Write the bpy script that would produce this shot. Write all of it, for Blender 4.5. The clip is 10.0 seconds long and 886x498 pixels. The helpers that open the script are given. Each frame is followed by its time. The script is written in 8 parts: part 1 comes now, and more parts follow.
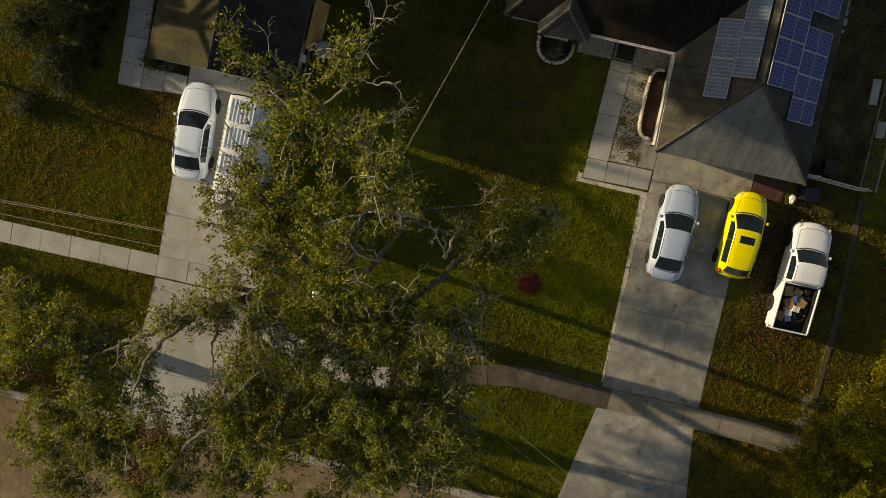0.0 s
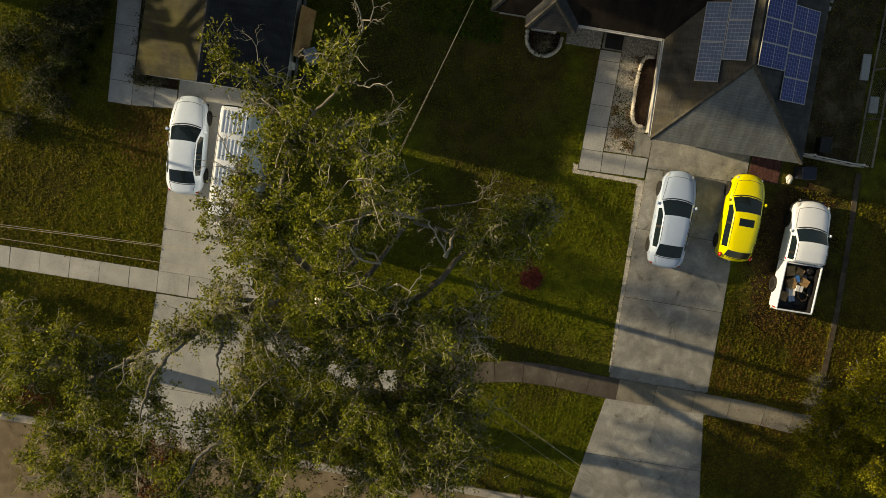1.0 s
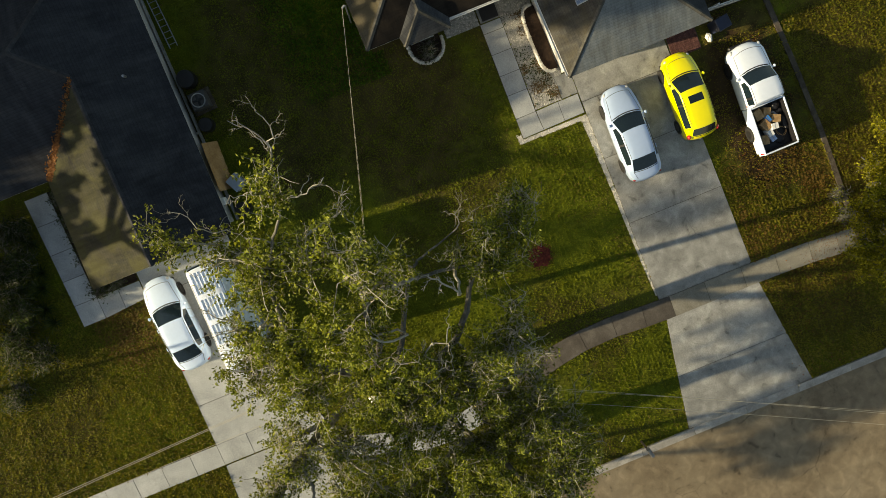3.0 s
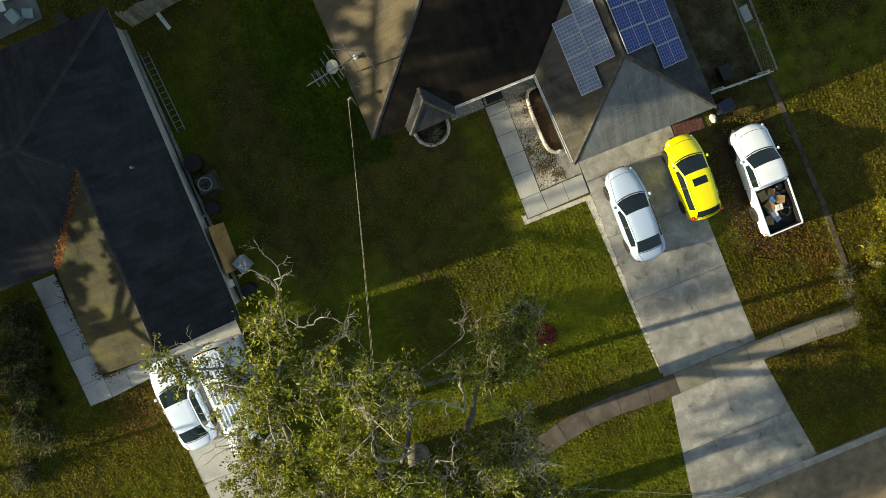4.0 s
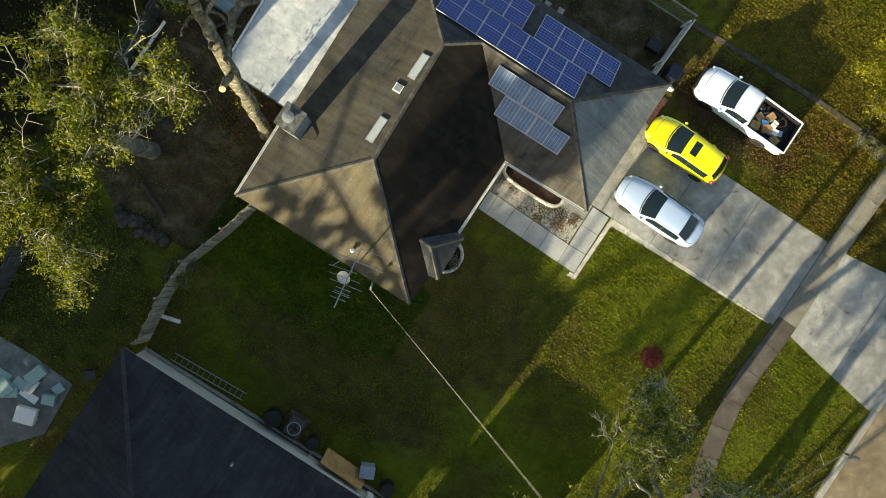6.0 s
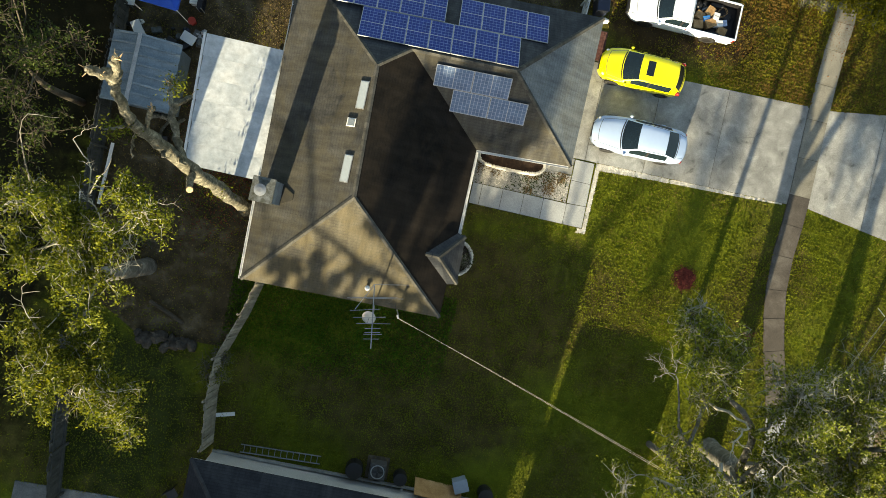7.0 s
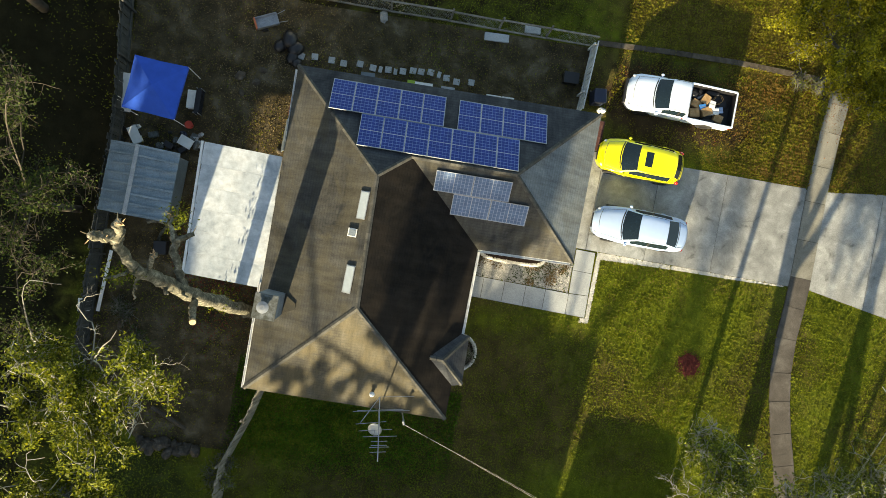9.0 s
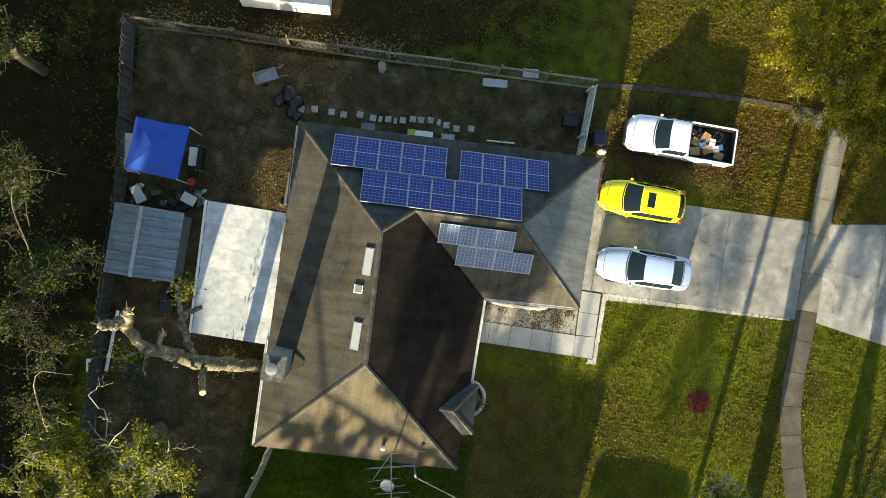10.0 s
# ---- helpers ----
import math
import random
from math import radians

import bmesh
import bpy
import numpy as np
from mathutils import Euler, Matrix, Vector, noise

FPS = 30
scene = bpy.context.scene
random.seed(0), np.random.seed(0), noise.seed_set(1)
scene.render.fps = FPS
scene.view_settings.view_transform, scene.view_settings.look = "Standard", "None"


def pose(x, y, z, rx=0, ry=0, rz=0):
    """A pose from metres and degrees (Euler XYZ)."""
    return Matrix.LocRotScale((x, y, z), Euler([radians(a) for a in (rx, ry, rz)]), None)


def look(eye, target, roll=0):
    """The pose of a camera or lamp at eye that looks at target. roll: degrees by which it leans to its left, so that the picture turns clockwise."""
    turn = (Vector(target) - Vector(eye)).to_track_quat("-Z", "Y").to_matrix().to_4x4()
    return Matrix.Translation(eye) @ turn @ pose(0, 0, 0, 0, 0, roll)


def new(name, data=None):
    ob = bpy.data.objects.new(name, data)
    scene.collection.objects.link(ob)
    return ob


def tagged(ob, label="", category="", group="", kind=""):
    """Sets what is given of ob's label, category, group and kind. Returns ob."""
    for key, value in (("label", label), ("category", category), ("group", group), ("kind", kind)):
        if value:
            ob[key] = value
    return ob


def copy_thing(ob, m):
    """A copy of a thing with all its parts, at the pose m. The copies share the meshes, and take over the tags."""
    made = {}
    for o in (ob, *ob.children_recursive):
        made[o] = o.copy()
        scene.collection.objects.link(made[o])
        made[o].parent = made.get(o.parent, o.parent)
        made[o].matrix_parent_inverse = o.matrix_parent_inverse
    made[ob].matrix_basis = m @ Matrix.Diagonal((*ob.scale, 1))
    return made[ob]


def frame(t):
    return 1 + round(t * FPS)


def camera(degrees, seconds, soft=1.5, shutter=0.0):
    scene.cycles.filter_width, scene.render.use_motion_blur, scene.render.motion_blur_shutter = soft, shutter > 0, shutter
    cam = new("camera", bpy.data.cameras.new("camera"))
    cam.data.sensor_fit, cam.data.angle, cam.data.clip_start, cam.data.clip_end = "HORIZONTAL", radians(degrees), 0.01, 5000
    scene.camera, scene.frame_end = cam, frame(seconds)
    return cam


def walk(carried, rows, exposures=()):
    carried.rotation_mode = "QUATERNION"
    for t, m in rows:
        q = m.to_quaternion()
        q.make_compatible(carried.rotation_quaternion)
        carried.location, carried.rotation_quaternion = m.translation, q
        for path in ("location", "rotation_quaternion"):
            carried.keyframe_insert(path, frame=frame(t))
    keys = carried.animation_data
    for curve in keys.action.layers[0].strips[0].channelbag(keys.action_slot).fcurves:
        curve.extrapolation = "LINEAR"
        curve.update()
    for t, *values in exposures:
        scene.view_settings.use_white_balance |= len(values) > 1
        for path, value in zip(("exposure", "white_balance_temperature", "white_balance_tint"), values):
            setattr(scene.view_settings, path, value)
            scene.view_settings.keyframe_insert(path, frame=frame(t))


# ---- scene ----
cam = camera(62.633, 10.0, soft=0.6)
PATH = [
    (0.0, pose(-0.121, -6.185, 36.827, -7.670, 1.395, 102.442)),
    (0.5, pose(-0.141, -6.216, 36.753, -7.739, 1.268, 101.860)),
    (1.0, pose(-0.045, -6.227, 36.763, -7.675, 0.867, 99.241)),
    (1.5, pose(0.122, -6.511, 36.713, -7.556, -1.001, 87.939)),
    (2.0, pose(0.326, -6.433, 36.716, -6.737, -2.770, 72.284)),
    (3.3, pose(-1.929, -5.845, 36.379, -6.464, -3.336, 68.029)),
    (3.5, pose(-2.491, -5.513, 36.352, -6.409, -3.086, 68.072)),
    (4.0, pose(-4.516, -4.855, 36.203, -5.871, -3.014, 68.118)),
    (4.5, pose(-6.435, -4.224, 36.093, -5.306, -3.013, 68.125)),
    (5.0, pose(-8.204, -3.647, 36.059, -4.422, -3.325, 63.555)),
    (5.4, pose(-9.279, -3.325, 35.990, -3.864, -4.071, 53.311)),
    (5.5, pose(-9.434, -3.268, 35.993, -3.791, -4.221, 51.334)),
    (5.7, pose(-9.756, -3.143, 36.005, -3.335, -4.617, 44.652)),
    (6.8, pose(-9.895, -2.193, 36.226, -1.669, -4.635, 14.031)),
    (7.0, pose(-9.891, -2.164, 36.251, -1.578, -4.659, 12.604)),
    (7.5, pose(-9.949, -2.077, 36.219, -1.713, -4.740, 12.677)),
    (8.0, pose(-10.211, -1.443, 36.120, -1.354, -4.971, 12.722)),
    (8.5, pose(-10.572, -0.307, 35.993, -0.828, -5.132, 12.820)),
    (9.0, pose(-11.110, 1.617, 35.980, -0.276, -5.228, 11.116)),
    (9.5, pose(-11.400, 2.796, 36.008, 0.256, -5.162, 10.101)),
    (10.0, pose(-11.637, 3.509, 36.014, 0.476, -5.130, 9.190)),
]
EXPOSURES = [(0.0, 0.08, 9800, 13), (1.0, 0.25, 9300, 10), (2.0, 0.55, 8600, 8), (3.5, 1.00, 8100, 5), (5.5, 1.37, 7600, 4), (8.0, 1.74, 7800, 4), (10.0, 1.76, 7700, 6)]
walk(cam, PATH, EXPOSURES)

# ---- world and sun ----
SUN_TO = Vector((-0.116, -0.960, 0.254)).normalized()
world = bpy.data.worlds.new("sky")
scene.world = world
world.use_nodes = True
wn = world.node_tree
sky = wn.nodes.new("ShaderNodeTexSky")
sky.sky_type = "NISHITA"
sky.sun_disc = False
sky.sun_elevation = radians(14.7)
sky.sun_rotation = math.pi + 0.12
wn.links.new(sky.outputs[0], wn.nodes["Background"].inputs[0])
wn.nodes["Background"].inputs[1].default_value = 0.102
sun = new("sun", bpy.data.lights.new("sun", "SUN"))
sun.data.energy = 5.0
sun.data.angle = radians(0.6)
sun.data.color = (1.0, 0.89, 0.68)
sun.matrix_world = look(SUN_TO * 100, (0, 0, 0))

# ---- materials ----
MATS = {}


def nodes_of(name):
    m = bpy.data.materials.new(name)
    m.use_nodes = True
    return m, m.node_tree, m.node_tree.nodes["Principled BSDF"]


def texco(nt, kind="Object"):
    return nt.nodes.new("ShaderNodeTexCoord").outputs[kind]


def noise_fac(nt, vec, scale, detail=4.0, rough=0.6, distort=0.0):
    n = nt.nodes.new("ShaderNodeTexNoise")
    n.inputs["Scale"].default_value = scale
    n.inputs["Detail"].default_value = detail
    n.inputs["Roughness"].default_value = rough
    n.inputs["Distortion"].default_value = distort
    nt.links.new(vec, n.inputs["Vector"])
    return n.outputs["Fac"]


def ramp(nt, fac, stops):
    r = nt.nodes.new("ShaderNodeValToRGB")
    while len(r.color_ramp.elements) < len(stops):
        r.color_ramp.elements.new(0.5)
    for e, (p, c) in zip(r.color_ramp.elements, stops):
        e.position = p
        e.color = (*c, 1) if len(c) == 3 else c
    nt.links.new(fac, r.inputs[0])
    return r.outputs[0]


def mixed(nt, fac, a, b, mode="MIX"):
    x = nt.nodes.new("ShaderNodeMix")
    x.data_type = "RGBA"
    x.blend_type = mode
    for sock, val in ((x.inputs[0], fac), (x.inputs[6], a), (x.inputs[7], b)):
        if hasattr(val, "node"):
            nt.links.new(val, sock)
        elif isinstance(val, (int, float)):
            sock.default_value = val
        else:
            sock.default_value = (*val, 1)
    return x.outputs[2]


def bump(nt, bsdf, height, strength=0.3, dist=0.02):
    b = nt.nodes.new("ShaderNodeBump")
    b.inputs["Strength"].default_value = strength
    b.inputs["Distance"].default_value = dist
    nt.links.new(height, b.inputs["Height"])
    nt.links.new(b.outputs[0], bsdf.inputs["Normal"])


def grey3(v):
    return (v, v, v)


def rough_mat(name, dark, mid, light, scale=1.5, fine=25.0, rough=0.85, bump_s=0.25, bump_d=0.01, spread=0.0, metallic=0.0, space="Object", cracked=False, gloss=0.2):
    """A weathered surface: broad stains, fine grain, relief, a little difference from piece to piece."""
    m, nt, b = nodes_of(name)
    v = texco(nt, space)
    if spread:
        info = nt.nodes.new("ShaderNodeObjectInfo")
        add = nt.nodes.new("ShaderNodeVectorMath")
        add.operation = "MULTIPLY_ADD"
        nt.links.new(info.outputs["Random"], add.inputs[0])
        add.inputs[1].default_value = (37.0, 53.0, 71.0)
        nt.links.new(v, add.inputs[2])
        v = add.outputs[0]
    broad = noise_fac(nt, v, scale, 5, 0.62, 0.4)
    col = ramp(nt, broad, [(0.30, dark), (0.52, mid), (0.72, light)])
    grain = noise_fac(nt, v, fine, 3, 0.7)
    g = ramp(nt, grain, [(0.25, grey3(0.72)), (0.75, grey3(1.18))])
    col = mixed(nt, 1.0, col, g, "MULTIPLY")
    if cracked:
        warp = nt.nodes.new("ShaderNodeTexNoise")
        warp.inputs["Scale"].default_value = 1.3
        warp.inputs["Detail"].default_value = 5
        nt.links.new(v, warp.inputs["Vector"])
        vor = nt.nodes.new("ShaderNodeTexVoronoi")
        vor.feature = "DISTANCE_TO_EDGE"
        vor.inputs["Scale"].default_value = 0.30
        nt.links.new(mixed(nt, 0.22, v, warp.outputs["Color"]), vor.inputs["Vector"])
        line = ramp(nt, vor.outputs["Distance"], [(0.0, grey3(0.55)), (0.003, grey3(0.75)), (0.007, grey3(1.0))])
        col = mixed(nt, ramp(nt, noise_fac(nt, v, 0.4, 2), [(0.50, grey3(0)), (0.66, grey3(0.9))]), col, mixed(nt, 1.0, col, line, "MULTIPLY"))
        spots = noise_fac(nt, v, 1.7, 2, 0.5, 0.6)
        col = mixed(nt, 1.0, col, ramp(nt, spots, [(0.25, grey3(0.50)), (0.36, grey3(0.88)), (0.52, grey3(1.0)), (0.70, grey3(1.26))]), "MULTIPLY")
    if spread:
        sp = ramp(nt, info.outputs["Random"], [(0.0, grey3(1 - spread)), (1.0, grey3(1 + spread))])
        col = mixed(nt, 1.0, col, sp, "MULTIPLY")
    nt.links.new(col, b.inputs["Base Color"])
    b.inputs["Roughness"].default_value = rough
    b.inputs["Metallic"].default_value = metallic
    b.inputs["Specular IOR Level"].default_value = 0.5 if metallic else gloss
    bump(nt, b, grain, bump_s, bump_d)
    MATS[name] = m
    return m


def plain(name, colour, rough=0.5, metallic=0.0, coat=0.0, vary=0.08, scale=6.0):
    m, nt, b = nodes_of(name)
    f = noise_fac(nt, texco(nt), scale, 4, 0.6)
    lo = tuple(c * (1 - vary) for c in colour)
    hi = tuple(min(1, c * (1 + vary)) for c in colour)
    nt.links.new(ramp(nt, f, [(0.3, lo), (0.7, hi)]), b.inputs["Base Color"])
    b.inputs["Roughness"].default_value = rough
    b.inputs["Metallic"].default_value = metallic
    b.inputs["Coat Weight"].default_value = coat
    b.inputs["Coat Roughness"].default_value = 0.095
    MATS[name] = m
    return m


def ground_mat():
    """Lawn soil and thatch between the blades: green, dry and bare patches."""
    m, nt, b = nodes_of("lawn_soil")
    v = texco(nt)
    big = noise_fac(nt, v, 0.16, 4, 0.6, 0.6)
    midn = noise_fac(nt, v, 1.1, 5, 0.65, 0.3)
    fine = noise_fac(nt, v, 14.0, 4, 0.75)
    green = ramp(nt, midn, [(0.3, (0.078, 0.100, 0.009)), (0.5, (0.104, 0.128, 0.011)), (0.7, (0.132, 0.148, 0.015))])
    dry = ramp(nt, midn, [(0.3, (0.062, 0.056, 0.014)), (0.55, (0.088, 0.078, 0.020)), (0.75, (0.115, 0.098, 0.030))])
    mask = ramp(nt, big, [(0.46, grey3(0)), (0.60, grey3(1))])
    col = mixed(nt, mask, green, dry)
    # straw thatch on the side lawn, worn ground by the pickup, and leafy soil behind the fences, darkened with the
    # trees' shade in its colour, fading out unevenly
    for place, scale, earth in (((12.4, 11.9, 0), (0.17, 0.29, 0), (0.105, 0.092, 0.022)), ((6.0, 16.6, 0), (0.075, 0.22, 0), (0.125, 0.092, 0.024)), ((2.6, 11.5, 0), (0.120, 0.25, 0), (0.050, 0.033, 0.017)), ((-4.2, -5.2, 0), (0.120, 0.150, 0), (0.078, 0.060, 0.020)), ((-7.0, -10.5, 0), (0.090, 0.22, 0), (0.062, 0.052, 0.017)), ((-19.0, 18.5, 0), (0.036, 0.075, 0), (0.027, 0.021, 0.009)), ((-26.6, 4.5, 0), (0.17, 0.070, 0), (0.016, 0.013, 0.006)), ((-20.6, -13.6, 0), (0.15, 0.14, 0), (0.036, 0.045, 0.011)), ((-31.5, -2.0, 0), (0.080, 0.028, 0), (0.014, 0.013, 0.006))):
        off = nt.nodes.new("ShaderNodeVectorMath")
        off.operation = "SUBTRACT"
        nt.links.new(v, off.inputs[0])
        off.inputs[1].default_value = place
        sc = nt.nodes.new("ShaderNodeVectorMath")
        sc.operation = "MULTIPLY"
        nt.links.new(off.outputs[0], sc.inputs[0])
        sc.inputs[1].default_value = scale
        ln = nt.nodes.new("ShaderNodeVectorMath")
        ln.operation = "LENGTH"
        nt.links.new(sc.outputs[0], ln.inputs[0])
        mth = nt.nodes.new("ShaderNodeMath")
        mth.operation = "MULTIPLY_ADD"
        nt.links.new(midn, mth.inputs[0])
        mth.inputs[1].default_value = 0.55
        nt.links.new(ln.outputs["Value"], mth.inputs[2])
        col = mixed(nt, ramp(nt, mth.outputs[0], [(0.72, grey3(1)), (0.86, grey3(0.45)), (1.0, grey3(0))]), col, mixed(nt, 1.0, earth, ramp(nt, midn, [(0.3, grey3(0.6)), (0.7, grey3(1.5))]), "MULTIPLY"))
    g = ramp(nt, fine, [(0.25, grey3(0.70)), (0.75, grey3(1.25))])
    nt.links.new(mixed(nt, 1.0, col, g, "MULTIPLY"), b.inputs["Base Color"])
    b.inputs["Roughness"].default_value = 0.95
    b.inputs["Specular IOR Level"].default_value = 0.08
    clump = noise_fac(nt, v, 6.5, 3, 0.7)
    bump(nt, b, clump, 0.6, 0.06)
    return m


def leaf_mat(name, a, bcol, c, thru=0.35, gloss=0.18, rough=0.65, upright=0.0):
    m, nt, b = nodes_of(name)
    geo = nt.nodes.new("ShaderNodeNewGeometry")
    rnd = geo.outputs["Random Per Island"]
    pos = noise_fac(nt, geo.outputs["Position"], 0.55, 3, 0.6)
    near = noise_fac(nt, geo.outputs["Position"], 5.0, 2, 0.6)
    col = ramp(nt, rnd, [(0.0, a), (0.55, bcol), (1.0, c)])
    col = mixed(nt, 1.0, col, ramp(nt, pos, [(0.3, grey3(0.72)), (0.7, grey3(1.25))]), "MULTIPLY")
    col = mixed(nt, 1.0, col, ramp(nt, near, [(0.3, grey3(0.75)), (0.7, grey3(1.22))]), "MULTIPLY")
    nt.links.new(col, b.inputs["Base Color"])
    b.inputs["Roughness"].default_value = rough
    b.inputs["Specular IOR Level"].default_value = gloss
    tr = nt.nodes.new("ShaderNodeBsdfTranslucent")
    if upright:
        # a thick sward scatters light as one soft surface: lean the blades' normals towards the sky
        bend = nt.nodes.new("ShaderNodeMix")
        bend.data_type = "VECTOR"
        bend.inputs[0].default_value = upright
        nt.links.new(geo.outputs["Normal"], bend.inputs[4])
        bend.inputs[5].default_value = (0.0, 0.0, 1.0)
        nrm = nt.nodes.new("ShaderNodeVectorMath")
        nrm.operation = "NORMALIZE"
        nt.links.new(bend.outputs[1], nrm.inputs[0])
        nt.links.new(nrm.outputs[0], b.inputs["Normal"])
    nt.links.new(mixed(nt, 1.0, col, (1.2, 1.1, 0.5), "MULTIPLY"), tr.inputs[0])
    mx = nt.nodes.new("ShaderNodeMixShader")
    mx.inputs[0].default_value = thru
    nt.links.new(b.outputs[0], mx.inputs[1])
    nt.links.new(tr.outputs[0], mx.inputs[2])
    nt.links.new(mx.outputs[0], nt.nodes["Material Output"].inputs["Surface"])
    MATS[name] = m
    return m


def shingle_mat(name, dark, mid, light, stain, moss=(0.16, 0.13, 0.07), moss_amt=0.0):
    """Asphalt shingles in courses, laid by each slope's own u (along the eave) and v (up the slope), in metres."""
    m, nt, b = nodes_of(name)
    uv = texco(nt, "UV")
    obj = texco(nt)
    br = nt.nodes.new("ShaderNodeTexBrick")
    br.inputs["Scale"].default_value = 1.0
    br.inputs["Brick Width"].default_value = 0.30
    br.inputs["Row Height"].default_value = 0.14
    br.inputs["Mortar Size"].default_value = 0.010
    br.inputs["Mortar Smooth"].default_value = 0.3
    br.inputs["Bias"].default_value = -0.1
    br.inputs["Color1"].default_value = (*dark, 1)
    br.inputs["Color2"].default_value = (*light, 1)
    br.inputs["Mortar"].default_value = (dark[0] * 0.45, dark[1] * 0.45, dark[2] * 0.45, 1)
    nt.links.new(uv, br.inputs["Vector"])
    broad = noise_fac(nt, obj, 0.42, 6, 0.68, 0.9)
    tone = ramp(nt, broad, [(0.34, stain), (0.48, mid), (0.62, light)])
    col = mixed(nt, 0.80, br.outputs["Color"], tone)
    # the shaded lower edge of every course
    sep = nt.nodes.new("ShaderNodeSeparateXYZ")
    nt.links.new(uv, sep.inputs[0])
    saw = nt.nodes.new("ShaderNodeMath")
    saw.operation = "MULTIPLY"
    nt.links.new(sep.outputs["Y"], saw.inputs[0])
    saw.inputs[1].default_value = 1 / 0.14
    frac = nt.nodes.new("ShaderNodeMath")
    frac.operation = "FRACT"
    nt.links.new(saw.outputs[0], frac.inputs[0])
    course = ramp(nt, frac.outputs[0], [(0.0, grey3(0.86)), (0.25, grey3(0.98)), (0.9, grey3(1.03)), (1.0, grey3(0.96))])
    col = mixed(nt, 1.0, col, course, "MULTIPLY")
    mp = nt.nodes.new("ShaderNodeMapping")
    mp.inputs["Scale"].default_value = (2.6, 0.35, 1.0)
    nt.links.new(uv, mp.inputs["Vector"])
    streak = noise_fac(nt, mp.outputs[0], 1.0, 4, 0.65)
    if moss_amt:
        patch = noise_fac(nt, obj, 0.85, 4, 0.6, 0.8)
        mask = ramp(nt, patch, [(0.42, grey3(0)), (0.62, grey3(moss_amt))])
        col = mixed(nt, mask, col, moss)
    col = mixed(nt, 1.0, col, ramp(nt, streak, [(0.3, grey3(0.70)), (0.7, grey3(1.22))]), "MULTIPLY")
    grit = noise_fac(nt, obj, 45.0, 2, 0.7)
    col = mixed(nt, 1.0, col, ramp(nt, grit, [(0.25, grey3(0.75)), (0.75, grey3(1.2))]), "MULTIPLY")
    nt.links.new(col, b.inputs["Base Color"])
    b.inputs["Roughness"].default_value = 0.93
    b.inputs["Specular IOR Level"].default_value = 0.10
    bump(nt, b, br.outputs["Fac"], 0.35, -0.010)
    MATS[name] = m
    return m


def cell_mat(name, cell_a, cell_b, line, cols, rows, gap):
    """Solar cells behind glass: a grid of cells, from the panel's own 0..1 coordinates."""
    m, nt, b = nodes_of(name)
    uv = texco(nt, "UV")
    br = nt.nodes.new("ShaderNodeTexBrick")
    br.offset = 0.0
    br.inputs["Scale"].default_value = 1.0
    br.inputs["Brick Width"].default_value = 1.0 / cols
    br.inputs["Row Height"].default_value = 1.0 / rows
    br.inputs["Mortar Size"].default_value = gap
    br.inputs["Mortar Smooth"].default_value = 0.1
    br.inputs["Color1"].default_value = (*cell_a, 1)
    br.inputs["Color2"].default_value = (*cell_b, 1)
    br.inputs["Mortar"].default_value = (*line, 1)
    nt.links.new(uv, br.inputs["Vector"])
    dust = noise_fac(nt, texco(nt), 3.0, 4, 0.6)
    col = mixed(nt, 1.0, br.outputs["Color"], ramp(nt, dust, [(0.3, grey3(0.85)), (0.7, grey3(1.2))]), "MULTIPLY")
    nt.links.new(col, b.inputs["Base Color"])
    b.inputs["Roughness"].default_value = 0.42
    b.inputs["Coat Weight"].default_value = 0.04
    b.inputs["Coat Roughness"].default_value = 0.12
    b.inputs["Specular IOR Level"].default_value = 0.15
    MATS[name] = m
    return m


SOIL = ground_mat()
GRASS = leaf_mat("grass_blade", (0.134, 0.160, 0.011), (0.152, 0.178, 0.012), (0.174, 0.196, 0.015), 0.36, upright=0.62)
DRYGRASS = leaf_mat("dry_grass_blade", (0.100, 0.080, 0.020), (0.145, 0.116, 0.030), (0.200, 0.160, 0.046), 0.3, upright=0.62)
RUSTGRASS = leaf_mat("rusty_grass_blade", (0.125, 0.078, 0.018), (0.155, 0.100, 0.022), (0.185, 0.126, 0.030), 0.3, upright=0.62)
STRAWGREEN = leaf_mat("yellowing_grass_blade", (0.145, 0.137, 0.013), (0.178, 0.167, 0.017), (0.215, 0.198, 0.024), 0.36, upright=0.62)
OAK = leaf_mat("oak_leaf", (0.052, 0.072, 0.011), (0.122, 0.155, 0.019), (0.31, 0.35, 0.066), 0.45, 0.22, 0.5)
OAK_YELLOW = leaf_mat("yellowing_leaf", (0.036, 0.056, 0.007), (0.118, 0.142, 0.013), (0.245, 0.260, 0.034), 0.40)
# yellow-green leaf, brightened and warmed to hold the sun glare in its colour
OAK_BRIGHT = leaf_mat("yellow_green_glare_leaf", (0.095, 0.105, 0.008), (0.250, 0.250, 0.017), (0.40, 0.385, 0.040), 0.5)
OAK_RED = leaf_mat("dead_red_leaf", (0.085, 0.022, 0.016), (0.15, 0.040, 0.028), (0.22, 0.085, 0.045), 0.3)
LUSH = leaf_mat("lush_grass_blade", (0.040, 0.092, 0.004), (0.062, 0.138, 0.005), (0.090, 0.180, 0.008), 0.40)
PALE_LITTER = leaf_mat("bleached_leaf", (0.16, 0.115, 0.055), (0.24, 0.185, 0.10), (0.33, 0.27, 0.165), 0.2)
LITTER = leaf_mat("dry_brown_leaf", (0.085, 0.056, 0.026), (0.135, 0.092, 0.045), (0.21, 0.150, 0.080), 0.2)
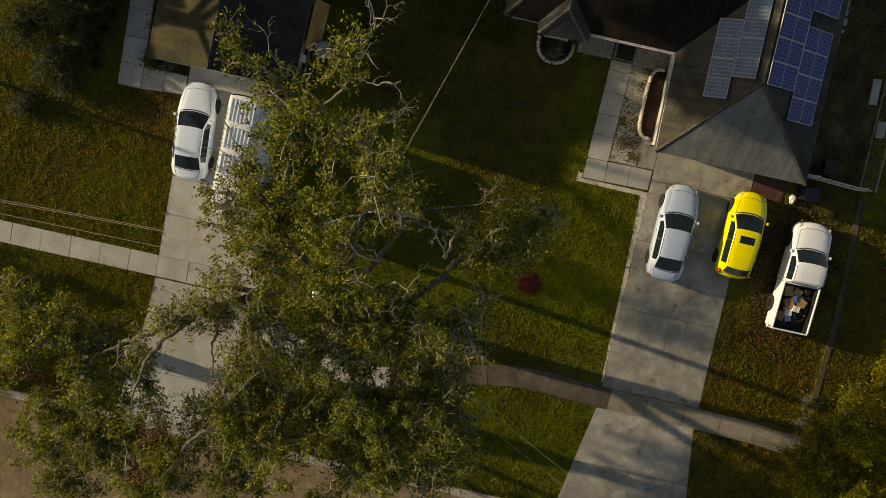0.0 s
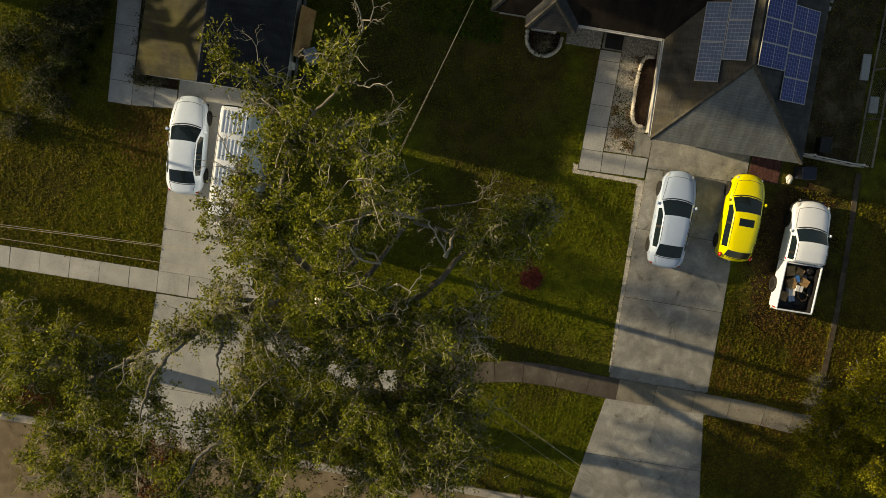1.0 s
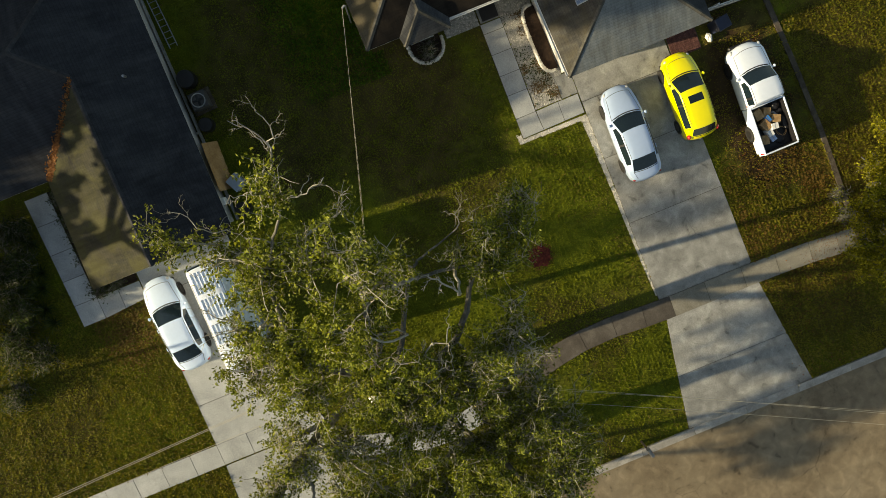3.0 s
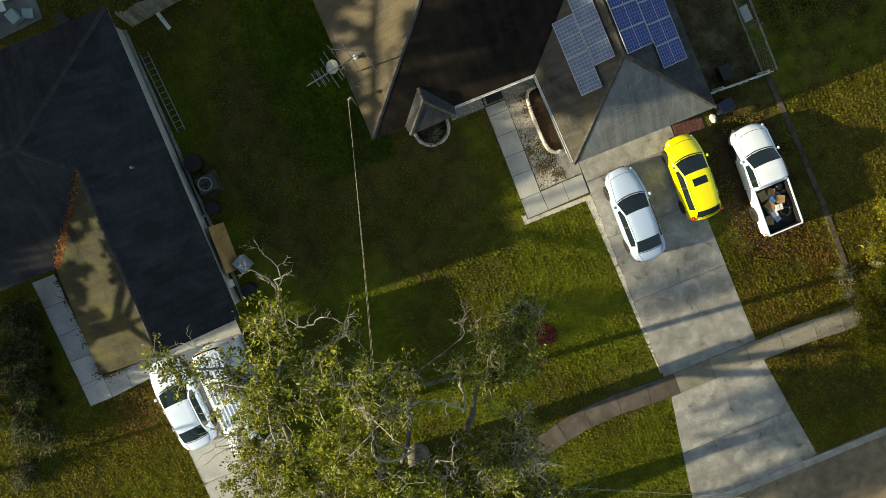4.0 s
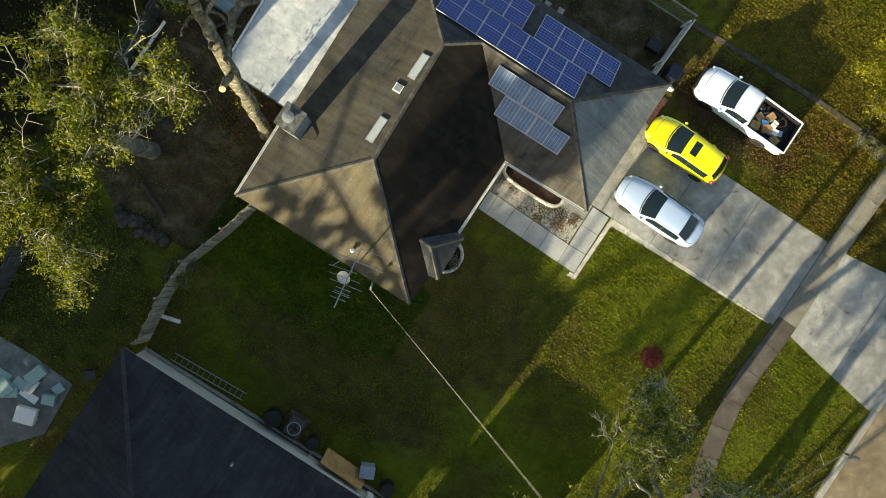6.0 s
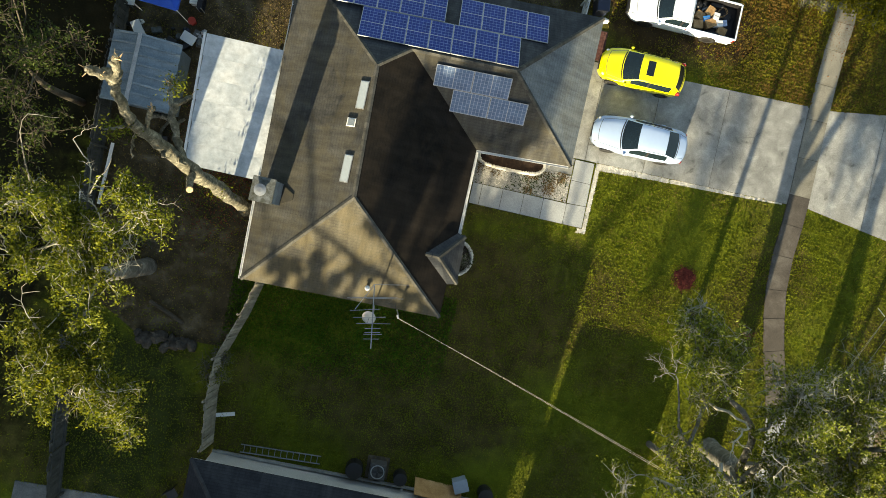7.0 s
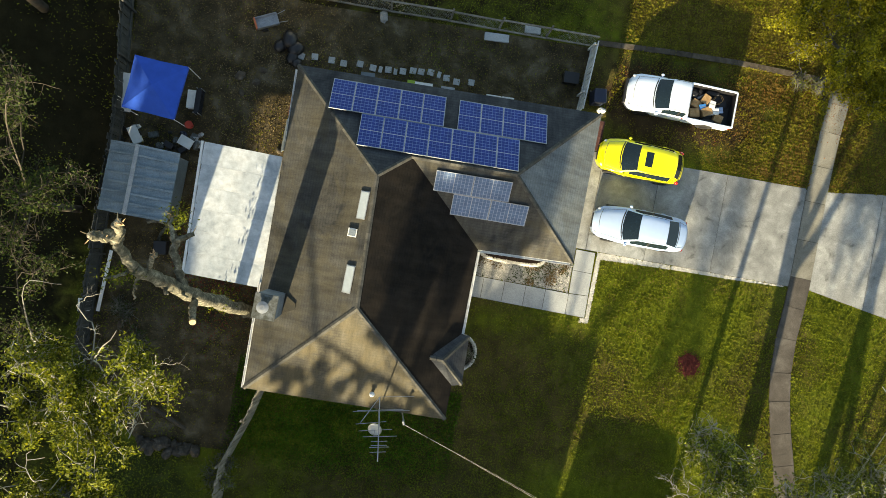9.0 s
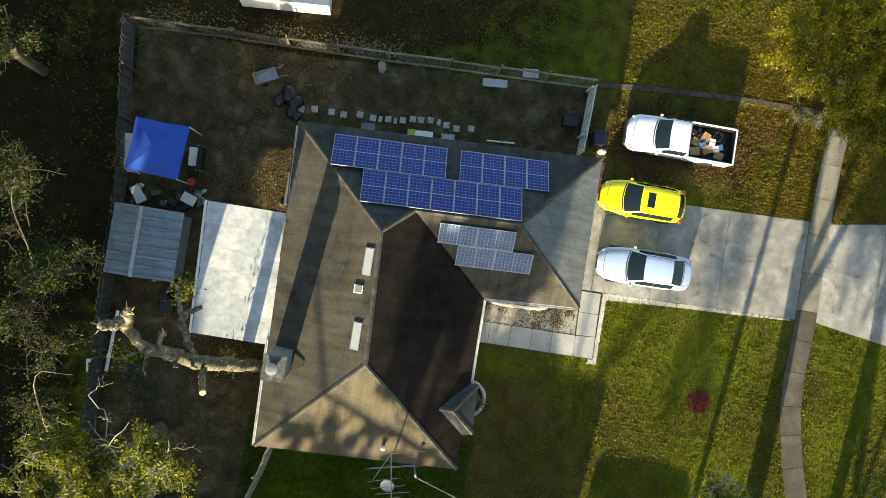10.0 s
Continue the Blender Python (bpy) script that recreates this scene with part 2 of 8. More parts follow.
SHRUB = leaf_mat("shrub_leaf", (0.018, 0.034, 0.007), (0.032, 0.052, 0.009), (0.058, 0.075, 0.014), 0.25)
BARK = rough_mat("bark", (0.075, 0.072, 0.060), (0.155, 0.150, 0.130), (0.32, 0.31, 0.275), 2.2, 18, 0.95, 0.8, 0.03)
SNAG_BARK = rough_mat("mottled_snag_bark", (0.045, 0.046, 0.034), (0.15, 0.142, 0.108), (0.40, 0.37, 0.29), 4.5, 15, 0.95, 1.0, 0.06)
BARK_DARK = rough_mat("dark_bark", (0.035, 0.030, 0.022), (0.065, 0.056, 0.043), (0.11, 0.098, 0.078), 1.4, 20, 0.95, 0.7, 0.02)
BARK_PALE = rough_mat("pale_bark", (0.21, 0.20, 0.165), (0.34, 0.325, 0.275), (0.50, 0.48, 0.41), 1.4, 22, 0.95, 0.6, 0.02)
CUTWOOD = rough_mat("cut_wood", (0.42, 0.28, 0.15), (0.55, 0.38, 0.22), (0.62, 0.46, 0.30), 6, 30, 0.9)
CONC = rough_mat("concrete", (0.192, 0.195, 0.190), (0.282, 0.286, 0.276), (0.355, 0.358, 0.342), 0.55, 18, 0.88, 0.25, 0.006, spread=0.10, cracked=True)
WALK_TAN = rough_mat("weathered_concrete", (0.155, 0.145, 0.120), (0.222, 0.211, 0.178), (0.288, 0.275, 0.238), 0.9, 20, 0.88, 0.25, 0.006, spread=0.10)
# stained slabs, darker still because the oak's shade is put into the colour
WALK_STAIN_SHADE = rough_mat("stained_shaded_concrete", (0.060, 0.052, 0.045), (0.095, 0.084, 0.073), (0.150, 0.136, 0.119), 0.9, 20, 0.88, 0.25, 0.006, spread=0.10)
WALK_CONC = rough_mat("pale_concrete", (0.305, 0.322, 0.332), (0.380, 0.400, 0.410), (0.455, 0.475, 0.485), 0.9, 20, 0.88, 0.25, 0.006, spread=0.06)
JOINT = rough_mat("joint_dirt", (0.05, 0.045, 0.035), (0.08, 0.07, 0.055), (0.12, 0.11, 0.08), 4, 30, 0.95)
ASPHALT = rough_mat("asphalt", (0.154, 0.121, 0.081), (0.196, 0.158, 0.107), (0.242, 0.201, 0.142), 0.35, 35, 0.9, 0.3, 0.006, cracked=True)
KERB = rough_mat("kerb_concrete", (0.22, 0.21, 0.19), (0.32, 0.31, 0.29), (0.42, 0.41, 0.38), 1.5, 20, 0.9, 0.3, 0.008, spread=0.08)
STRIP = rough_mat("dirty_edging", (0.050, 0.040, 0.030), (0.085, 0.070, 0.053), (0.14, 0.122, 0.098), 2.5, 22, 0.92, 0.4, 0.01, spread=0.2)
LIME = rough_mat("white_limestone", (0.40, 0.385, 0.35), (0.60, 0.58, 0.54), (0.74, 0.72, 0.68), 5, 25, 0.9, 0.5, 0.02, spread=0.12)
PEBBLE = rough_mat("grey_pebble", (0.23, 0.23, 0.21), (0.37, 0.365, 0.345), (0.52, 0.51, 0.485), 6, 30, 0.9, 0.3, 0.01)
MULCH = rough_mat("mulch", (0.014, 0.009, 0.007), (0.030, 0.018, 0.013), (0.055, 0.034, 0.022), 5, 25, 0.95, 0.9, 0.04)
REDMULCH = rough_mat("red_mulch", (0.040, 0.009, 0.008), (0.075, 0.015, 0.013), (0.13, 0.030, 0.025), 5, 25, 0.95, 0.9, 0.04)
REDBRICK = rough_mat("red_paver", (0.075, 0.035, 0.032), (0.11, 0.05, 0.045), (0.15, 0.075, 0.065), 2, 25, 0.9, 0.4, 0.01, spread=0.15)
WHITEWALL = rough_mat("painted_wall", (0.42, 0.42, 0.41), (0.50, 0.50, 0.49), (0.56, 0.56, 0.55), 0.8, 30, 0.8, 0.1, 0.004)
WHITE = plain("white_paint", (0.74, 0.74, 0.72), 0.45, vary=0.06)
NB_GUTTER = plain("dull_grey_gutter", (0.17, 0.17, 0.17), 0.5, vary=0.2)
GUTTER = plain("white_gutter", (0.66, 0.66, 0.65), 0.4, vary=0.1)
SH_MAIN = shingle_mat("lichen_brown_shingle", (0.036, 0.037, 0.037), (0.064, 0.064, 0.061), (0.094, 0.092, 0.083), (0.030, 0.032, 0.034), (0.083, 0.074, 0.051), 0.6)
# lit copy of the roof shingle: warm sun put into the colour
SH_SOUTH = shingle_mat("sunlit_tan_shingle", (0.052, 0.049, 0.041), (0.087, 0.080, 0.062), (0.124, 0.113, 0.086), (0.048, 0.047, 0.043), (0.105, 0.089, 0.055), 0.8)
# copy for the garage hip, with bluish skylit shade in its colour
SH_GREY = shingle_mat("skylit_grey_shingle", (0.100, 0.117, 0.130), (0.148, 0.169, 0.184), (0.206, 0.230, 0.242), (0.104, 0.121, 0.136), (0.170, 0.160, 0.120), 0.25)
# algae staining, darkened further by the east slope's shade mixed into the colour
SH_DARK = shingle_mat("algae_shaded_shingle", (0.0085, 0.0078, 0.0075), (0.0125, 0.0112, 0.0105), (0.022, 0.0185, 0.016), (0.008, 0.0074, 0.0072), (0.030, 0.0235, 0.0175), 0.45)
# shaded copy of the roof shingle, made darker and bluer
SH_NORTH = shingle_mat("shaded_blue_shingle", (0.036, 0.039, 0.044), (0.056, 0.060, 0.066), (0.082, 0.086, 0.090), (0.036, 0.039, 0.045))
SH_NB = shingle_mat("charcoal_shingle", (0.021, 0.023, 0.028), (0.030, 0.033, 0.040), (0.043, 0.047, 0.054), (0.022, 0.024, 0.030))
# moss, plus the sun on the neighbour's garage slope mixed into the colour
SH_NBTAN = shingle_mat("mossy_sunlit_shingle", (0.024, 0.025, 0.022), (0.037, 0.038, 0.031), (0.054, 0.053, 0.040), (0.023, 0.024, 0.023), (0.066, 0.066, 0.026), 0.6)
CAP = rough_mat("ridge_cap", (0.050, 0.050, 0.046), (0.082, 0.080, 0.072), (0.12, 0.116, 0.102), 3, 40, 0.93, 0.3, 0.008, spread=0.15)
CAP_DARK = rough_mat("charcoal_ridge_cap", (0.026, 0.028, 0.033), (0.040, 0.043, 0.049), (0.058, 0.061, 0.068), 3, 40, 0.93, 0.3, 0.008, spread=0.15)
# the cells' blue is raised to stand in for some sky reflection
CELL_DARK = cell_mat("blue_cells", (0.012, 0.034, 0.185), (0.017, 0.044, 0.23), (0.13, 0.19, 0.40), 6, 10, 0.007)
# paler front cells: the sky's reflection is put into their colour
CELL_PALE = cell_mat("sky_pale_cells", (0.085, 0.135, 0.235), (0.100, 0.152, 0.260), (0.28, 0.34, 0.44), 6, 10, 0.0055)
ALU = plain("aluminium", (0.36, 0.38, 0.41), 0.45, 0.7, vary=0.05)
STEEL = rough_mat("galvanised_steel", (0.30, 0.31, 0.32), (0.42, 0.43, 0.44), (0.55, 0.56, 0.57), 2, 20, 0.45, 0.1, 0.003, metallic=0.7)
PATIO = rough_mat("white_panel_roof", (0.30, 0.345, 0.385), (0.47, 0.51, 0.545), (0.62, 0.645, 0.66), 0.7, 3.0, 0.55, 0.1, 0.004, spread=0.04)
SHEDROOF = rough_mat("blue_grey_metal_roof", (0.11, 0.15, 0.18), (0.165, 0.215, 0.255), (0.23, 0.29, 0.335), 0.8, 14, 0.42, 0.1, 0.004, spread=0.05)
# pale grey boards, raised towards white for their sunlit face
FENCE_PALE = rough_mat("sunlit_pale_fence", (0.42, 0.42, 0.41), (0.56, 0.56, 0.55), (0.68, 0.68, 0.67), 1.5, 22, 0.85, 0.3, 0.01, spread=0.12)
# sunlit copy of the fence wood, the light put into its tone
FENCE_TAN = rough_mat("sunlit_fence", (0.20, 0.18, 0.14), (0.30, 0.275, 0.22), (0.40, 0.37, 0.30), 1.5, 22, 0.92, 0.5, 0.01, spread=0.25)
# a darker brown copy of the fence wood
FENCE_DIM = rough_mat("dark_brown_fence", (0.065, 0.055, 0.038), (0.11, 0.096, 0.068), (0.17, 0.15, 0.11), 1.5, 22, 0.92, 0.5, 0.01, spread=0.3)
# shaded copy of the fence wood, darkened for the back fence
FENCE_DARK = rough_mat("shaded_fence", (0.050, 0.052, 0.048), (0.078, 0.080, 0.074), (0.115, 0.115, 0.106), 1.5, 22, 0.92, 0.5, 0.01, spread=0.2)
FENCE = rough_mat("weathered_fence", (0.10, 0.090, 0.075), (0.17, 0.155, 0.13), (0.25, 0.23, 0.195), 1.5, 22, 0.92, 0.5, 0.01, spread=0.25)
PLANK = rough_mat("plank_wood", (0.30, 0.17, 0.07), (0.42, 0.25, 0.11), (0.50, 0.32, 0.16), 2, 24, 0.8)
TARP = plain("blue_canopy_cloth", (0.010, 0.070, 0.42), 0.95, vary=0.12, scale=2.0)
CHIMNEY = rough_mat("chimney_siding", (0.12, 0.15, 0.18), (0.17, 0.205, 0.24), (0.22, 0.26, 0.30), 1.5, 20, 0.8)
CHIMTOP = rough_mat("chimney_cap_metal", (0.050, 0.052, 0.036), (0.115, 0.125, 0.125), (0.20, 0.22, 0.23), 3.4, 14, 0.8)
BLACK = plain("black_plastic", (0.012, 0.012, 0.014), 0.45, vary=0.2)
BLUEBIN = plain("dark_blue_plastic", (0.014, 0.020, 0.045), 0.45, vary=0.15)
RUBBER = plain("tyre_rubber", (0.014, 0.014, 0.014), 0.85, vary=0.25)
RIM = plain("alloy_rim", (0.45, 0.46, 0.48), 0.3, 0.9)
# silver and white paints, blued to carry the sky's reflection in their colour
P_SILVER = plain("sky_tinted_silver_paint", (0.41, 0.54, 0.77), 0.30, 0.0, 1.0, 0.02)
P_COOL = plain("sky_tinted_cool_white", (0.60, 0.745, 0.97), 0.32, 0.0, 1.0, 0.02)
P_WHITE = plain("sky_tinted_white_paint", (0.74, 0.825, 0.95), 0.35, 0.0, 0.8, 0.02)
P_YELLOW = plain("yellow_car_paint", (0.90, 0.82, 0.014), 0.35, 0.0, 0.9, 0.02)
SEAM = plain("panel_gap", (0.055, 0.055, 0.06), 0.7)
GLASS = plain("tinted_car_glass", (0.008, 0.016, 0.022), 0.10, 0.0, 0.15, 0.1)
LAMP = plain("clear_lamp_lens", (0.62, 0.64, 0.66), 0.12, 0.2, 1.0)
REDLAMP = plain("red_lamp_lens", (0.42, 0.012, 0.010), 0.15, 0.0, 1.0)
CARD = rough_mat("cardboard", (0.28, 0.16, 0.07), (0.40, 0.25, 0.12), (0.50, 0.33, 0.17), 4, 30, 0.9, spread=0.2)
BLUEJUNK = plain("blue_plastic", (0.03, 0.19, 0.52), 0.4)
REDJUNK = plain("red_plastic", (0.45, 0.05, 0.03), 0.4)
ORANGE = plain("orange_plastic", (0.48, 0.13, 0.05), 0.5)
GREEN = plain("lime_plastic", (0.30, 0.45, 0.04), 0.5)
STONE = rough_mat("field_stone", (0.028, 0.026, 0.021), (0.055, 0.050, 0.042), (0.095, 0.088, 0.076), 4, 25, 0.95, 0.5, 0.02, spread=0.35)
CABLE = plain("cable", (0.42, 0.39, 0.31), 0.6)
BLUEPATIO = rough_mat("grey_pool_deck", (0.09, 0.10, 0.10), (0.15, 0.16, 0.16), (0.24, 0.25, 0.245), 1.2, 16, 0.8)
TEAL = plain("pale_teal_plastic", (0.26, 0.38, 0.37), 0.5)


# ---- building helpers ----
def link_mesh(name, bm, mat, smooth=False):
    me = bpy.data.meshes.new(name)
    bm.normal_update()
    bm.to_mesh(me)
    bm.free()
    me.materials.append(mat)
    if smooth:
        me.polygons.foreach_set("use_smooth", [True] * len(me.polygons))
    return new(name, me)


def part(name, bm, mat, parent, label="", smooth=False):
    ob = link_mesh(name, bm, mat, smooth)
    ob.parent = parent
    if label:
        tagged(ob, label)
    return ob


def thing(name, label, category, m=None, group="", kind=""):
    ob = tagged(new(name), label, category, group, kind)
    ob.empty_display_size = 0.2
    if m is not None:
        ob.matrix_world = m
    return ob


def single(name, bm, mat, label, category, m=None, group="", kind="", smooth=False):
    ob = link_mesh(name, bm, mat, smooth)
    if m is not None:
        ob.matrix_world = m
    return tagged(ob, label, category, group, kind)


def box(bm, x0, y0, z0, x1, y1, z1, m=None, bevel=0.0):
    vs = [bm.verts.new((x, y, z)) for z in (z0, z1) for x, y in ((x0, y0), (x1, y0), (x1, y1), (x0, y1))]
    fs = [bm.faces.new([vs[i] for i in f]) for f in ((3, 2, 1, 0), (4, 5, 6, 7), (0, 1, 5, 4), (1, 2, 6, 5), (2, 3, 7, 6), (3, 0, 4, 7))]
    if bevel:
        es = {e for f in fs for e in f.edges}
        r = bmesh.ops.bevel(bm, geom=list(es), offset=bevel, segments=1, affect="EDGES")
        vs = list({v for f in r["faces"] for v in f.verts} | {v for v in vs if v.is_valid})
    if m is not None:
        for v in vs:
            v.co = m @ v.co
    return vs


def boxes(*rows, bevel=0.0):
    bm = bmesh.new()
    for r in rows:
        box(bm, *r, bevel=bevel)
    return bm


def prism(bm, pts, z0, z1, jitter=0.0):
    """A slab over the polygon pts (x, y), from z0 to z1 (numbers, or one for each point)."""
    n = len(pts)
    zb = z0 if isinstance(z0, (list, tuple)) else [z0] * n
    zt = z1 if isinstance(z1, (list, tuple)) else [z1] * n
    lo = [bm.verts.new((x, y, z)) for (x, y), z in zip(pts, zb)]
    hi = [bm.verts.new((x, y, z)) for (x, y), z in zip(pts, zt)]
    area = sum(pts[i][0] * pts[(i + 1) % n][1] - pts[(i + 1) % n][0] * pts[i][1] for i in range(n))
    if area < 0:
        lo.reverse()
        hi.reverse()
    bm.faces.new(hi)
    bm.faces.new(lo[::-1])
    for i in range(n):
        j = (i + 1) % n
        bm.faces.new((lo[i], lo[j], hi[j], hi[i]))
    return lo, hi


def slab(pts, z0, z1):
    bm = bmesh.new()
    prism(bm, pts, z0, z1)
    return bm


def tube(bm, pts, radii, seg=8, caps=True):
    pts = [Vector(p) for p in pts]
    if isinstance(radii, (int, float)):
        radii = [radii] * len(pts)
    rings = []
    side = None
    for i, (p, r) in enumerate(zip(pts, radii)):
        d = (pts[min(i + 1, len(pts) - 1)] - pts[max(i - 1, 0)]).normalized()
        if side is None:
            side = d.orthogonal().normalized()
        side = (side - d * side.dot(d)).normalized()
        up = d.cross(side)
        rings.append([bm.verts.new(p + (side * math.cos(a) + up * math.sin(a)) * r) for a in (2 * math.pi * k / seg for k in range(seg))])
    for a, b in zip(rings, rings[1:]):
        for k in range(seg):
            bm.faces.new((a[k], a[(k + 1) % seg], b[(k + 1) % seg], b[k]))
    if caps:
        bm.faces.new(rings[0][::-1])
        bm.faces.new(rings[-1])


def tubes(*rows, seg=8):
    bm = bmesh.new()
    for pts, r in rows:
        tube(bm, pts, r, seg)
    return bm


def lump(bm, centre, rx, ry, rz, seed, rough=0.25, u=8, v=5):
    """A rough rounded stone or bundle."""
    rnd = random.Random(seed)
    c = Vector(centre)
    rot = Euler((0, 0, rnd.uniform(0, 6.28))).to_matrix()
    top = bm.verts.new(c + Vector((0, 0, rz)))
    bot = bm.verts.new(c - Vector((0, 0, rz)))
    rows = []
    for i in range(1, v):
        th = math.pi * i / v
        rows.append([bm.verts.new(c + rot @ (Vector((rx * math.sin(th) * math.cos(a), ry * math.sin(th) * math.sin(a), rz * math.cos(th))) * (1 + rnd.uniform(-rough, rough))))
                     for a in (2 * math.pi * k / u for k in range(u))])
    for k in range(u):
        j = (k + 1) % u
        bm.faces.new((top, rows[0][k], rows[0][j]))
        bm.faces.new((bot, rows[-1][j], rows[-1][k]))
        for a, b in zip(rows, rows[1:]):
            bm.faces.new((a[k], b[k], b[j], a[j]))


def smooth_line(pts, n=6):
    """Points along a smooth line through pts."""
    pts = [Vector(p) for p in pts]
    out = []
    for i in range(len(pts) - 1):
        p0, p1, p2, p3 = pts[max(i - 1, 0)], pts[i], pts[i + 1], pts[min(i + 2, len(pts) - 1)]
        for k in range(n):
            t = k / n
            out.append(0.5 * (2 * p1 + (p2 - p0) * t + (2 * p0 - 5 * p1 + 4 * p2 - p3) * t * t + (3 * p1 - p0 - 3 * p2 + p3) * t ** 3))
    out.append(pts[-1])
    return out


def mesh_arrays(name, verts, faces, mat, smooth=False):
    """A mesh from numpy arrays; faces all of one size."""
    me = bpy.data.meshes.new(name)
    k = faces.shape[1]
    me.vertices.add(len(verts))
    me.vertices.foreach_set("co", np.ascontiguousarray(verts, dtype=np.float32).ravel())
    me.loops.add(faces.size)
    me.loops.foreach_set("vertex_index", np.ascontiguousarray(faces, dtype=np.int32).ravel())
    me.polygons.add(len(faces))
    me.polygons.foreach_set("loop_start", np.arange(0, faces.size, k, dtype=np.int32))
    me.update(calc_edges=True)
    me.materials.append(mat)
    return new(name, me)


def inside(poly, x, y):
    """Which of the points x, y (arrays) lie in the polygon."""
    res = np.zeros(len(x), bool)
    n = len(poly)
    for i in range(n):
        (x0, y0), (x1, y1) = poly[i], poly[(i + 1) % n]
        if y0 == y1:
            continue
        c = ((y0 > y) != (y1 > y)) & (x < (x1 - x0) * (y - y0) / (y1 - y0) + x0)
        res ^= c
    return res


# ---- ground, street and paving ----
bm = bmesh.new()
bm.faces.new([bm.verts.new(p) for p in ((-600, -600, 0), (600, -600, 0), (600, 600, 0), (-600, 600, 0))])
ground = single("ground", bm, SOIL, "patchy lawn soil with thatch and bare brown spots", "ground", kind="structure")

road = single("road", slab([(17.75, -300), (25.6, -300), (25.6, 300), (17.75, 300)], -0.05, 0.012), ASPHALT,
              "worn sandy brown-grey asphalt street", "road", kind="structure")

kerb = thing("kerb", "pale concrete kerb with a gutter pan along the street", "kerb", kind="structure")


def kerb_mesh(length, dropped):
    bm = bmesh.new()
    top = 0.05 if dropped else 0.15
    prof = [(0.0, -0.05), (0.0, top), (0.13, top), (0.17, 0.035), (0.45, 0.02), (0.45, -0.05)]
    a = [bm.verts.new((x, 0.01, z)) for x, z in prof]
    b = [bm.verts.new((x, length - 0.01, z)) for x, z in prof]
    for i in range(len(prof)):
        j = (i + 1) % len(prof)
        bm.faces.new((a[i], b[i], b[j], a[j]))
    bm.faces.new(a)
    bm.faces.new(b[::-1])
    me = bpy.data.meshes.new("kerb_stone")
    bmesh.ops.recalc_face_normals(bm, faces=bm.faces)
    bm.to_mesh(me)
    bm.free()
    me.materials.append(KERB)
    return me


kerb_raised, kerb_low = kerb_mesh(3.0, False), kerb_mesh(3.0, True)
for i in range(-24, 24):
    y = i * 3.0
    ob = new("kerb_stone", kerb_low if 2.0 <= y + 1.5 <= 10.4 or -21 <= y + 1.5 <= -14.5 else kerb_raised)
    ob.location = (17.3, y, 0)
    ob.parent = kerb

PAVED = []  # outlines that the lawn leaves free


def paving(name, label, polys, mat, top=0.05, gap=0.012, seed=1, kind="structure", category="paving", bed=None):
    """Concrete cast in bays: each bay a piece, with dirt in the joints under them."""
    base = thing(name, label, category, kind=kind)
    rnd = random.Random(seed)
    bb = bmesh.new()
    for poly in polys:
        PAVED.append(poly)
        prism(bb, poly, -0.04, top - 0.02)
    part("joint_bed", bb, JOINT, base)
    for poly in polys:
        c = Vector((sum(p[0] for p in poly) / len(poly), sum(p[1] for p in poly) / len(poly)))
        inner = []
        n = len(poly)
        for i in range(n):
            p, q, r = Vector(poly[i - 1]), Vector(poly[i]), Vector(poly[(i + 1) % n])
            d1, d2 = (p - q).normalized(), (r - q).normalized()
            inner.append(q + (d1 + d2) * gap if abs(d1.cross(d2)) > 0.1 else q + (c - q).normalized() * gap)
        t = top + rnd.uniform(-0.004, 0.006)
        bm = bmesh.new()
        prism(bm, [(p.x, p.y) for p in inner], -0.02, [t + rnd.uniform(-0.003, 0.003) for _ in inner])
        part("concrete_slab", bm, mat, base)
    return base


def bays(xs, south, north):
    """Bays between the lines south(x) and north(x), cut at xs."""
    return [[(a, south(a)), (b, south(b)), (b, north(b)), (a, north(a))] for a, b in zip(xs, xs[1:])]


def lerp(x, x0, y0, x1, y1):
    return y0 + (y1 - y0) * (x - x0) / (x1 - x0)


def d_south(x):
    return lerp(x, -2.2, 3.40, 10.1, 3.62) if x <= 11.3 else lerp(x, 11.3, 3.60, 17.3, 2.75)


def d_north(x):
    return lerp(x, -2.2, 8.35, 10.1, 8.80) if x <= 11.3 else lerp(x, 11.3, 8.80, 17.3, 9.85)


paving("driveway", "grey concrete driveway with stains and cracked joints", bays([-2.4, -0.75, 2.3, 5.85, 10.13], d_south, d_north)
       + [[(-2.4, 2.55), (-1.25, 2.55), (-1.25, 3.40), (-2.4, 3.40)]] + bays([11.30, 14.4, 17.3], d_south, d_north), CONC, 0.05)
nd_s, nd_n = (lambda x: -20.22 if x < 11 else lerp(x, 11, -20.2, 17.3, -21.2)), (lambda x: -15.35 if x < 11 else lerp(x, 11, -15.4, 17.3, -14.6))
paving("driveway", "pale concrete driveway beside the neighbour's house", bays([-1.5, 0.2, 3.2, 6.2, 8.42], nd_s, nd_n) + bays([9.6, 12.0, 14.6, 17.3], nd_s, nd_n), WALK_CONC, 0.05, seed=2)

front_walk = [[(a, 0.04), (b, 0.04), (b, 1.10), (a, 1.10)] for a, b in zip((-6.05, -5.56, -4.49, -3.40, -2.38, -1.18), (-5.56, -4.49, -3.40, -2.38, -1.18, -0.15))]
front_walk[-1] = [(-1.18, 0.04), (-0.15, 0.04), (-0.17, 1.16), (-1.18, 1.10)]
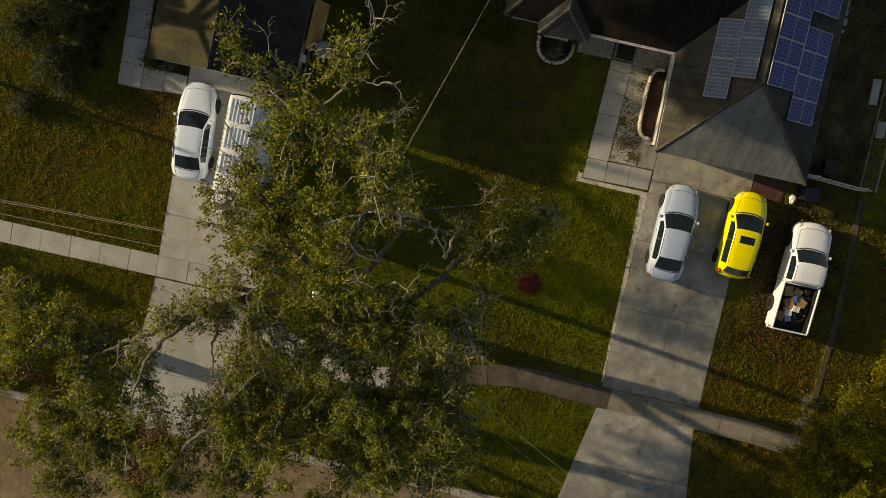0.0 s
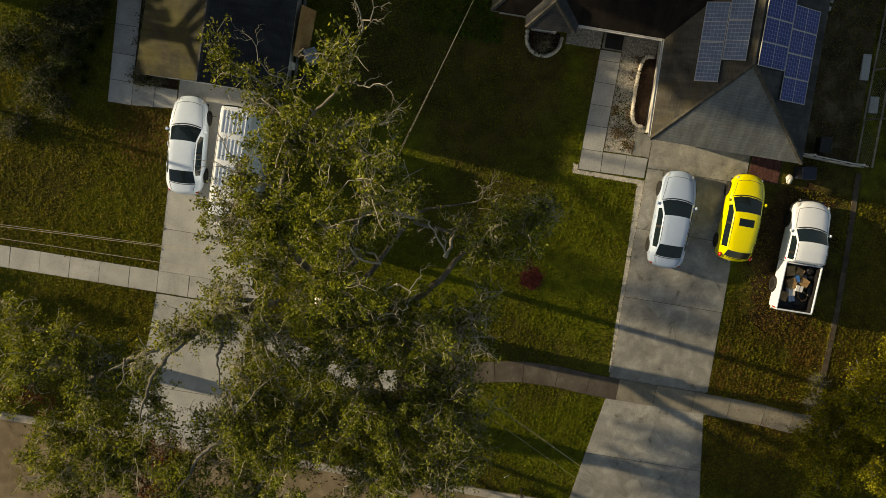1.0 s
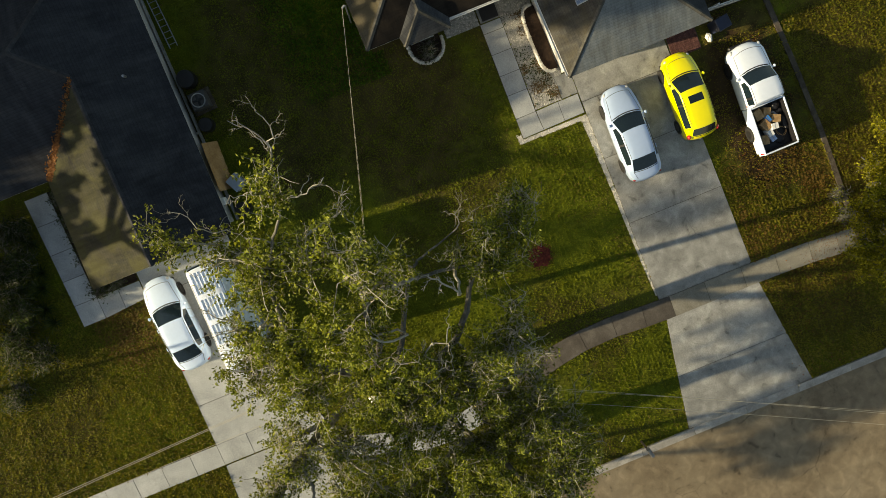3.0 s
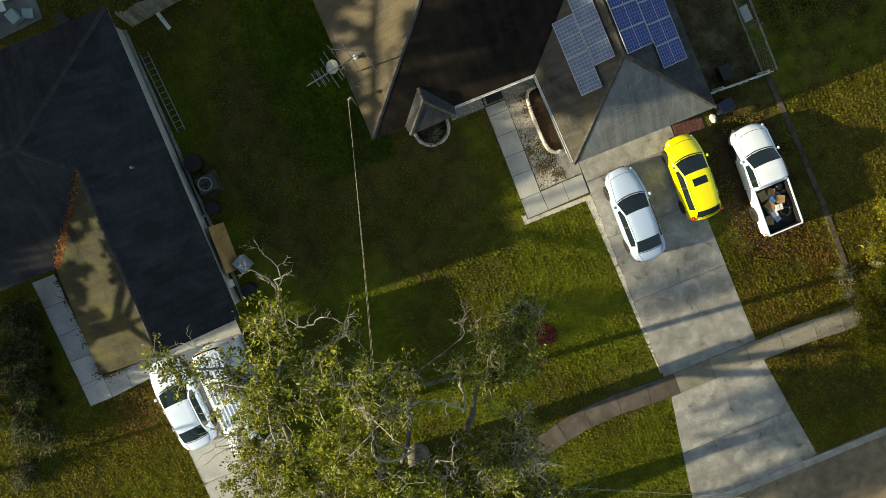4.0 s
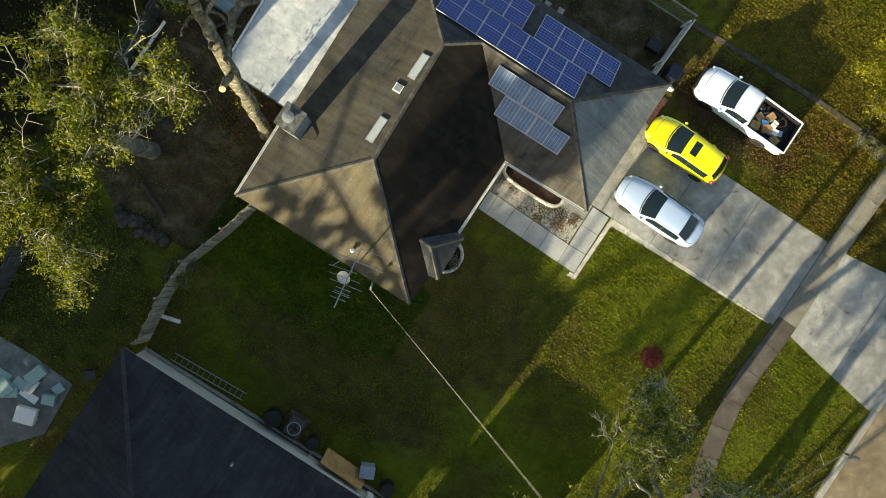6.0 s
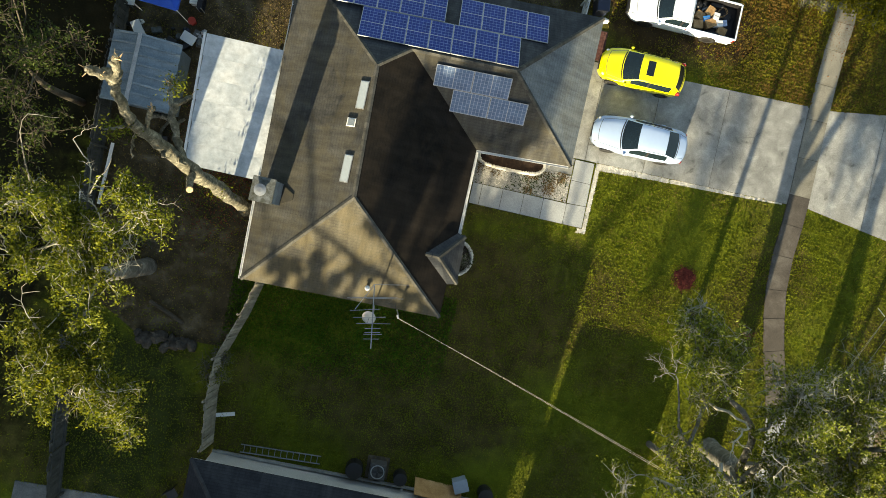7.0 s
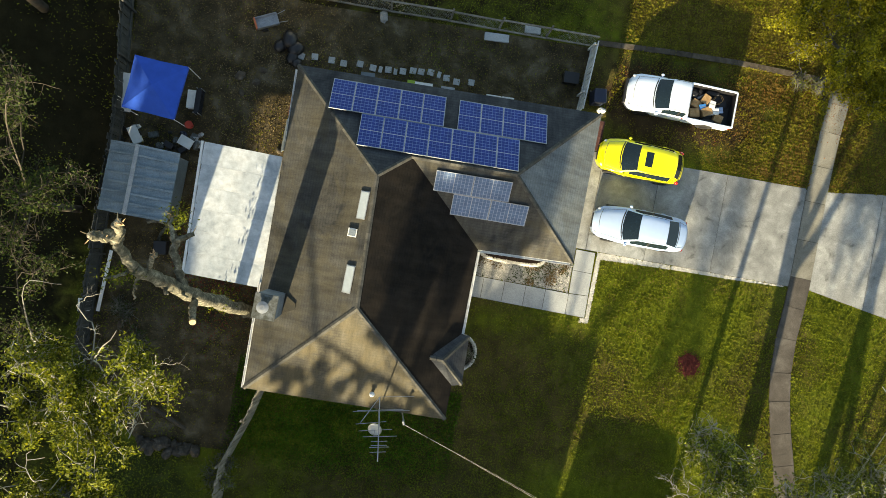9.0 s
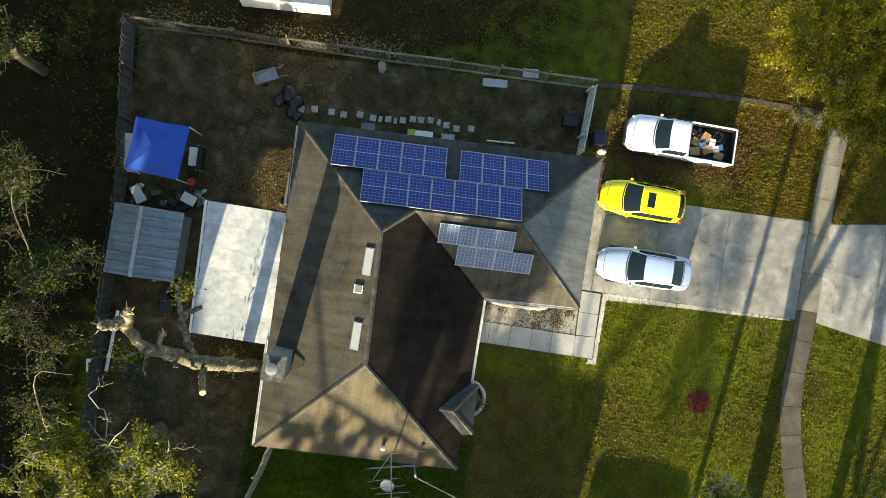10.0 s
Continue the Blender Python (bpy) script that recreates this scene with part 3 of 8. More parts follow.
front_walk += [[(-1.18, 1.12), (-0.17, 1.16), (-0.20, 2.3), (-1.22, 2.3)], [(-1.22, 2.3), (-0.20, 2.3), (-0.22, 3.37), (-1.22, 3.37)]]
paving("front_walk", "pale concrete front walk turning to the driveway", front_walk, WALK_CONC, 0.055, seed=3, category="walkway")
nb_walk = [[(a, -23.68), (b, -23.68), (b, -22.50), (a, -22.50)] for a, b in zip((-6.4, -5.0, -3.5, -2.1, -0.8), (-5.0, -3.5, -2.1, -0.8, 0.32))]
nb_walk += [[(-0.8, a), (0.32 - 0.08 * (a + 22.5), a), (0.32 - 0.08 * (b + 22.5), b), (-0.8, b)] for a, b in ((-22.5, -21.4), (-21.4, -20.26))]
paving("front_walk", "grey concrete walk along the neighbour's planting bed", nb_walk, WALK_CONC, 0.055, seed=4, category="walkway")

PAVED.append([(9.9, 3.58), (11.5, 3.58), (11.5, 8.78), (9.9, 8.78)])
single("driveway_base", slab([(9.9, 3.64), (11.5, 3.64), (11.5, 8.74), (9.9, 8.74)], -0.03, 0.03), CONC, "sandy concrete base in the joints of the driveway", "driveway", kind="structure")
# the sidewalk: straight runs, and a bow round the oak
side_line = [(8.98, -62), (8.98, -20.3), (8.98, -15.3), (10.03, -15.5), (11.1, -14.1), (11.8, -11.9), (12.35, -10.3), (12.4, -8.6), (11.95, -6.4), (11.3, -4.2), (10.85, -2.3), (10.55, 0.2), (10.74, 3.6), (10.75, 8.8), (10.92, 13.2), (11.0, 18), (11.0, 60)]
pts = [Vector((p.x, p.y)) for p in smooth_line([(x, y, 0) for x, y in side_line[2:15]], 8)]
line = [Vector((8.98, y)) for y in np.arange(-62, -20.3, 1.55)] + [Vector((8.98, -20.22)), Vector((8.98, -18.6)), Vector((8.98, -17.0)), Vector((8.98, -15.6))]
last = Vector((9.25, -15.2))
line.append(last)
for p in pts[1:]:
    if (p - last).length >= 1.45 and p.y > last.y - 1:
        line.append(p)
        last = p
line += [Vector((11.0, y)) for y in np.arange(line[-1].y + 1.5, 62, 1.5)]
side = []
for i in range(len(line) - 1):
    def across(k):
        d = (line[min(k + 1, len(line) - 1)] - line[max(k - 1, 0)]).normalized()
        return Vector((d.y, -d.x)) * 0.57
    a, b = line[i], line[i + 1]
    na, nb = across(i), across(i + 1)
    side.append([tuple(a - na), tuple(a + na), tuple(b + nb), tuple(b - nb)])
paving("sidewalk", "pale concrete sidewalk in square slabs past the neighbour's lawn", [q for q in side if q[0][1] < -8.6], WALK_CONC, 0.056, seed=5, category="sidewalk")
paving("sidewalk", "stained concrete sidewalk with shade in its colour, bowing round an oak", [q for q in side if -8.6 <= q[0][1] < 3.3], WALK_STAIN_SHADE, 0.056, seed=6, category="sidewalk")
paving("sidewalk", "weathered tan sidewalk slabs crossing the driveway", [q for q in side if 3.3 <= q[0][1] < 15.2], WALK_TAN, 0.060, seed=8, category="sidewalk")

RIM_S = [(-0.12, 3.42), (-0.12, 0.0), (-0.35, 0.0), (-0.35, -0.20), (0.06, -0.18), (0.10, 3.10), (4.0, 3.30), (8.0, 3.44), (9.9, 3.55), (9.9, 3.60)]
PAVED.append(RIM_S)
single("gravel_border", slab(RIM_S, -0.02, 0.02), LIME, "white crushed limestone border along the driveway", "gravel", kind="structure")
ROCKBED = [(-6.05, 1.12), (-1.24, 1.14), (-1.26, 2.5), (-2.0, 2.55), (-2.45, 2.95), (-6.05, 2.95)]
PAVED.append(ROCKBED)
single("rock_bed", slab(ROCKBED, -0.02, 0.03), PEBBLE, "bed of grey landscape rock before the garage wall", "rock bed", kind="structure")
ROCK_WALL = [(-6.93, -1.70), (-6.06, -1.70), (-6.06, 0.02), (-6.93, 0.02)]
ROCK_DOOR = [(-6.93, 1.13), (-6.07, 1.13), (-6.07, 2.75), (-6.93, 2.75)]
for bed in (ROCK_WALL, ROCK_DOOR):
    PAVED.append(bed)
    single("rock_bed", slab(bed, -0.02, 0.028), PEBBLE, "strip of grey landscape rock along the front wall", "rock bed", kind="structure")
NBBED = [(-6.4, -22.48), (-0.82, -22.48), (-0.82, -20.3), (-1.9, -20.3), (-1.9, -21.4), (-6.4, -21.4)]
PAVED.append(NBBED)
single("planting_bed", slab(NBBED, -0.02, 0.03), MULCH, "dark mulched planting bed below the neighbour's eave", "flower bed", kind="structure")
paver_pad = thing("paver_pad", "dark red paver pad at the garage corner", "paving", kind="structure")
PAVED.append([(-2.4, 8.4), (-1.0, 8.4), (-1.0, 10.0), (-2.4, 10.0)])
part("joint_bed", slab([(-2.4, 8.42), (-1.0, 8.42), (-1.0, 10.0), (-2.4, 10.0)], -0.02, 0.03), JOINT, paver_pad)
pm = link_mesh("paver", boxes((0.005, 0.005, 0.0, 0.195, 0.095, 0.055)), REDBRICK)
for i in range(7):
    for j in range(15):
        ob = pm if i == j == 0 else new("paver", pm.data)
        ob.location = (-2.4 + 0.2 * i, 8.46 + 0.1 * j, 0.0)
        ob.parent = paver_pad
north_strip = [(-2.2, 13.62), (1.6, 13.98), (5.2, 14.22), (8.6, 14.3), (11.9, 14.4)]
strip = thing("edging_strip", "low grey concrete edging strip between the lawns", "edging", kind="structure")
for (x0, y0), (x1, y1) in zip(north_strip, north_strip[1:]):
    for k in range(3):
        a, b = k / 3 + 0.0015, (k + 1) / 3 - 0.0015
        q = [(x0 + (x1 - x0) * a, y0 + (y1 - y0) * a), (x0 + (x1 - x0) * b, y0 + (y1 - y0) * b)]
        poly = [(q[0][0], q[0][1] + 0.04), (q[1][0], q[1][1] + 0.04), (q[1][0], q[1][1] + 0.31), (q[0][0], q[0][1] + 0.31)]
        PAVED.append(poly)
        part("concrete_slab", slab(poly, -0.02, 0.09), STRIP, strip)


# ---- houses ----
def roof_slope(parent, name, faces, mat, thick=0.12):
    """One slope: its faces as a thick sheet, with u along the eave and v up the slope."""
    bm = bmesh.new()
    uv = bm.loops.layers.uv.new("UVMap")
    for pts in faces:
        p = [Vector(q) for q in pts]
        nrm = Vector((0, 0, 0))
        for i in range(len(p)):
            nrm += (p[i - 1] - p[0]).cross(p[i] - p[0])
        if nrm.z < 0:
            p.reverse()
            nrm = -nrm
        nrm.normalize()
        along = Vector((0, 0, 1)).cross(nrm).normalized()
        up = nrm.cross(along)
        top = [bm.verts.new(q) for q in p]
        low = [bm.verts.new(q - Vector((0, 0, thick))) for q in p]
        fs = [bm.faces.new(top), bm.faces.new(low[::-1])]
        n = len(p)
        for i in range(n):
            fs.append(bm.faces.new((low[i], low[(i + 1) % n], top[(i + 1) % n], top[i])))
        for f in fs:
            for lp in f.loops:
                lp[uv].uv = (lp.vert.co.dot(along), lp.vert.co.dot(up))
    return part(name, bm, mat, parent)


cap_bm = bmesh.new()
for s in (-1, 1):
    v = [cap_bm.verts.new(p) for p in ((0, 0, 0.030), (0.27, 0, 0.018), (0.27, s * 0.10, -0.034), (0, s * 0.10, -0.022))]
    w = [cap_bm.verts.new(p) for p in ((0, 0, 0.0), (0, s * 0.10, -0.05))]
    cap_bm.faces.new(v if s < 0 else v[::-1])
    cap_bm.faces.new([v[0], v[3], w[1], w[0]])
cap_first = link_mesh("ridge_cap", cap_bm, CAP)
CAPMESH = cap_first.data
CAPMESH_DARK = CAPMESH.copy()
CAPMESH_DARK.materials[0] = CAP_DARK
bpy.data.objects.remove(cap_first)


def ridge_caps(parent, a, b, lift=0.014, mesh=CAPMESH):
    a, b = Vector(a), Vector(b)
    d = b - a
    n = max(1, int(d.length / 0.24))
    x = d.normalized()
    y = Vector((0, 0, 1)).cross(x).normalized()
    z = x.cross(y)
    m = Matrix((x, y, z)).transposed().to_4x4()
    for i in range(n):
        ob = new("ridge_cap", mesh)
        ob.matrix_world = Matrix.Translation(a + d * (i / n) + z * lift) @ m
        ob.parent = parent


def wall_run(parent, pts, z1, mat, thick=0.2):
    """Walls along the closed plan pts (outer faces), one piece a side, butted at the corners."""
    n = len(pts)
    area = sum(pts[i][0] * pts[(i + 1) % n][1] - pts[(i + 1) % n][0] * pts[i][1] for i in range(n))
    if area < 0:
        pts = pts[::-1]
    for i in range(n):
        a, b = Vector(pts[i]), Vector(pts[(i + 1) % n])
        d = (b - a).normalized()
        nin = Vector((-d.y, d.x)) * thick
        part("wall", slab([tuple(a + d * 0.001), tuple(b - d * (thick + 0.002)), tuple(b - d * (thick + 0.002) + nin), tuple(a + d * 0.001 + nin)], 0, z1), mat, parent)


def gutter(parent, pts, z):
    """A white half-round gutter along the eave, with its brackets."""
    bm = bmesh.new()
    for a, b in zip(pts, pts[1:]):
        a, b = Vector((*a, z)), Vector((*b, z))
        d = (b - a).normalized()
        s = Vector((d.y, -d.x, 0))
        prof = [(0.0, 0.0), (0.0, -0.09), (0.03, -0.11), (0.09, -0.11), (0.11, -0.02), (0.11, 0.0), (0.095, 0.0), (0.095, -0.02), (0.08, -0.09), (0.03, -0.09), (0.012, 0.0)]
        ra = [bm.verts.new(a + s * x + Vector((0, 0, zz))) for x, zz in prof]
        rb = [bm.verts.new(b + s * x + Vector((0, 0, zz))) for x, zz in prof]
        for i in range(len(prof)):
            j = (i + 1) % len(prof)
            bm.faces.new((ra[i], ra[j], rb[j], rb[i]))
        bm.faces.new(ra)
        bm.faces.new(rb[::-1])
        n = int((b - a).length / 0.9)
        for k in range(1, n):
            p = a + (b - a) * (k / n)
            box(bm, -0.01, -0.015, -0.01, 0.12, 0.015, 0.012, Matrix.Translation(p) @ Matrix((s, d, (0, 0, 1))).transposed().to_4x4())
    bmesh.ops.recalc_face_normals(bm, faces=bm.faces)
    if "neighbour" in parent.get("label", ""):
        return part("gutter", bm, NB_GUTTER, parent, "dull grey metal gutter")
    return part("gutter", bm, GUTTER, parent, "white metal gutter")


E1 = 2.82
SW, SE, RS, RN, NW = (-15.69, -5.76, E1), (-6.51, -5.60, E1), (-11.40, -1.13, 5.31), (-11.64, 4.52, 5.31), (-16.08, 8.90, E1)
GI, GS, GN, AP, WR = (-6.51, 2.33, E1), (-2.03, 2.56, E1), (-2.02, 9.65, E1), (-5.73, 5.82, 4.72), (-10.36, 5.66, 4.72)
house = thing("house", "single-storey house with a weathered brown shingle hip roof carrying solar panels", "house")
# one shingle roof, its slopes tinted differently for sun and shade
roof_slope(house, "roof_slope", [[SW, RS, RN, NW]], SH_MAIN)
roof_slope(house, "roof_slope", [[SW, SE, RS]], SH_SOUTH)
tagged(roof_slope(house, "roof_slope", [[SE, GI, WR, RN, RS]], SH_DARK), "algae-stained shingle slope with shade in its colour")
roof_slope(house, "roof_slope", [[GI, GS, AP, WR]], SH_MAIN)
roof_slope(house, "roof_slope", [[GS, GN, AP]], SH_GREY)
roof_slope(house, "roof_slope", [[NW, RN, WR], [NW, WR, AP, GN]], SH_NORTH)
for a, b in ((RS, RN), (SW, RS), (SE, RS), (NW, RN), (RN, WR), (WR, AP), (GS, AP), (GN, AP)):
    ridge_caps(house, a, b)
# the small hip over the bay
bq, brr = (-7.86, -2.84, 3.50), (-7.20, -2.86, 3.48)
bN, bNE, bSE, bS = (-6.50, -1.60, 2.85), (-6.12, -1.68, 2.70), (-6.04, -3.92, 2.70), (-6.50, -4.02, 2.85)
bay_roof = part("bay_roof", slab([(-6.7, -3.9), (-6.16, -3.82), (-6.22, -1.78), (-6.7, -1.7)], 2.55, 2.60), WHITE, house)
# the bay takes the shaded shingle copy, its shade being painted in
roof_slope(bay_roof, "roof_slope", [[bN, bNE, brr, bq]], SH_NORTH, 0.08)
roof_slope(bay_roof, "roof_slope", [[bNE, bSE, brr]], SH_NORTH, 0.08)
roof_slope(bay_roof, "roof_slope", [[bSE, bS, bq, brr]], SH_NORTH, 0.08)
ridge_caps(bay_roof, bNE, brr)
ridge_caps(bay_roof, bSE, brr)
ridge_caps(bay_roof, brr, bq)
part("bay_wall", slab([(-6.95, -3.7), (-6.38, -3.45), (-6.38, -2.3), (-6.95, -2.0)], 0, 2.54), WHITEWALL, house)
bw = part("window", boxes((-6.378, -3.35, 0.95, -6.36, -2.5, 2.15)), GLASS, house, "bay window pane")
part("frame", boxes((-6.38, -3.43, 0.88, -6.33, -3.35, 2.22), (-6.38, -2.5, 0.88, -6.33, -2.42, 2.22), (-6.38, -3.35, 2.15, -6.33, -2.5, 2.22), (-6.38, -3.35, 0.88, -6.31, -2.5, 0.95)), WHITE, bw)
plan = [(-15.25, -5.30), (-6.95, -5.15), (-6.95, 2.78), (-2.45, 2.98), (-2.45, 9.20), (-15.62, 8.46)]
wall_run(house, plan, 2.70, WHITEWALL)
part("soffit", slab([p[:2] for p in (SW, SE, GI, GS, GN, NW)], 2.66, 2.695), WHITE, house)
gutter(house, [(NW[0] + 0.02, NW[1] - 0.2), (-15.86, 4.9)], E1)
gutter(house, [(-15.84, -1.0), SW[:2]], E1)
gutter(house, [(-6.50, -1.65), (-6.50, 2.30)][::1], E1)
gutter(house, [(-6.48, 2.32), (-2.15, 2.55)][::-1][::-1], E1)
part("downspout", boxes((-6.95, 2.62, 0.05, -6.87, 2.70, 2.62)), GUTTER, house)
dr = part("front_door", boxes((-6.948, 0.2, 0.06, -6.90, 1.1, 2.1)), plain("dark_door_paint", (0.05, 0.035, 0.03), 0.5), house, "dark painted front door")
part("handle", boxes((-6.90, 0.98, 1.0, -6.84, 1.02, 1.12)), STEEL, dr)
gd = part("garage_door", boxes((-2.448, 3.4, 0.05, -2.40, 8.2, 2.2)), WHITE, house, "white panelled garage door")
for k in range(4):
    part("panel", boxes(*[(-2.40, 3.5 + 1.2 * j, 0.12 + 0.53 * k, -2.385, 4.55 + 1.2 * j, 0.54 + 0.53 * k) for j in range(4)]), WHITE, gd)
for x0, x1 in ((-13.8, -12.2), (-10.4, -8.8)):
    w = part("window", boxes((x0, -5.31 + 0.018 * (x0 + 15.25) - 0.01, 1.0, x1, -5.30 + 0.018 * (x0 + 15.25), 2.1)), GLASS, house)
    part("frame", boxes((x0 - 0.06, -5.335 + 0.018 * (x0 + 15.25), 0.94, x0, -5.27 + 0.018 * (x0 + 15.25), 2.16), (x1, -5.335 + 0.018 * (x0 + 15.25), 0.94, x1 + 0.06, -5.27 + 0.018 * (x0 + 15.25), 2.16)), WHITE, w)
part("doorstep", slab([(-6.9, 0.1), (-6.1, 0.1), (-6.1, 1.1), (-6.9, 1.1)], 0, 0.12), CONC, house)
single("doormat", slab([(-6.85, 0.2), (-6.15, 0.2), (-6.15, 1.05), (-6.85, 1.05)], 0.12, 0.14), BLACK, "black doormat before the front door", "doormat")

# chimney, skylights and vents belong to the house
chim = part("chimney", slab([(-15.46, -2.16), (-14.60, -2.16), (-14.60, -1.20), (-15.46, -1.20)], 2.2, 6.02), CHIMNEY, house, "blue-grey sided chimney chase")
part("crown", slab([(-15.50, -2.20), (-14.56, -2.20), (-14.56, -1.16), (-15.50, -1.16)], 6.022, 6.09), CHIMTOP, chim, "stained metal chimney top")
fl = bmesh.new()
tube(fl, [(-15.10, -1.70, 6.08), (-15.10, -1.70, 6.22)], [0.16, 0.16], 16)
tube(fl, [(-15.10, -1.70, 6.22), (-15.10, -1.70, 6.26), (-15.10, -1.70, 6.29)], [0.25, 0.25, 0.10], 18)
part("flue_cap", fl, plain("dull_flue_metal", (0.20, 0.22, 0.25), 0.6, 0.2, vary=0.2), chim, "round metal flue cap")
part("cricket", slab([(-14.60, -2.10), (-14.05, -1.80), (-14.05, -1.55), (-14.60, -1.25)], 3.2, [3.60, 3.88, 3.88, 3.60]), SH_MAIN, chim)


def on_west(x, y):
    eave, ridge = lerp(y, -5.76, -15.69, 8.90, -16.08), lerp(y, -1.13, -11.40, 4.52, -11.64)
    return E1 + (5.31 - E1) * (x - eave) / (ridge - eave)


def west_plate(x0, y0, x1, y1, low, lift):
    """A flat piece lying along the west slope, lift above the shingles."""
    pts = [(x0, y0), (x1, y0), (x1, y1), (x0, y1)]
    return slab(pts, low, [on_west(x, y) + lift for x, y in pts])


for y0, y1 in ((2.58, 3.78), (-0.60, 0.60)):
    sk = part("skylight", west_plate(-12.18, y0, -11.80, y1, 4.6, 0.07), STEEL, house, "white skylight curb")
    part("dome", west_plate(-12.15, y0 + 0.04, -11.83, y1 - 0.04, 4.7, 0.09), plain("frosted_acrylic", (0.34, 0.39, 0.43), 0.35, coat=0.3), sk, "frosted skylight dome")
vent = part("roof_vent", west_plate(-12.40, 1.78, -12.02, 2.14, 4.6, 0.10), WHITE, house, "white square solar roof vent")
part("panel", west_plate(-12.36, 1.82, -12.06, 2.10, 4.7, 0.115), CHIMNEY, vent)
rv = part("vent_pipe", tubes(([(-10.03, -4.91, 2.9), (-10.03, -4.91, 3.48)], 0.07), seg=12), WHITE, house, "white plumbing vent pipe")
part("vent_cap", tubes(([(-10.03, -4.91, 3.48), (-10.03, -4.91, 3.56), (-10.03, -4.91, 3.62)], [0.12, 0.12, 0.05]), seg=12), WHITE, rv)

# solar panels, two kinds, each lying 9 cm over its slope
def solar_panel(cells, label):
    ob = thing("solar_panel", label, "solar panel", group="solar panels on the roof")
    w, h = 1.0, 1.65
    bm = boxes((0, 0, -0.035, 0.018, h, 0.006), (w - 0.018, 0, -0.035, w, h, 0.006), (0.018, 0, -0.035, w - 0.018, 0.018, 0.006), (0.018, h - 0.018, -0.035, w - 0.018, h, 0.006))
    part("frame", bm, ALU, ob)
    bm = bmesh.new()
    uv = bm.loops.layers.uv.new("UVMap")
    box(bm, 0.018, 0.018, -0.02, w - 0.018, h - 0.018, 0.0)
    for f in bm.faces:
        for lp in f.loops:
            lp[uv].uv = ((lp.vert.co.x - 0.018) / (w - 0.056), (lp.vert.co.y - 0.018) / (h - 0.056))
    part("glass", bm, cells, ob)
    part("centre_bar", boxes((0.018, h / 2 - 0.012, 0.0, w - 0.018, h / 2 + 0.012, 0.003)), ALU, ob)
    for y in (0.35, 1.26):
        part("rail", boxes((0, y, -0.075, w, y + 0.04, -0.036)), ALU, ob)
    return ob


def lay(first, tl, tr, bl, count, turned=False, used=[]):
    """Lay count panels side by side from the corner tl towards tr, down to bl."""
    tl, tr, bl = Vector(tl), Vector(tr), Vector(bl)
    u = (tr - tl) / count
    x = u.normalized()
    z = x.cross(tl - bl).normalized()
    y = z.cross(x)
    h = (tl - bl).length
    for i in range(count):
        p = bl + u * i + z * 0.09
        if turned:
            m = Matrix((-y, x, z)).transposed().to_4x4()
            p = p + y * h
            s = Matrix.Diagonal((h / 1.02, u.length / 1.67, 1, 1))
        else:
            m = Matrix((x, y, z)).transposed().to_4x4()
            s = Matrix.Diagonal((u.length / 1.015, h / 1.66, 1, 1))
        mm = Matrix.Translation(p) @ m
        if first.get("laid"):
            ob = copy_thing(first, mm)
        else:
            ob = first
            ob["laid"] = 1
            ob.matrix_world = mm
        ob.scale = (s[0][0], s[1][1], 1)


def on_north(x, y):
    """Height of the north slope at x, y."""
    ye = lerp(x, -16.08, 8.90, -2.02, 9.65)
    yr, zr = (4.69, 5.31) if x < -11 else (5.70, 4.72)
    return E1 + (zr - E1) * (ye - y) / (ye - yr)


def on_wing(x, y):
    ye = lerp(x, -6.5, 2.33, -2.03, 2.56)
    return E1 + (4.72 - E1) * (y - ye) / (5.70 - ye)


def nslope(x0, y0, x1, y1, depth):
    za, zb, zc = on_north(-9, y0), on_north(-5, y1), on_north(-9, y0 - depth)
    return (x0, y0, za), (x1, y1, za + (zb - za) * 0.6), (x0, y0 - depth, zc)


dark_panel = solar_panel(CELL_DARK, "deep blue framed solar panel on the shaded roof slope")
lay(dark_panel, *nslope(-14.29, 8.52, -9.22, 8.74, 1.46), 5)
lay(dark_panel, *nslope(-12.76, 7.115, -5.68, 7.415, 1.49), 7)
lay(dark_panel, *nslope(-8.60, 8.78, -4.52, 8.96, 1.46), 4)
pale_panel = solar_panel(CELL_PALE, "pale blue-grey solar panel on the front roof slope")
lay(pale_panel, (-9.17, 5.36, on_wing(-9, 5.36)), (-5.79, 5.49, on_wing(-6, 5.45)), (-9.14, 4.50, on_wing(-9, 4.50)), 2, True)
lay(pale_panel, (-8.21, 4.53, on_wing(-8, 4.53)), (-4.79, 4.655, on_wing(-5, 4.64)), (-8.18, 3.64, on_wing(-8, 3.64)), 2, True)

# the neighbour's house
E2 = 2.70
n_ne, n_se, n_rf = (-1.24, -14.38, E2), (-1.20, -21.30, E2), (-1.22, -17.80, 4.45)
n_v, n_a, n_nw, n_in = (-9.80, -17.62, 4.45), (-11.40, -19.30, 5.12), (-16.15, -14.22, E2), (-6.45, -21.05, E2)
n_sa, n_sw, n_ss = (-11.2, -28.5, 5.12), (-15.9, -33.2, E2), (-6.4, -33.2, E2)
nhouse = thing("house", "neighbouring single-storey house with a charcoal shingle roof", "house")
roof_slope(nhouse, "roof_slope", [[n_nw, n_ne, n_rf, n_v, n_a]], SH_NB)
roof_slope(nhouse, "roof_slope", [[n_rf, n_se, n_in, n_v]], SH_NBTAN)
roof_slope(nhouse, "roof_slope", [[n_a, n_v, n_in, n_ss, n_sa]], SH_NB)
roof_slope(nhouse, "roof_slope", [[n_nw, n_a, n_sa, n_sw]], SH_NB)
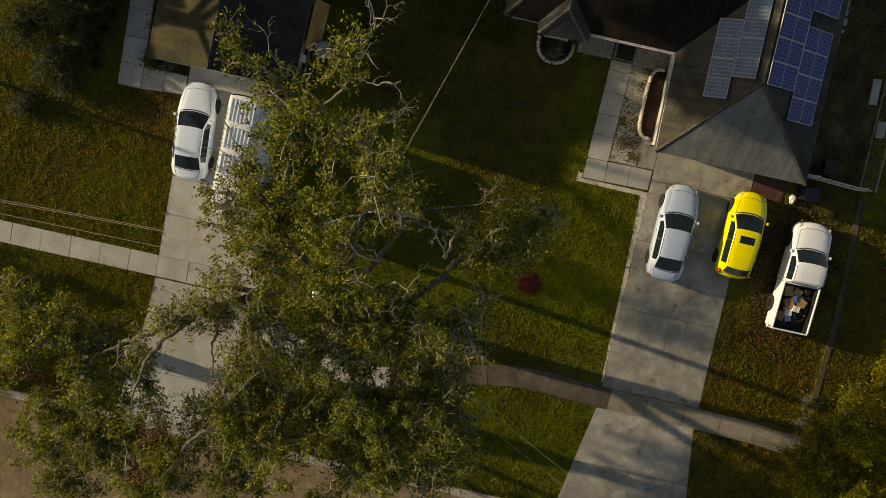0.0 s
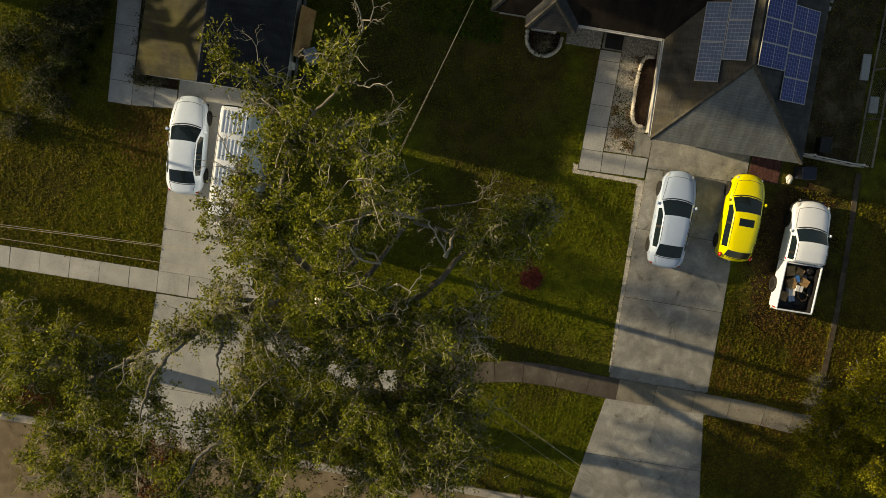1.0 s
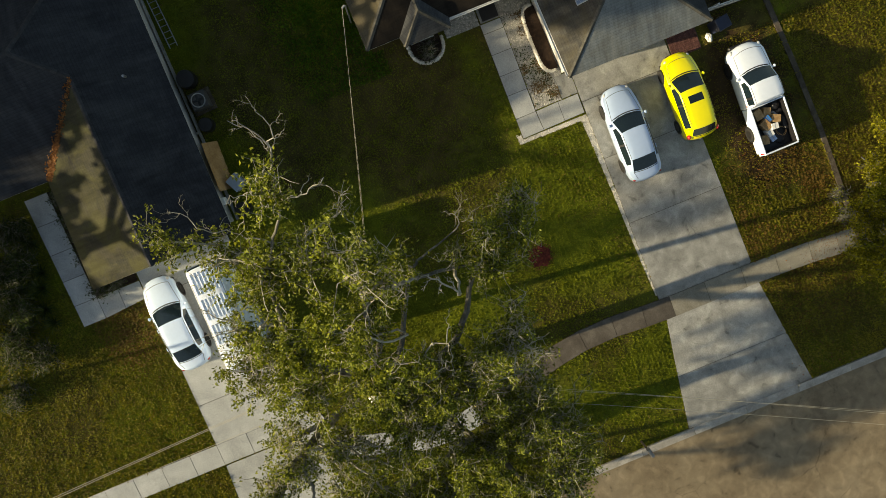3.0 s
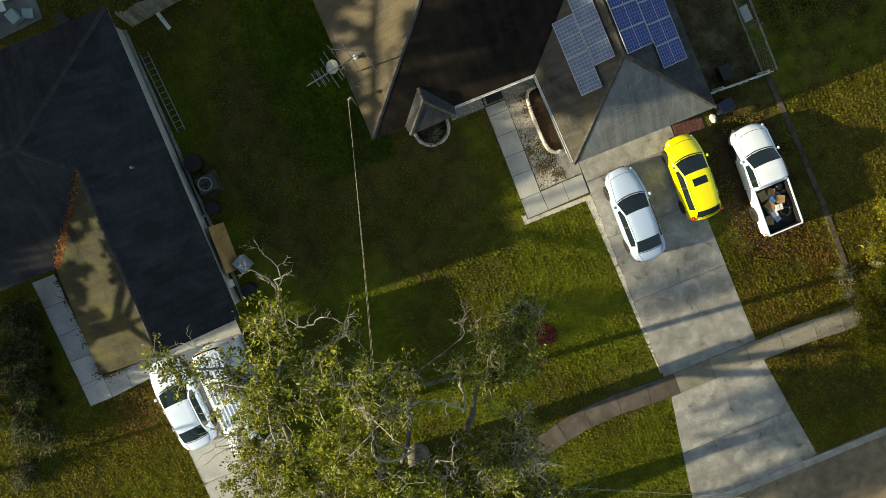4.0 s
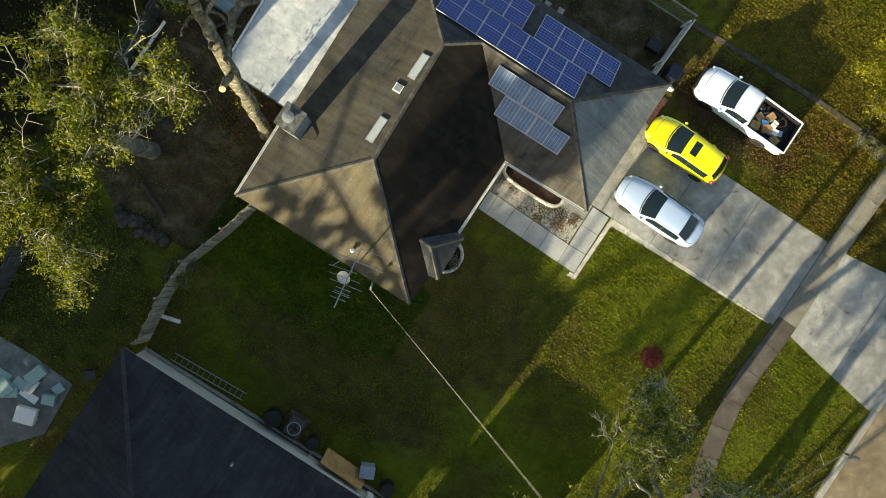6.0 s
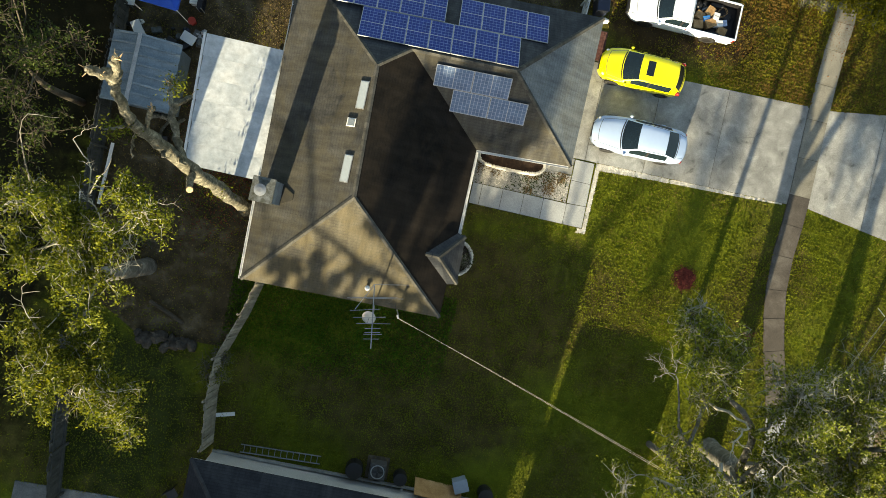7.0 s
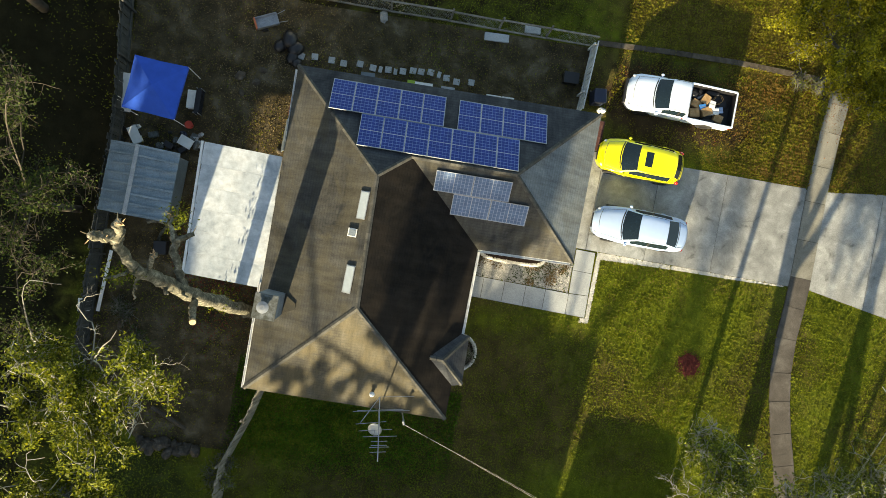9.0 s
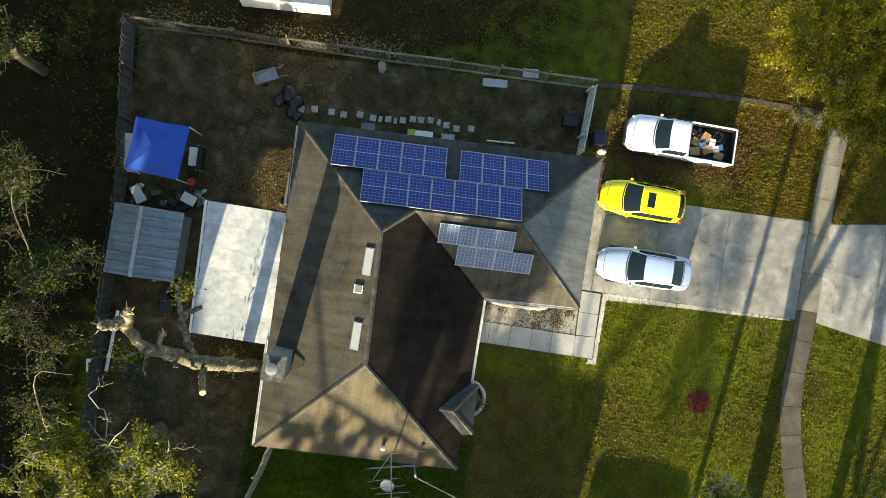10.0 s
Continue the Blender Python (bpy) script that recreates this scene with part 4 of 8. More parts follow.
roof_slope(nhouse, "roof_slope", [[n_sw, n_sa, n_ss]], SH_NB)
for a, b in ((n_v, n_rf), (n_a, n_v), (n_nw, n_a), (n_sa, n_a), (n_sw, n_sa), (n_ss, n_sa)):
    ridge_caps(nhouse, a, b, mesh=CAPMESH_DARK)
nplan = [(-15.7, -14.62), (-1.75, -14.78), (-1.75, -20.9), (-6.85, -20.65), (-6.85, -32.8), (-15.5, -32.8)]
wall_run(nhouse, nplan, 2.55, WHITEWALL)
part("gable_wall", slab([(-1.78, -20.8), (-1.60, -20.8), (-1.60, -14.85), (-1.78, -14.85)], 2.56, 2.60), WHITEWALL, nhouse)
gb = bmesh.new()
a = [gb.verts.new((-1.62, y, z)) for y, z in ((-20.7, 2.58), (-14.9, 2.58), (-17.8, 4.25))]
b = [gb.verts.new((-1.76, y, z)) for y, z in ((-20.7, 2.58), (-14.9, 2.58), (-17.8, 4.25))]
gb.faces.new(a)
gb.faces.new(b[::-1])
for i in range(3):
    gb.faces.new((a[i], b[i], b[(i + 1) % 3], a[(i + 1) % 3]))
part("gable", gb, WHITEWALL, nhouse)
part("soffit", slab([p[:2] for p in (n_nw, n_ne, n_se, n_in, n_ss, n_sw)], 2.555, 2.575), WHITE, nhouse)
part("garage_door", boxes((-1.752, -20.2, 0.05, -1.72, -15.4, 2.2)), WHITE, nhouse)
part("roof_vent", tubes(([(-9.2, -15.75, 3.2), (-9.2, -15.75, 3.75)], 0.06)), STEEL, nhouse)
part("hose_bib", boxes((-6.3, -14.62, 0.5, -6.2, -14.5, 0.62)), STEEL, nhouse)
part("wall_foundation", boxes((-15.7, -14.60, 0, -1.76, -14.50, 0.25)), CONC, nhouse)
rndl = np.random.RandomState(4)


def litter(name, label, mat, cx, cy, cz, size, n, flat=0.04):
    """A scatter of small fallen leaves: cx, cy, cz give each one's place."""
    d = rndl.uniform(0, 2 * math.pi, n)
    s = size * rndl.uniform(0.6, 1.3, n)
    base = np.stack([cx, cy, cz], 1)
    ax = np.stack([np.cos(d), np.sin(d), rndl.uniform(-0.4, 0.4, n)], 1) * s[:, None]
    bx = np.stack([-np.sin(d), np.cos(d), rndl.uniform(-0.4, 0.4, n)], 1) * s[:, None] * 0.55
    v = np.stack([base - ax, base + bx, base + ax, base - bx], 1).reshape(-1, 3)
    f = np.arange(4 * n).reshape(n, 4)
    return tagged(mesh_arrays(name, v, f, mat), label, "leaves", kind="stuff")


t = np.concatenate([rndl.uniform(0, 1, 420), rndl.beta(6, 2, 500)])
off = rndl.normal(0, 0.06, len(t)) + 0.05
litter("leaf_litter", "rust-brown leaves lodged in the neighbour's roof valley", leaf_mat("rust_leaf", (0.12, 0.045, 0.015), (0.2, 0.08, 0.025), (0.28, 0.14, 0.05)),
       n_v[0] + (n_in[0] - n_v[0]) * t + off, n_v[1] + (n_in[1] - n_v[1]) * t + off, n_v[2] + (n_in[2] - n_v[2]) * t + 0.05 + np.abs(off) * 0.6, 0.05, len(t))

# patio roof behind the house
patio = thing("patio_cover", "white flat panel patio roof on posts behind the house", "patio cover")
for k in range(6):
    y0, y1 = -1.25 + k * 0.995, -1.25 + (k + 1) * 0.995 - 0.004
    xo = 0.045 * k
    part("roof_panel", slab([(-19.30 - xo, y0), (-15.80 - xo * 0.9, y0), (-15.80 - xo * 0.9, y1), (-19.30 - xo, y1)], [2.34, 2.60, 2.60, 2.34], [2.44, 2.70, 2.70, 2.44]), PATIO, patio)
part("gutter", slab([(-19.42, -1.27), (-19.31, -1.27), (-19.58, 4.74), (-19.69, 4.74)], 2.33, 2.43), GUTTER, patio)
for y in (-1.1, 1.7, 4.5):
    part("post", boxes((-19.40, y - 0.05, 0, -19.30, y + 0.05, 2.33)), WHITE, patio)
PAVED.append([(-19.5, -1.2), (-15.7, -1.2), (-15.7, 4.7), (-19.5, 4.7)])
single("patio_slab", slab([(-19.4, -1.2), (-15.75, -1.2), (-15.75, 4.7), (-19.4, 4.7)], -0.02, 0.06), CONC, "concrete patio slab under the cover", "patio", kind="structure")

# metal shed
shed = thing("shed", "small metal garden shed with a blue-grey ribbed roof", "shed")
part("wall", boxes((-23.5, 0.95, 0, -23.45, 3.85, 2.1)), SHEDROOF, shed)
part("wall", boxes((-20.75, 0.95, 0, -20.70, 3.85, 2.1)), SHEDROOF, shed)
part("wall", boxes((-23.44, 0.95, 0, -20.76, 1.0, 2.1)), SHEDROOF, shed)
part("wall", boxes((-23.44, 3.8, 0, -20.76, 3.85, 2.1)), SHEDROOF, shed)
for x0, x1, z0, z1 in ((-23.62, -22.29, 2.12, 2.62), (-22.27, -20.55, 2.62, 2.12)):
    sp = part("roof_slope", slab([(x0, 0.82), (x1, 0.82), (x1, 3.98), (x0, 3.98)], [z0 - 0.03, z1 - 0.03, z1 - 0.03, z0 - 0.03], [z0, z1, z1, z0]), SHEDROOF, shed)
    for k in range(8):
        y = 0.86 + k * 0.435
        part("rib", slab([(x0, y), (x1, y), (x1, y + 0.085), (x0, y + 0.085)], [z0, z1, z1, z0], [z0 + 0.06, z1 + 0.06, z1 + 0.06, z0 + 0.06]), SHEDROOF, sp)
part("ridge", boxes((-22.37, 0.82, 2.615, -22.19, 3.98, 2.70), bevel=0.02), STEEL, shed)
PAVED.append([(-23.6, 0.9), (-20.6, 0.9), (-20.6, 3.9), (-23.6, 3.9)])


# ---- vehicles ----
def wheel(parent, x, y, r, width=0.2):
    s = 1 if y > 0 else -1
    bm = bmesh.new()
    prof = [(-width / 2, r * 0.62), (-width / 2, r * 0.94), (-width / 2 + 0.03, r), (width / 2 - 0.03, r), (width / 2, r * 0.94), (width / 2, r * 0.62)]
    rings = [[bm.verts.new((x + rr * math.cos(a), y + s * w, r + rr * math.sin(a))) for a in (2 * math.pi * k / 20 for k in range(20))] for w, rr in prof]
    for a, b in zip(rings, rings[1:]):
        for k in range(20):
            bm.faces.new((a[k], a[(k + 1) % 20], b[(k + 1) % 20], b[k]))
    bmesh.ops.recalc_face_normals(bm, faces=bm.faces)
    wh = part("wheel", bm, RUBBER, parent, "black rubber tyre", True)
    bm = bmesh.new()
    tube(bm, [(x, y - s * 0.06, r), (x, y + s * (width / 2 - 0.035), r)], [r * 0.63, r * 0.63], 20)
    for k in range(5):
        a = 2 * math.pi * k / 5
        box(bm, -0.03, -0.01, 0.02, 0.03, 0.012, r * 0.6, Matrix.Translation((x, y + s * (width / 2 - 0.03), r)) @ Matrix.Rotation(a, 4, "Y"))
    part("rim", bm, RIM, wh, "alloy rim")


def car(name, label, m, paint, keys, glass_front, glass_rear, side_from, side_to, pillars, wheels, radius, paint_name="", group="parked cars", mirror_x=0.9, sunroof=None, nose=0.30, tail=0.20):
    """A car lofted over its stations (x, half width, belt height, top height, half width of the top); nose towards +x."""
    car_ob = thing(name, label, "car" if name != "van" else "van", m, group)
    kx = [k[0] for k in keys][::-1]
    col = lambda i: [k[i] for k in keys][::-1]
    xs = set(round(k[0], 3) for k in keys) | {glass_front[0], glass_front[1], glass_rear[0], glass_rear[1], side_from, side_to}
    for p in pillars:
        xs |= {p - 0.05, p + 0.05}
    if sunroof:
        xs |= set(sunroof)
    xs |= {round(x, 3) for x in np.arange(keys[-1][0] + 0.2, keys[0][0] - 0.15, 0.22)}
    xs = sorted(xs)
    wide = max(k[1] for k in keys)

    def bow(x, y):
        """How far the ends, the windshield and the rear window curve back at this half width."""
        c = np.interp(x, [keys[-1][0], keys[-1][0] + 0.5, glass_rear[0] + 0.3, glass_front[1] - 0.35, glass_front[1], glass_front[0], keys[0][0]], [-tail, -tail * 0.75, 0.0, 0.0, 0.10, 0.22, nose])
        return float(c) * (abs(y) / wide) ** 2.2

    xs = [x for i, x in enumerate(xs) if i == 0 or x - xs[i - 1] > 0.012]
    rows = []
    for x in xs:
        hw, zb, zt, ht = (float(np.interp(x, kx, col(i))) for i in (1, 2, 3, 4))
        pts = [(0.86 * hw, 0.20), (0.955 * hw, 0.27), (0.99 * hw, 0.45), (1.0 * hw, zb * 0.72), (0.985 * hw, zb - 0.07), (0.955 * hw, zb)]
        a, b = Vector(pts[-1]), Vector((ht, zt - 0.055))
        pts += [tuple(a.lerp(b, 0.10)), tuple(a.lerp(b, 0.90)), tuple(b), (0.93 * ht, zt - 0.032), (0.55 * ht, zt - 0.008), (0.0, zt)]
        full = [(y, z) for y, z in pts] + [(-y, z) for y, z in pts[-2::-1]]
        rows.append([Vector((x - bow(x, y), y, z)) for y, z in full])
    n = len(rows[0])
    sets = {}

    def put(key, quad):
        sets.setdefault(key, []).append(quad)

    for i in range(len(xs) - 1):
        xm = (xs[i] + xs[i + 1]) / 2
        for k in range(n - 1):
            quad = (rows[i][k], rows[i + 1][k], rows[i + 1][k + 1], rows[i][k + 1])
            kk = k if k < n // 2 else n - 2 - k
            key = "body"
            if kk >= 9 and glass_front[1] < xm < glass_front[0]:
                key = "windshield"
            elif kk >= 9 and glass_rear[1] < xm < glass_rear[0]:
                key = "rear_window"
            elif sunroof and kk >= 10 and sunroof[1] < xm < sunroof[0]:
                key = "sunroof"
            elif kk == 6 and side_to < xm < side_from and any(abs(xm - p) < 0.05 for p in pillars):
                key = ("door_pillar", 0, k < n // 2)
            elif kk == 6 and side_to < xm < side_from:
                seg = sum(xm < p for p in pillars)
                key = ("side_window", seg, k < n // 2)
            put(key, quad)
    for key, quads in sets.items():
        bm = bmesh.new()
        seen = {}
        for q in quads:
            vs = []
            for p in q:
                t = tuple(round(c, 4) for c in p)
                if t not in seen:
                    seen[t] = bm.verts.new(p)
                vs.append(seen[t])
            vs = list(dict.fromkeys(vs))
            if len(vs) > 2:
                try:
                    bm.faces.new(vs)
                except ValueError:
                    pass
        if key == "body":
            for r in (rows[0], rows[-1]):
                vs = [seen[tuple(round(c, 4) for c in p)] for p in r if tuple(round(c, 4) for c in p) in seen]
                bm.faces.new(vs)
        bmesh.ops.recalc_face_normals(bm, faces=bm.faces)
        if sum(f.normal.z for f in bm.faces) < 0:
            bmesh.ops.reverse_faces(bm, faces=bm.faces)
        nm = key if isinstance(key, str) else key[0]
        part(nm, bm, {"body": paint, "door_pillar": BLACK}.get(nm, GLASS), car_ob, {"body": "", "door_pillar": "black door pillar"}.get(nm, "dark tinted glass"), True)
    front, back = keys[0], keys[-1]
    hw = max(k[1] for k in keys)

    def skin(x, y):
        """The point on the upper body at station x and half width y."""
        w, zb, zt, ht = (float(np.interp(x, kx, col(i))) for i in (1, 2, 3, 4))
        prof = [(0.0, zt), (0.55 * ht, zt - 0.008), (0.93 * ht, zt - 0.032), (ht, zt - 0.055), (0.955 * w, zb), (w, zb - 0.1)]
        return Vector((x - bow(x, y), y, float(np.interp(abs(y), [q[0] for q in prof], [q[1] for q in prof])) + 0.004))

    def seam(name_, way, mat, wide=0.011):
        """A narrow strip that lies on the body along way (x, y)."""
        pts = [skin(*q) for q in way]
        bm = bmesh.new()
        rows_ = []
        for i, q in enumerate(pts):
            d = pts[min(i + 1, len(pts) - 1)] - pts[max(i - 1, 0)]
            sd = Vector((d.y, -d.x, 0)).normalized() * wide
            rows_.append([bm.verts.new(q + sd + Vector((0, 0, h_))) for h_ in (-0.01, 0.003)] + [bm.verts.new(q - sd + Vector((0, 0, h_))) for h_ in (0.003, -0.01)])
        for a, b in zip(rows_, rows_[1:]):
            for k in range(3):
                bm.faces.new((a[k], a[k + 1], b[k + 1], b[k]))
        bmesh.ops.recalc_face_normals(bm, faces=bm.faces)
        part(name_, bm, mat, car_ob)

    lines = np.linspace(-1, 1, 9)
    gf0 = glass_front[0]
    hood_w = float(np.interp(gf0 + 0.1, kx, col(4))) * 0.97
    nose_w = float(np.interp(front[0] - 0.32, kx, col(4))) * 0.95
    seam("cowl_seam", [(gf0 + 0.05, hood_w * t) for t in lines], BLACK, 0.028)
    for s in (-1, 1):
        seam("hood_seam", [(x, s * (nose_w + (hood_w - nose_w) * k / 5)) for k, x in enumerate(np.linspace(front[0] - 0.32, gf0 + 0.06, 6))], SEAM, 0.008)
    seam("hood_seam", [(front[0] - 0.30, nose_w * t) for t in lines], SEAM, 0.010)
    if name in ("sedan", "hatchback"):
        gr1 = glass_rear[1]
        boot_w = float(np.interp(gr1 - 0.08, kx, col(4))) * 0.95
        seam("boot_seam", [(gr1 - 0.05, boot_w * t) for t in lines], BLACK, 0.016)
        if name == "sedan":
            for s in (-1, 1):
                seam("boot_seam", [(x, s * boot_w * (1 - 0.06 * k)) for k, x in enumerate(np.linspace(gr1 - 0.06, back[0] + 0.16, 4))], SEAM, 0.009)
    for s in (-1, 1):
        seam("roof_channel", [(x, s * 0.95 * float(np.interp(x, kx, col(4)))) for x in np.linspace(glass_front[1] + 0.02, glass_rear[0] - 0.02, 8)], BLACK if name in ("sedan", "hatchback") else SEAM, 0.010)
        for x in [side_from - 0.62] + ([side_to + 0.45] if name != "pickup_truck" else []):
            part("door_handle", boxes((x - 0.10, min(s * (hw - 0.03), s * (hw + 0.022)), float(np.interp(x, kx, col(2))) - 0.13, x + 0.10, max(s * (hw - 0.03), s * (hw + 0.022)), float(np.interp(x, kx, col(2))) - 0.10)), paint, car_ob)
    for x in wheels:
        for s in (-1, 1):
            yy = s * (float(np.interp(x, kx, col(1))) - 0.085)
            arch = bmesh.new()
            tube(arch, [(x, yy + s * 0.0, radius + 0.02), (x, yy + s * 0.091, radius + 0.02)], [radius * 1.16, radius * 1.16], 20)
            part("wheel_arch", arch, BLACK, car_ob)
            wheel(car_ob, x, yy, radius)
    for s in (-1, 1):
        bm = bmesh.new()
        y = s * (hw + 0.045)
        lump(bm, (mirror_x, y, float(np.interp(mirror_x, kx, col(2))) + 0.06), 0.07, 0.09, 0.07, 3, 0.02)
        box(bm, mirror_x - 0.03, min(s * (hw - 0.08), y), float(np.interp(mirror_x, kx, col(2))) + 0.0, mirror_x + 0.03, max(s * (hw - 0.08), y), float(np.interp(mirror_x, kx, col(2))) + 0.04)
        part("wing_mirror", bm, paint, car_ob, smooth=False)
        bm = bmesh.new()
        xh = front[0] - 0.20
        lump(bm, (xh - bow(xh, 0.62), s * (float(np.interp(xh, kx, col(1))) - 0.16), float(np.interp(xh, kx, col(2))) - 0.06), 0.17, 0.10, 0.06, 2, 0.02, 10, 6)
        part("headlight", bm, LAMP, car_ob, "clear headlight lens", True)
        bm = bmesh.new()
        xt = back[0] + 0.13
        tall = 0.10 if name == "hatchback" else 0.0
        lump(bm, (xt - bow(xt, 0.66) + tall * 0.6, s * (float(np.interp(xt, kx, col(1))) - 0.10 + tall * 0.5), float(np.interp(xt, kx, col(2))) - 0.08 + tall), 0.10 + tall * 0.4, 0.10, 0.09 + tall * 0.6, 2, 0.02, 10, 6)
        part("tail_light", bm, REDLAMP, car_ob, "red tail light", True)
    part("grille", boxes((front[0] - 0.14, -0.36, 0.40, front[0] + 0.006, 0.36, 0.56)), BLACK, car_ob, "black grille")
    part("number_plate", boxes((back[0] - 0.012, -0.15, 0.55, back[0] + 0.02, 0.15, 0.68)), WHITE, car_ob)
    part("underbody", boxes((back[0] + 0.3, -hw * 0.8, 0.16, front[0] - 0.3, hw * 0.8, 0.3)), BLACK, car_ob)
    part("wiper", tubes(([(glass_front[0] - 0.02, 0.45, float(np.interp(glass_front[0], kx, col(3))) + 0.02), (glass_front[0] - 0.10, -0.05, float(np.interp(glass_front[0] - 0.1, kx, col(3))) + 0.02)], 0.008),
                        ([(glass_front[0] - 0.02, -0.05, float(np.interp(glass_front[0], kx, col(3))) + 0.02), (glass_front[0] - 0.10, -0.5, float(np.interp(glass_front[0] - 0.1, kx, col(3))) + 0.02)], 0.008), seg=4), BLACK, car_ob)
    return car_ob


SEDAN = [(2.42, 0.46, 0.58, 0.62, 0.34), (2.36, 0.64, 0.66, 0.70, 0.50), (2.18, 0.78, 0.73, 0.79, 0.62), (1.75, 0.865, 0.82, 0.90, 0.71), (1.15, 0.90, 0.92, 1.01, 0.78),
         (0.95, 0.91, 0.94, 1.05, 0.79), (0.22, 0.91, 0.96, 1.42, 0.655), (-0.25, 0.91, 0.97, 1.47, 0.66), (-0.85, 0.91, 0.97, 1.45, 0.645), (-1.20, 0.90, 0.97, 1.40, 0.63),
         (-1.85, 0.865, 0.98, 1.11, 0.68), (-2.05, 0.84, 0.97, 1.07, 0.67), (-2.30, 0.76, 0.90, 1.02, 0.60), (-2.42, 0.60, 0.72, 0.84, 0.44)]
HATCH = [(2.17, 0.46, 0.58, 0.64, 0.34), (2.11, 0.62, 0.68, 0.74, 0.48), (1.94, 0.76, 0.76, 0.83, 0.60), (1.55, 0.84, 0.86, 0.94, 0.69), (1.10, 0.875, 0.94, 1.04, 0.77),
         (0.30, 0.88, 0.97, 1.46, 0.655), (-0.2, 0.88, 0.98, 1.53, 0.665), (-1.0, 0.88, 0.99, 1.51, 0.65), (-1.62, 0.86, 1.00, 1.45, 0.61), (-1.98, 0.82, 1.00, 1.14, 0.66), (-2.12, 0.74, 0.90, 1.00, 0.56), (-2.17, 0.62, 0.70, 0.80, 0.48)]
VAN = [(2.95, 0.72, 0.75, 0.85, 0.55), (2.88, 0.92, 0.95, 1.10, 0.74), (2.72, 0.98, 1.12, 1.30, 0.82), (2.52, 0.99, 1.26, 1.55, 0.84), (2.02, 1.0, 1.36, 2.74, 0.74), (1.70, 1.0, 1.38, 2.90, 0.71),
       (0.9, 1.0, 1.38, 2.96, 0.70), (-2.80, 1.0, 1.38, 2.97, 0.70), (-3.07, 1.0, 1.36, 2.93, 0.70), (-3.15, 0.97, 1.25, 2.84, 0.66)]
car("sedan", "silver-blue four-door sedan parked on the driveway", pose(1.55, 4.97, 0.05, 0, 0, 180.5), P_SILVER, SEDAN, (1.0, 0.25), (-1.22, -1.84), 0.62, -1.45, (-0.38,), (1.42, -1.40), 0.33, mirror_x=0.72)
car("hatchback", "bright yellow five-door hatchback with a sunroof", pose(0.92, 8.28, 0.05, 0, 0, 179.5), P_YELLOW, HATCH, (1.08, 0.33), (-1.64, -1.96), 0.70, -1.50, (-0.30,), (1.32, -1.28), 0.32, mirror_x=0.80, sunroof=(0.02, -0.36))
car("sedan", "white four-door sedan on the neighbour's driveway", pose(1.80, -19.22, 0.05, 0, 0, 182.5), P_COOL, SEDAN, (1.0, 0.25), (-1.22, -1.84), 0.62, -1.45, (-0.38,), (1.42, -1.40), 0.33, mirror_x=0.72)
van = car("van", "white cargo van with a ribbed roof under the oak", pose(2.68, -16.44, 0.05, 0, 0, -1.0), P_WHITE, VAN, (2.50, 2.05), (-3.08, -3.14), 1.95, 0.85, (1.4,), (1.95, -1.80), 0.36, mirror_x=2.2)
for k in range(7):
    y = -0.54 + 0.18 * k
    for x0, x1 in ((-2.88, -1.85), (-1.60, -0.60), (-0.35, 0.60)):
        part("roof_rib", boxes((x0, y - 0.028, 2.88, x1, y + 0.028, 3.01 - 0.03 * abs(y)), bevel=0.012), P_WHITE, van)

# pickup: a lofted cab and an open bed
CAB = [(2.88, 0.66, 0.72, 0.78, 0.52), (2.80, 0.84, 0.86, 0.92, 0.68), (2.60, 0.91, 0.95, 1.02, 0.76), (2.1, 0.925, 1.02, 1.11, 0.80), (1.73, 0.93, 1.08, 1.19, 0.81), (1.58, 0.93, 1.10, 1.22, 0.80),
       (0.90, 0.93, 1.12, 1.68, 0.75), (0.48, 0.93, 1.12, 1.74, 0.76), (-0.02, 0.93, 1.12, 1.72, 0.76), (-0.14, 0.93, 1.12, 1.62, 0.75), (-0.18, 0.92, 1.12, 1.18, 0.75)]
truck = car("pickup_truck", "white pickup truck with a loaded open bed on the grass", pose(2.43, 11.62, 0.0, 0, 0, 180.3), P_WHITE, CAB, (1.56, 0.94), (-0.15, -0.175), 1.23, -0.04, (0.30,), (1.85,), 0.37, mirror_x=1.33, tail=0.0)
for y0, y1 in ((-0.93, -0.84), (0.84, 0.93)):
    part("bed_side", boxes((-2.550, y0, 0.42, -0.200, y1, 1.26), bevel=0.025), P_WHITE, truck)
part("tailgate", boxes((-2.630, -0.90, 0.55, -2.555, 0.90, 1.25), bevel=0.02), P_WHITE, truck)
part("bed_floor", boxes((-2.560, -0.84, 0.60, -0.200, 0.84, 0.68)), BLACK, truck, "black bed liner")
part("bed_headboard", boxes((-0.260, -0.838, 0.68, -0.190, 0.838, 1.24)), P_WHITE, truck)
part("bed_liner", boxes((-2.540, -0.838, 0.682, -0.270, -0.815, 1.20), (-2.54, 0.815, 0.682, -0.27, 0.838, 1.20), (-2.552, -0.81, 0.682, -2.53, 0.81, 1.20)), BLACK, truck)
part("front_bumper", boxes((2.80, -0.62, 0.40, 2.93, 0.62, 0.62), bevel=0.03), BLACK, truck)
part("bumper", boxes((-2.720, -0.85, 0.42, -2.630, 0.85, 0.56), bevel=0.02), STEEL, truck)
for s in (-1, 1):
    part("wheel_well", boxes((-1.820, min(s * 0.60, s * 0.81), 0.68, -1.120, max(s * 0.60, s * 0.81), 0.92), bevel=0.05), BLACK, truck)
    arch = bmesh.new()
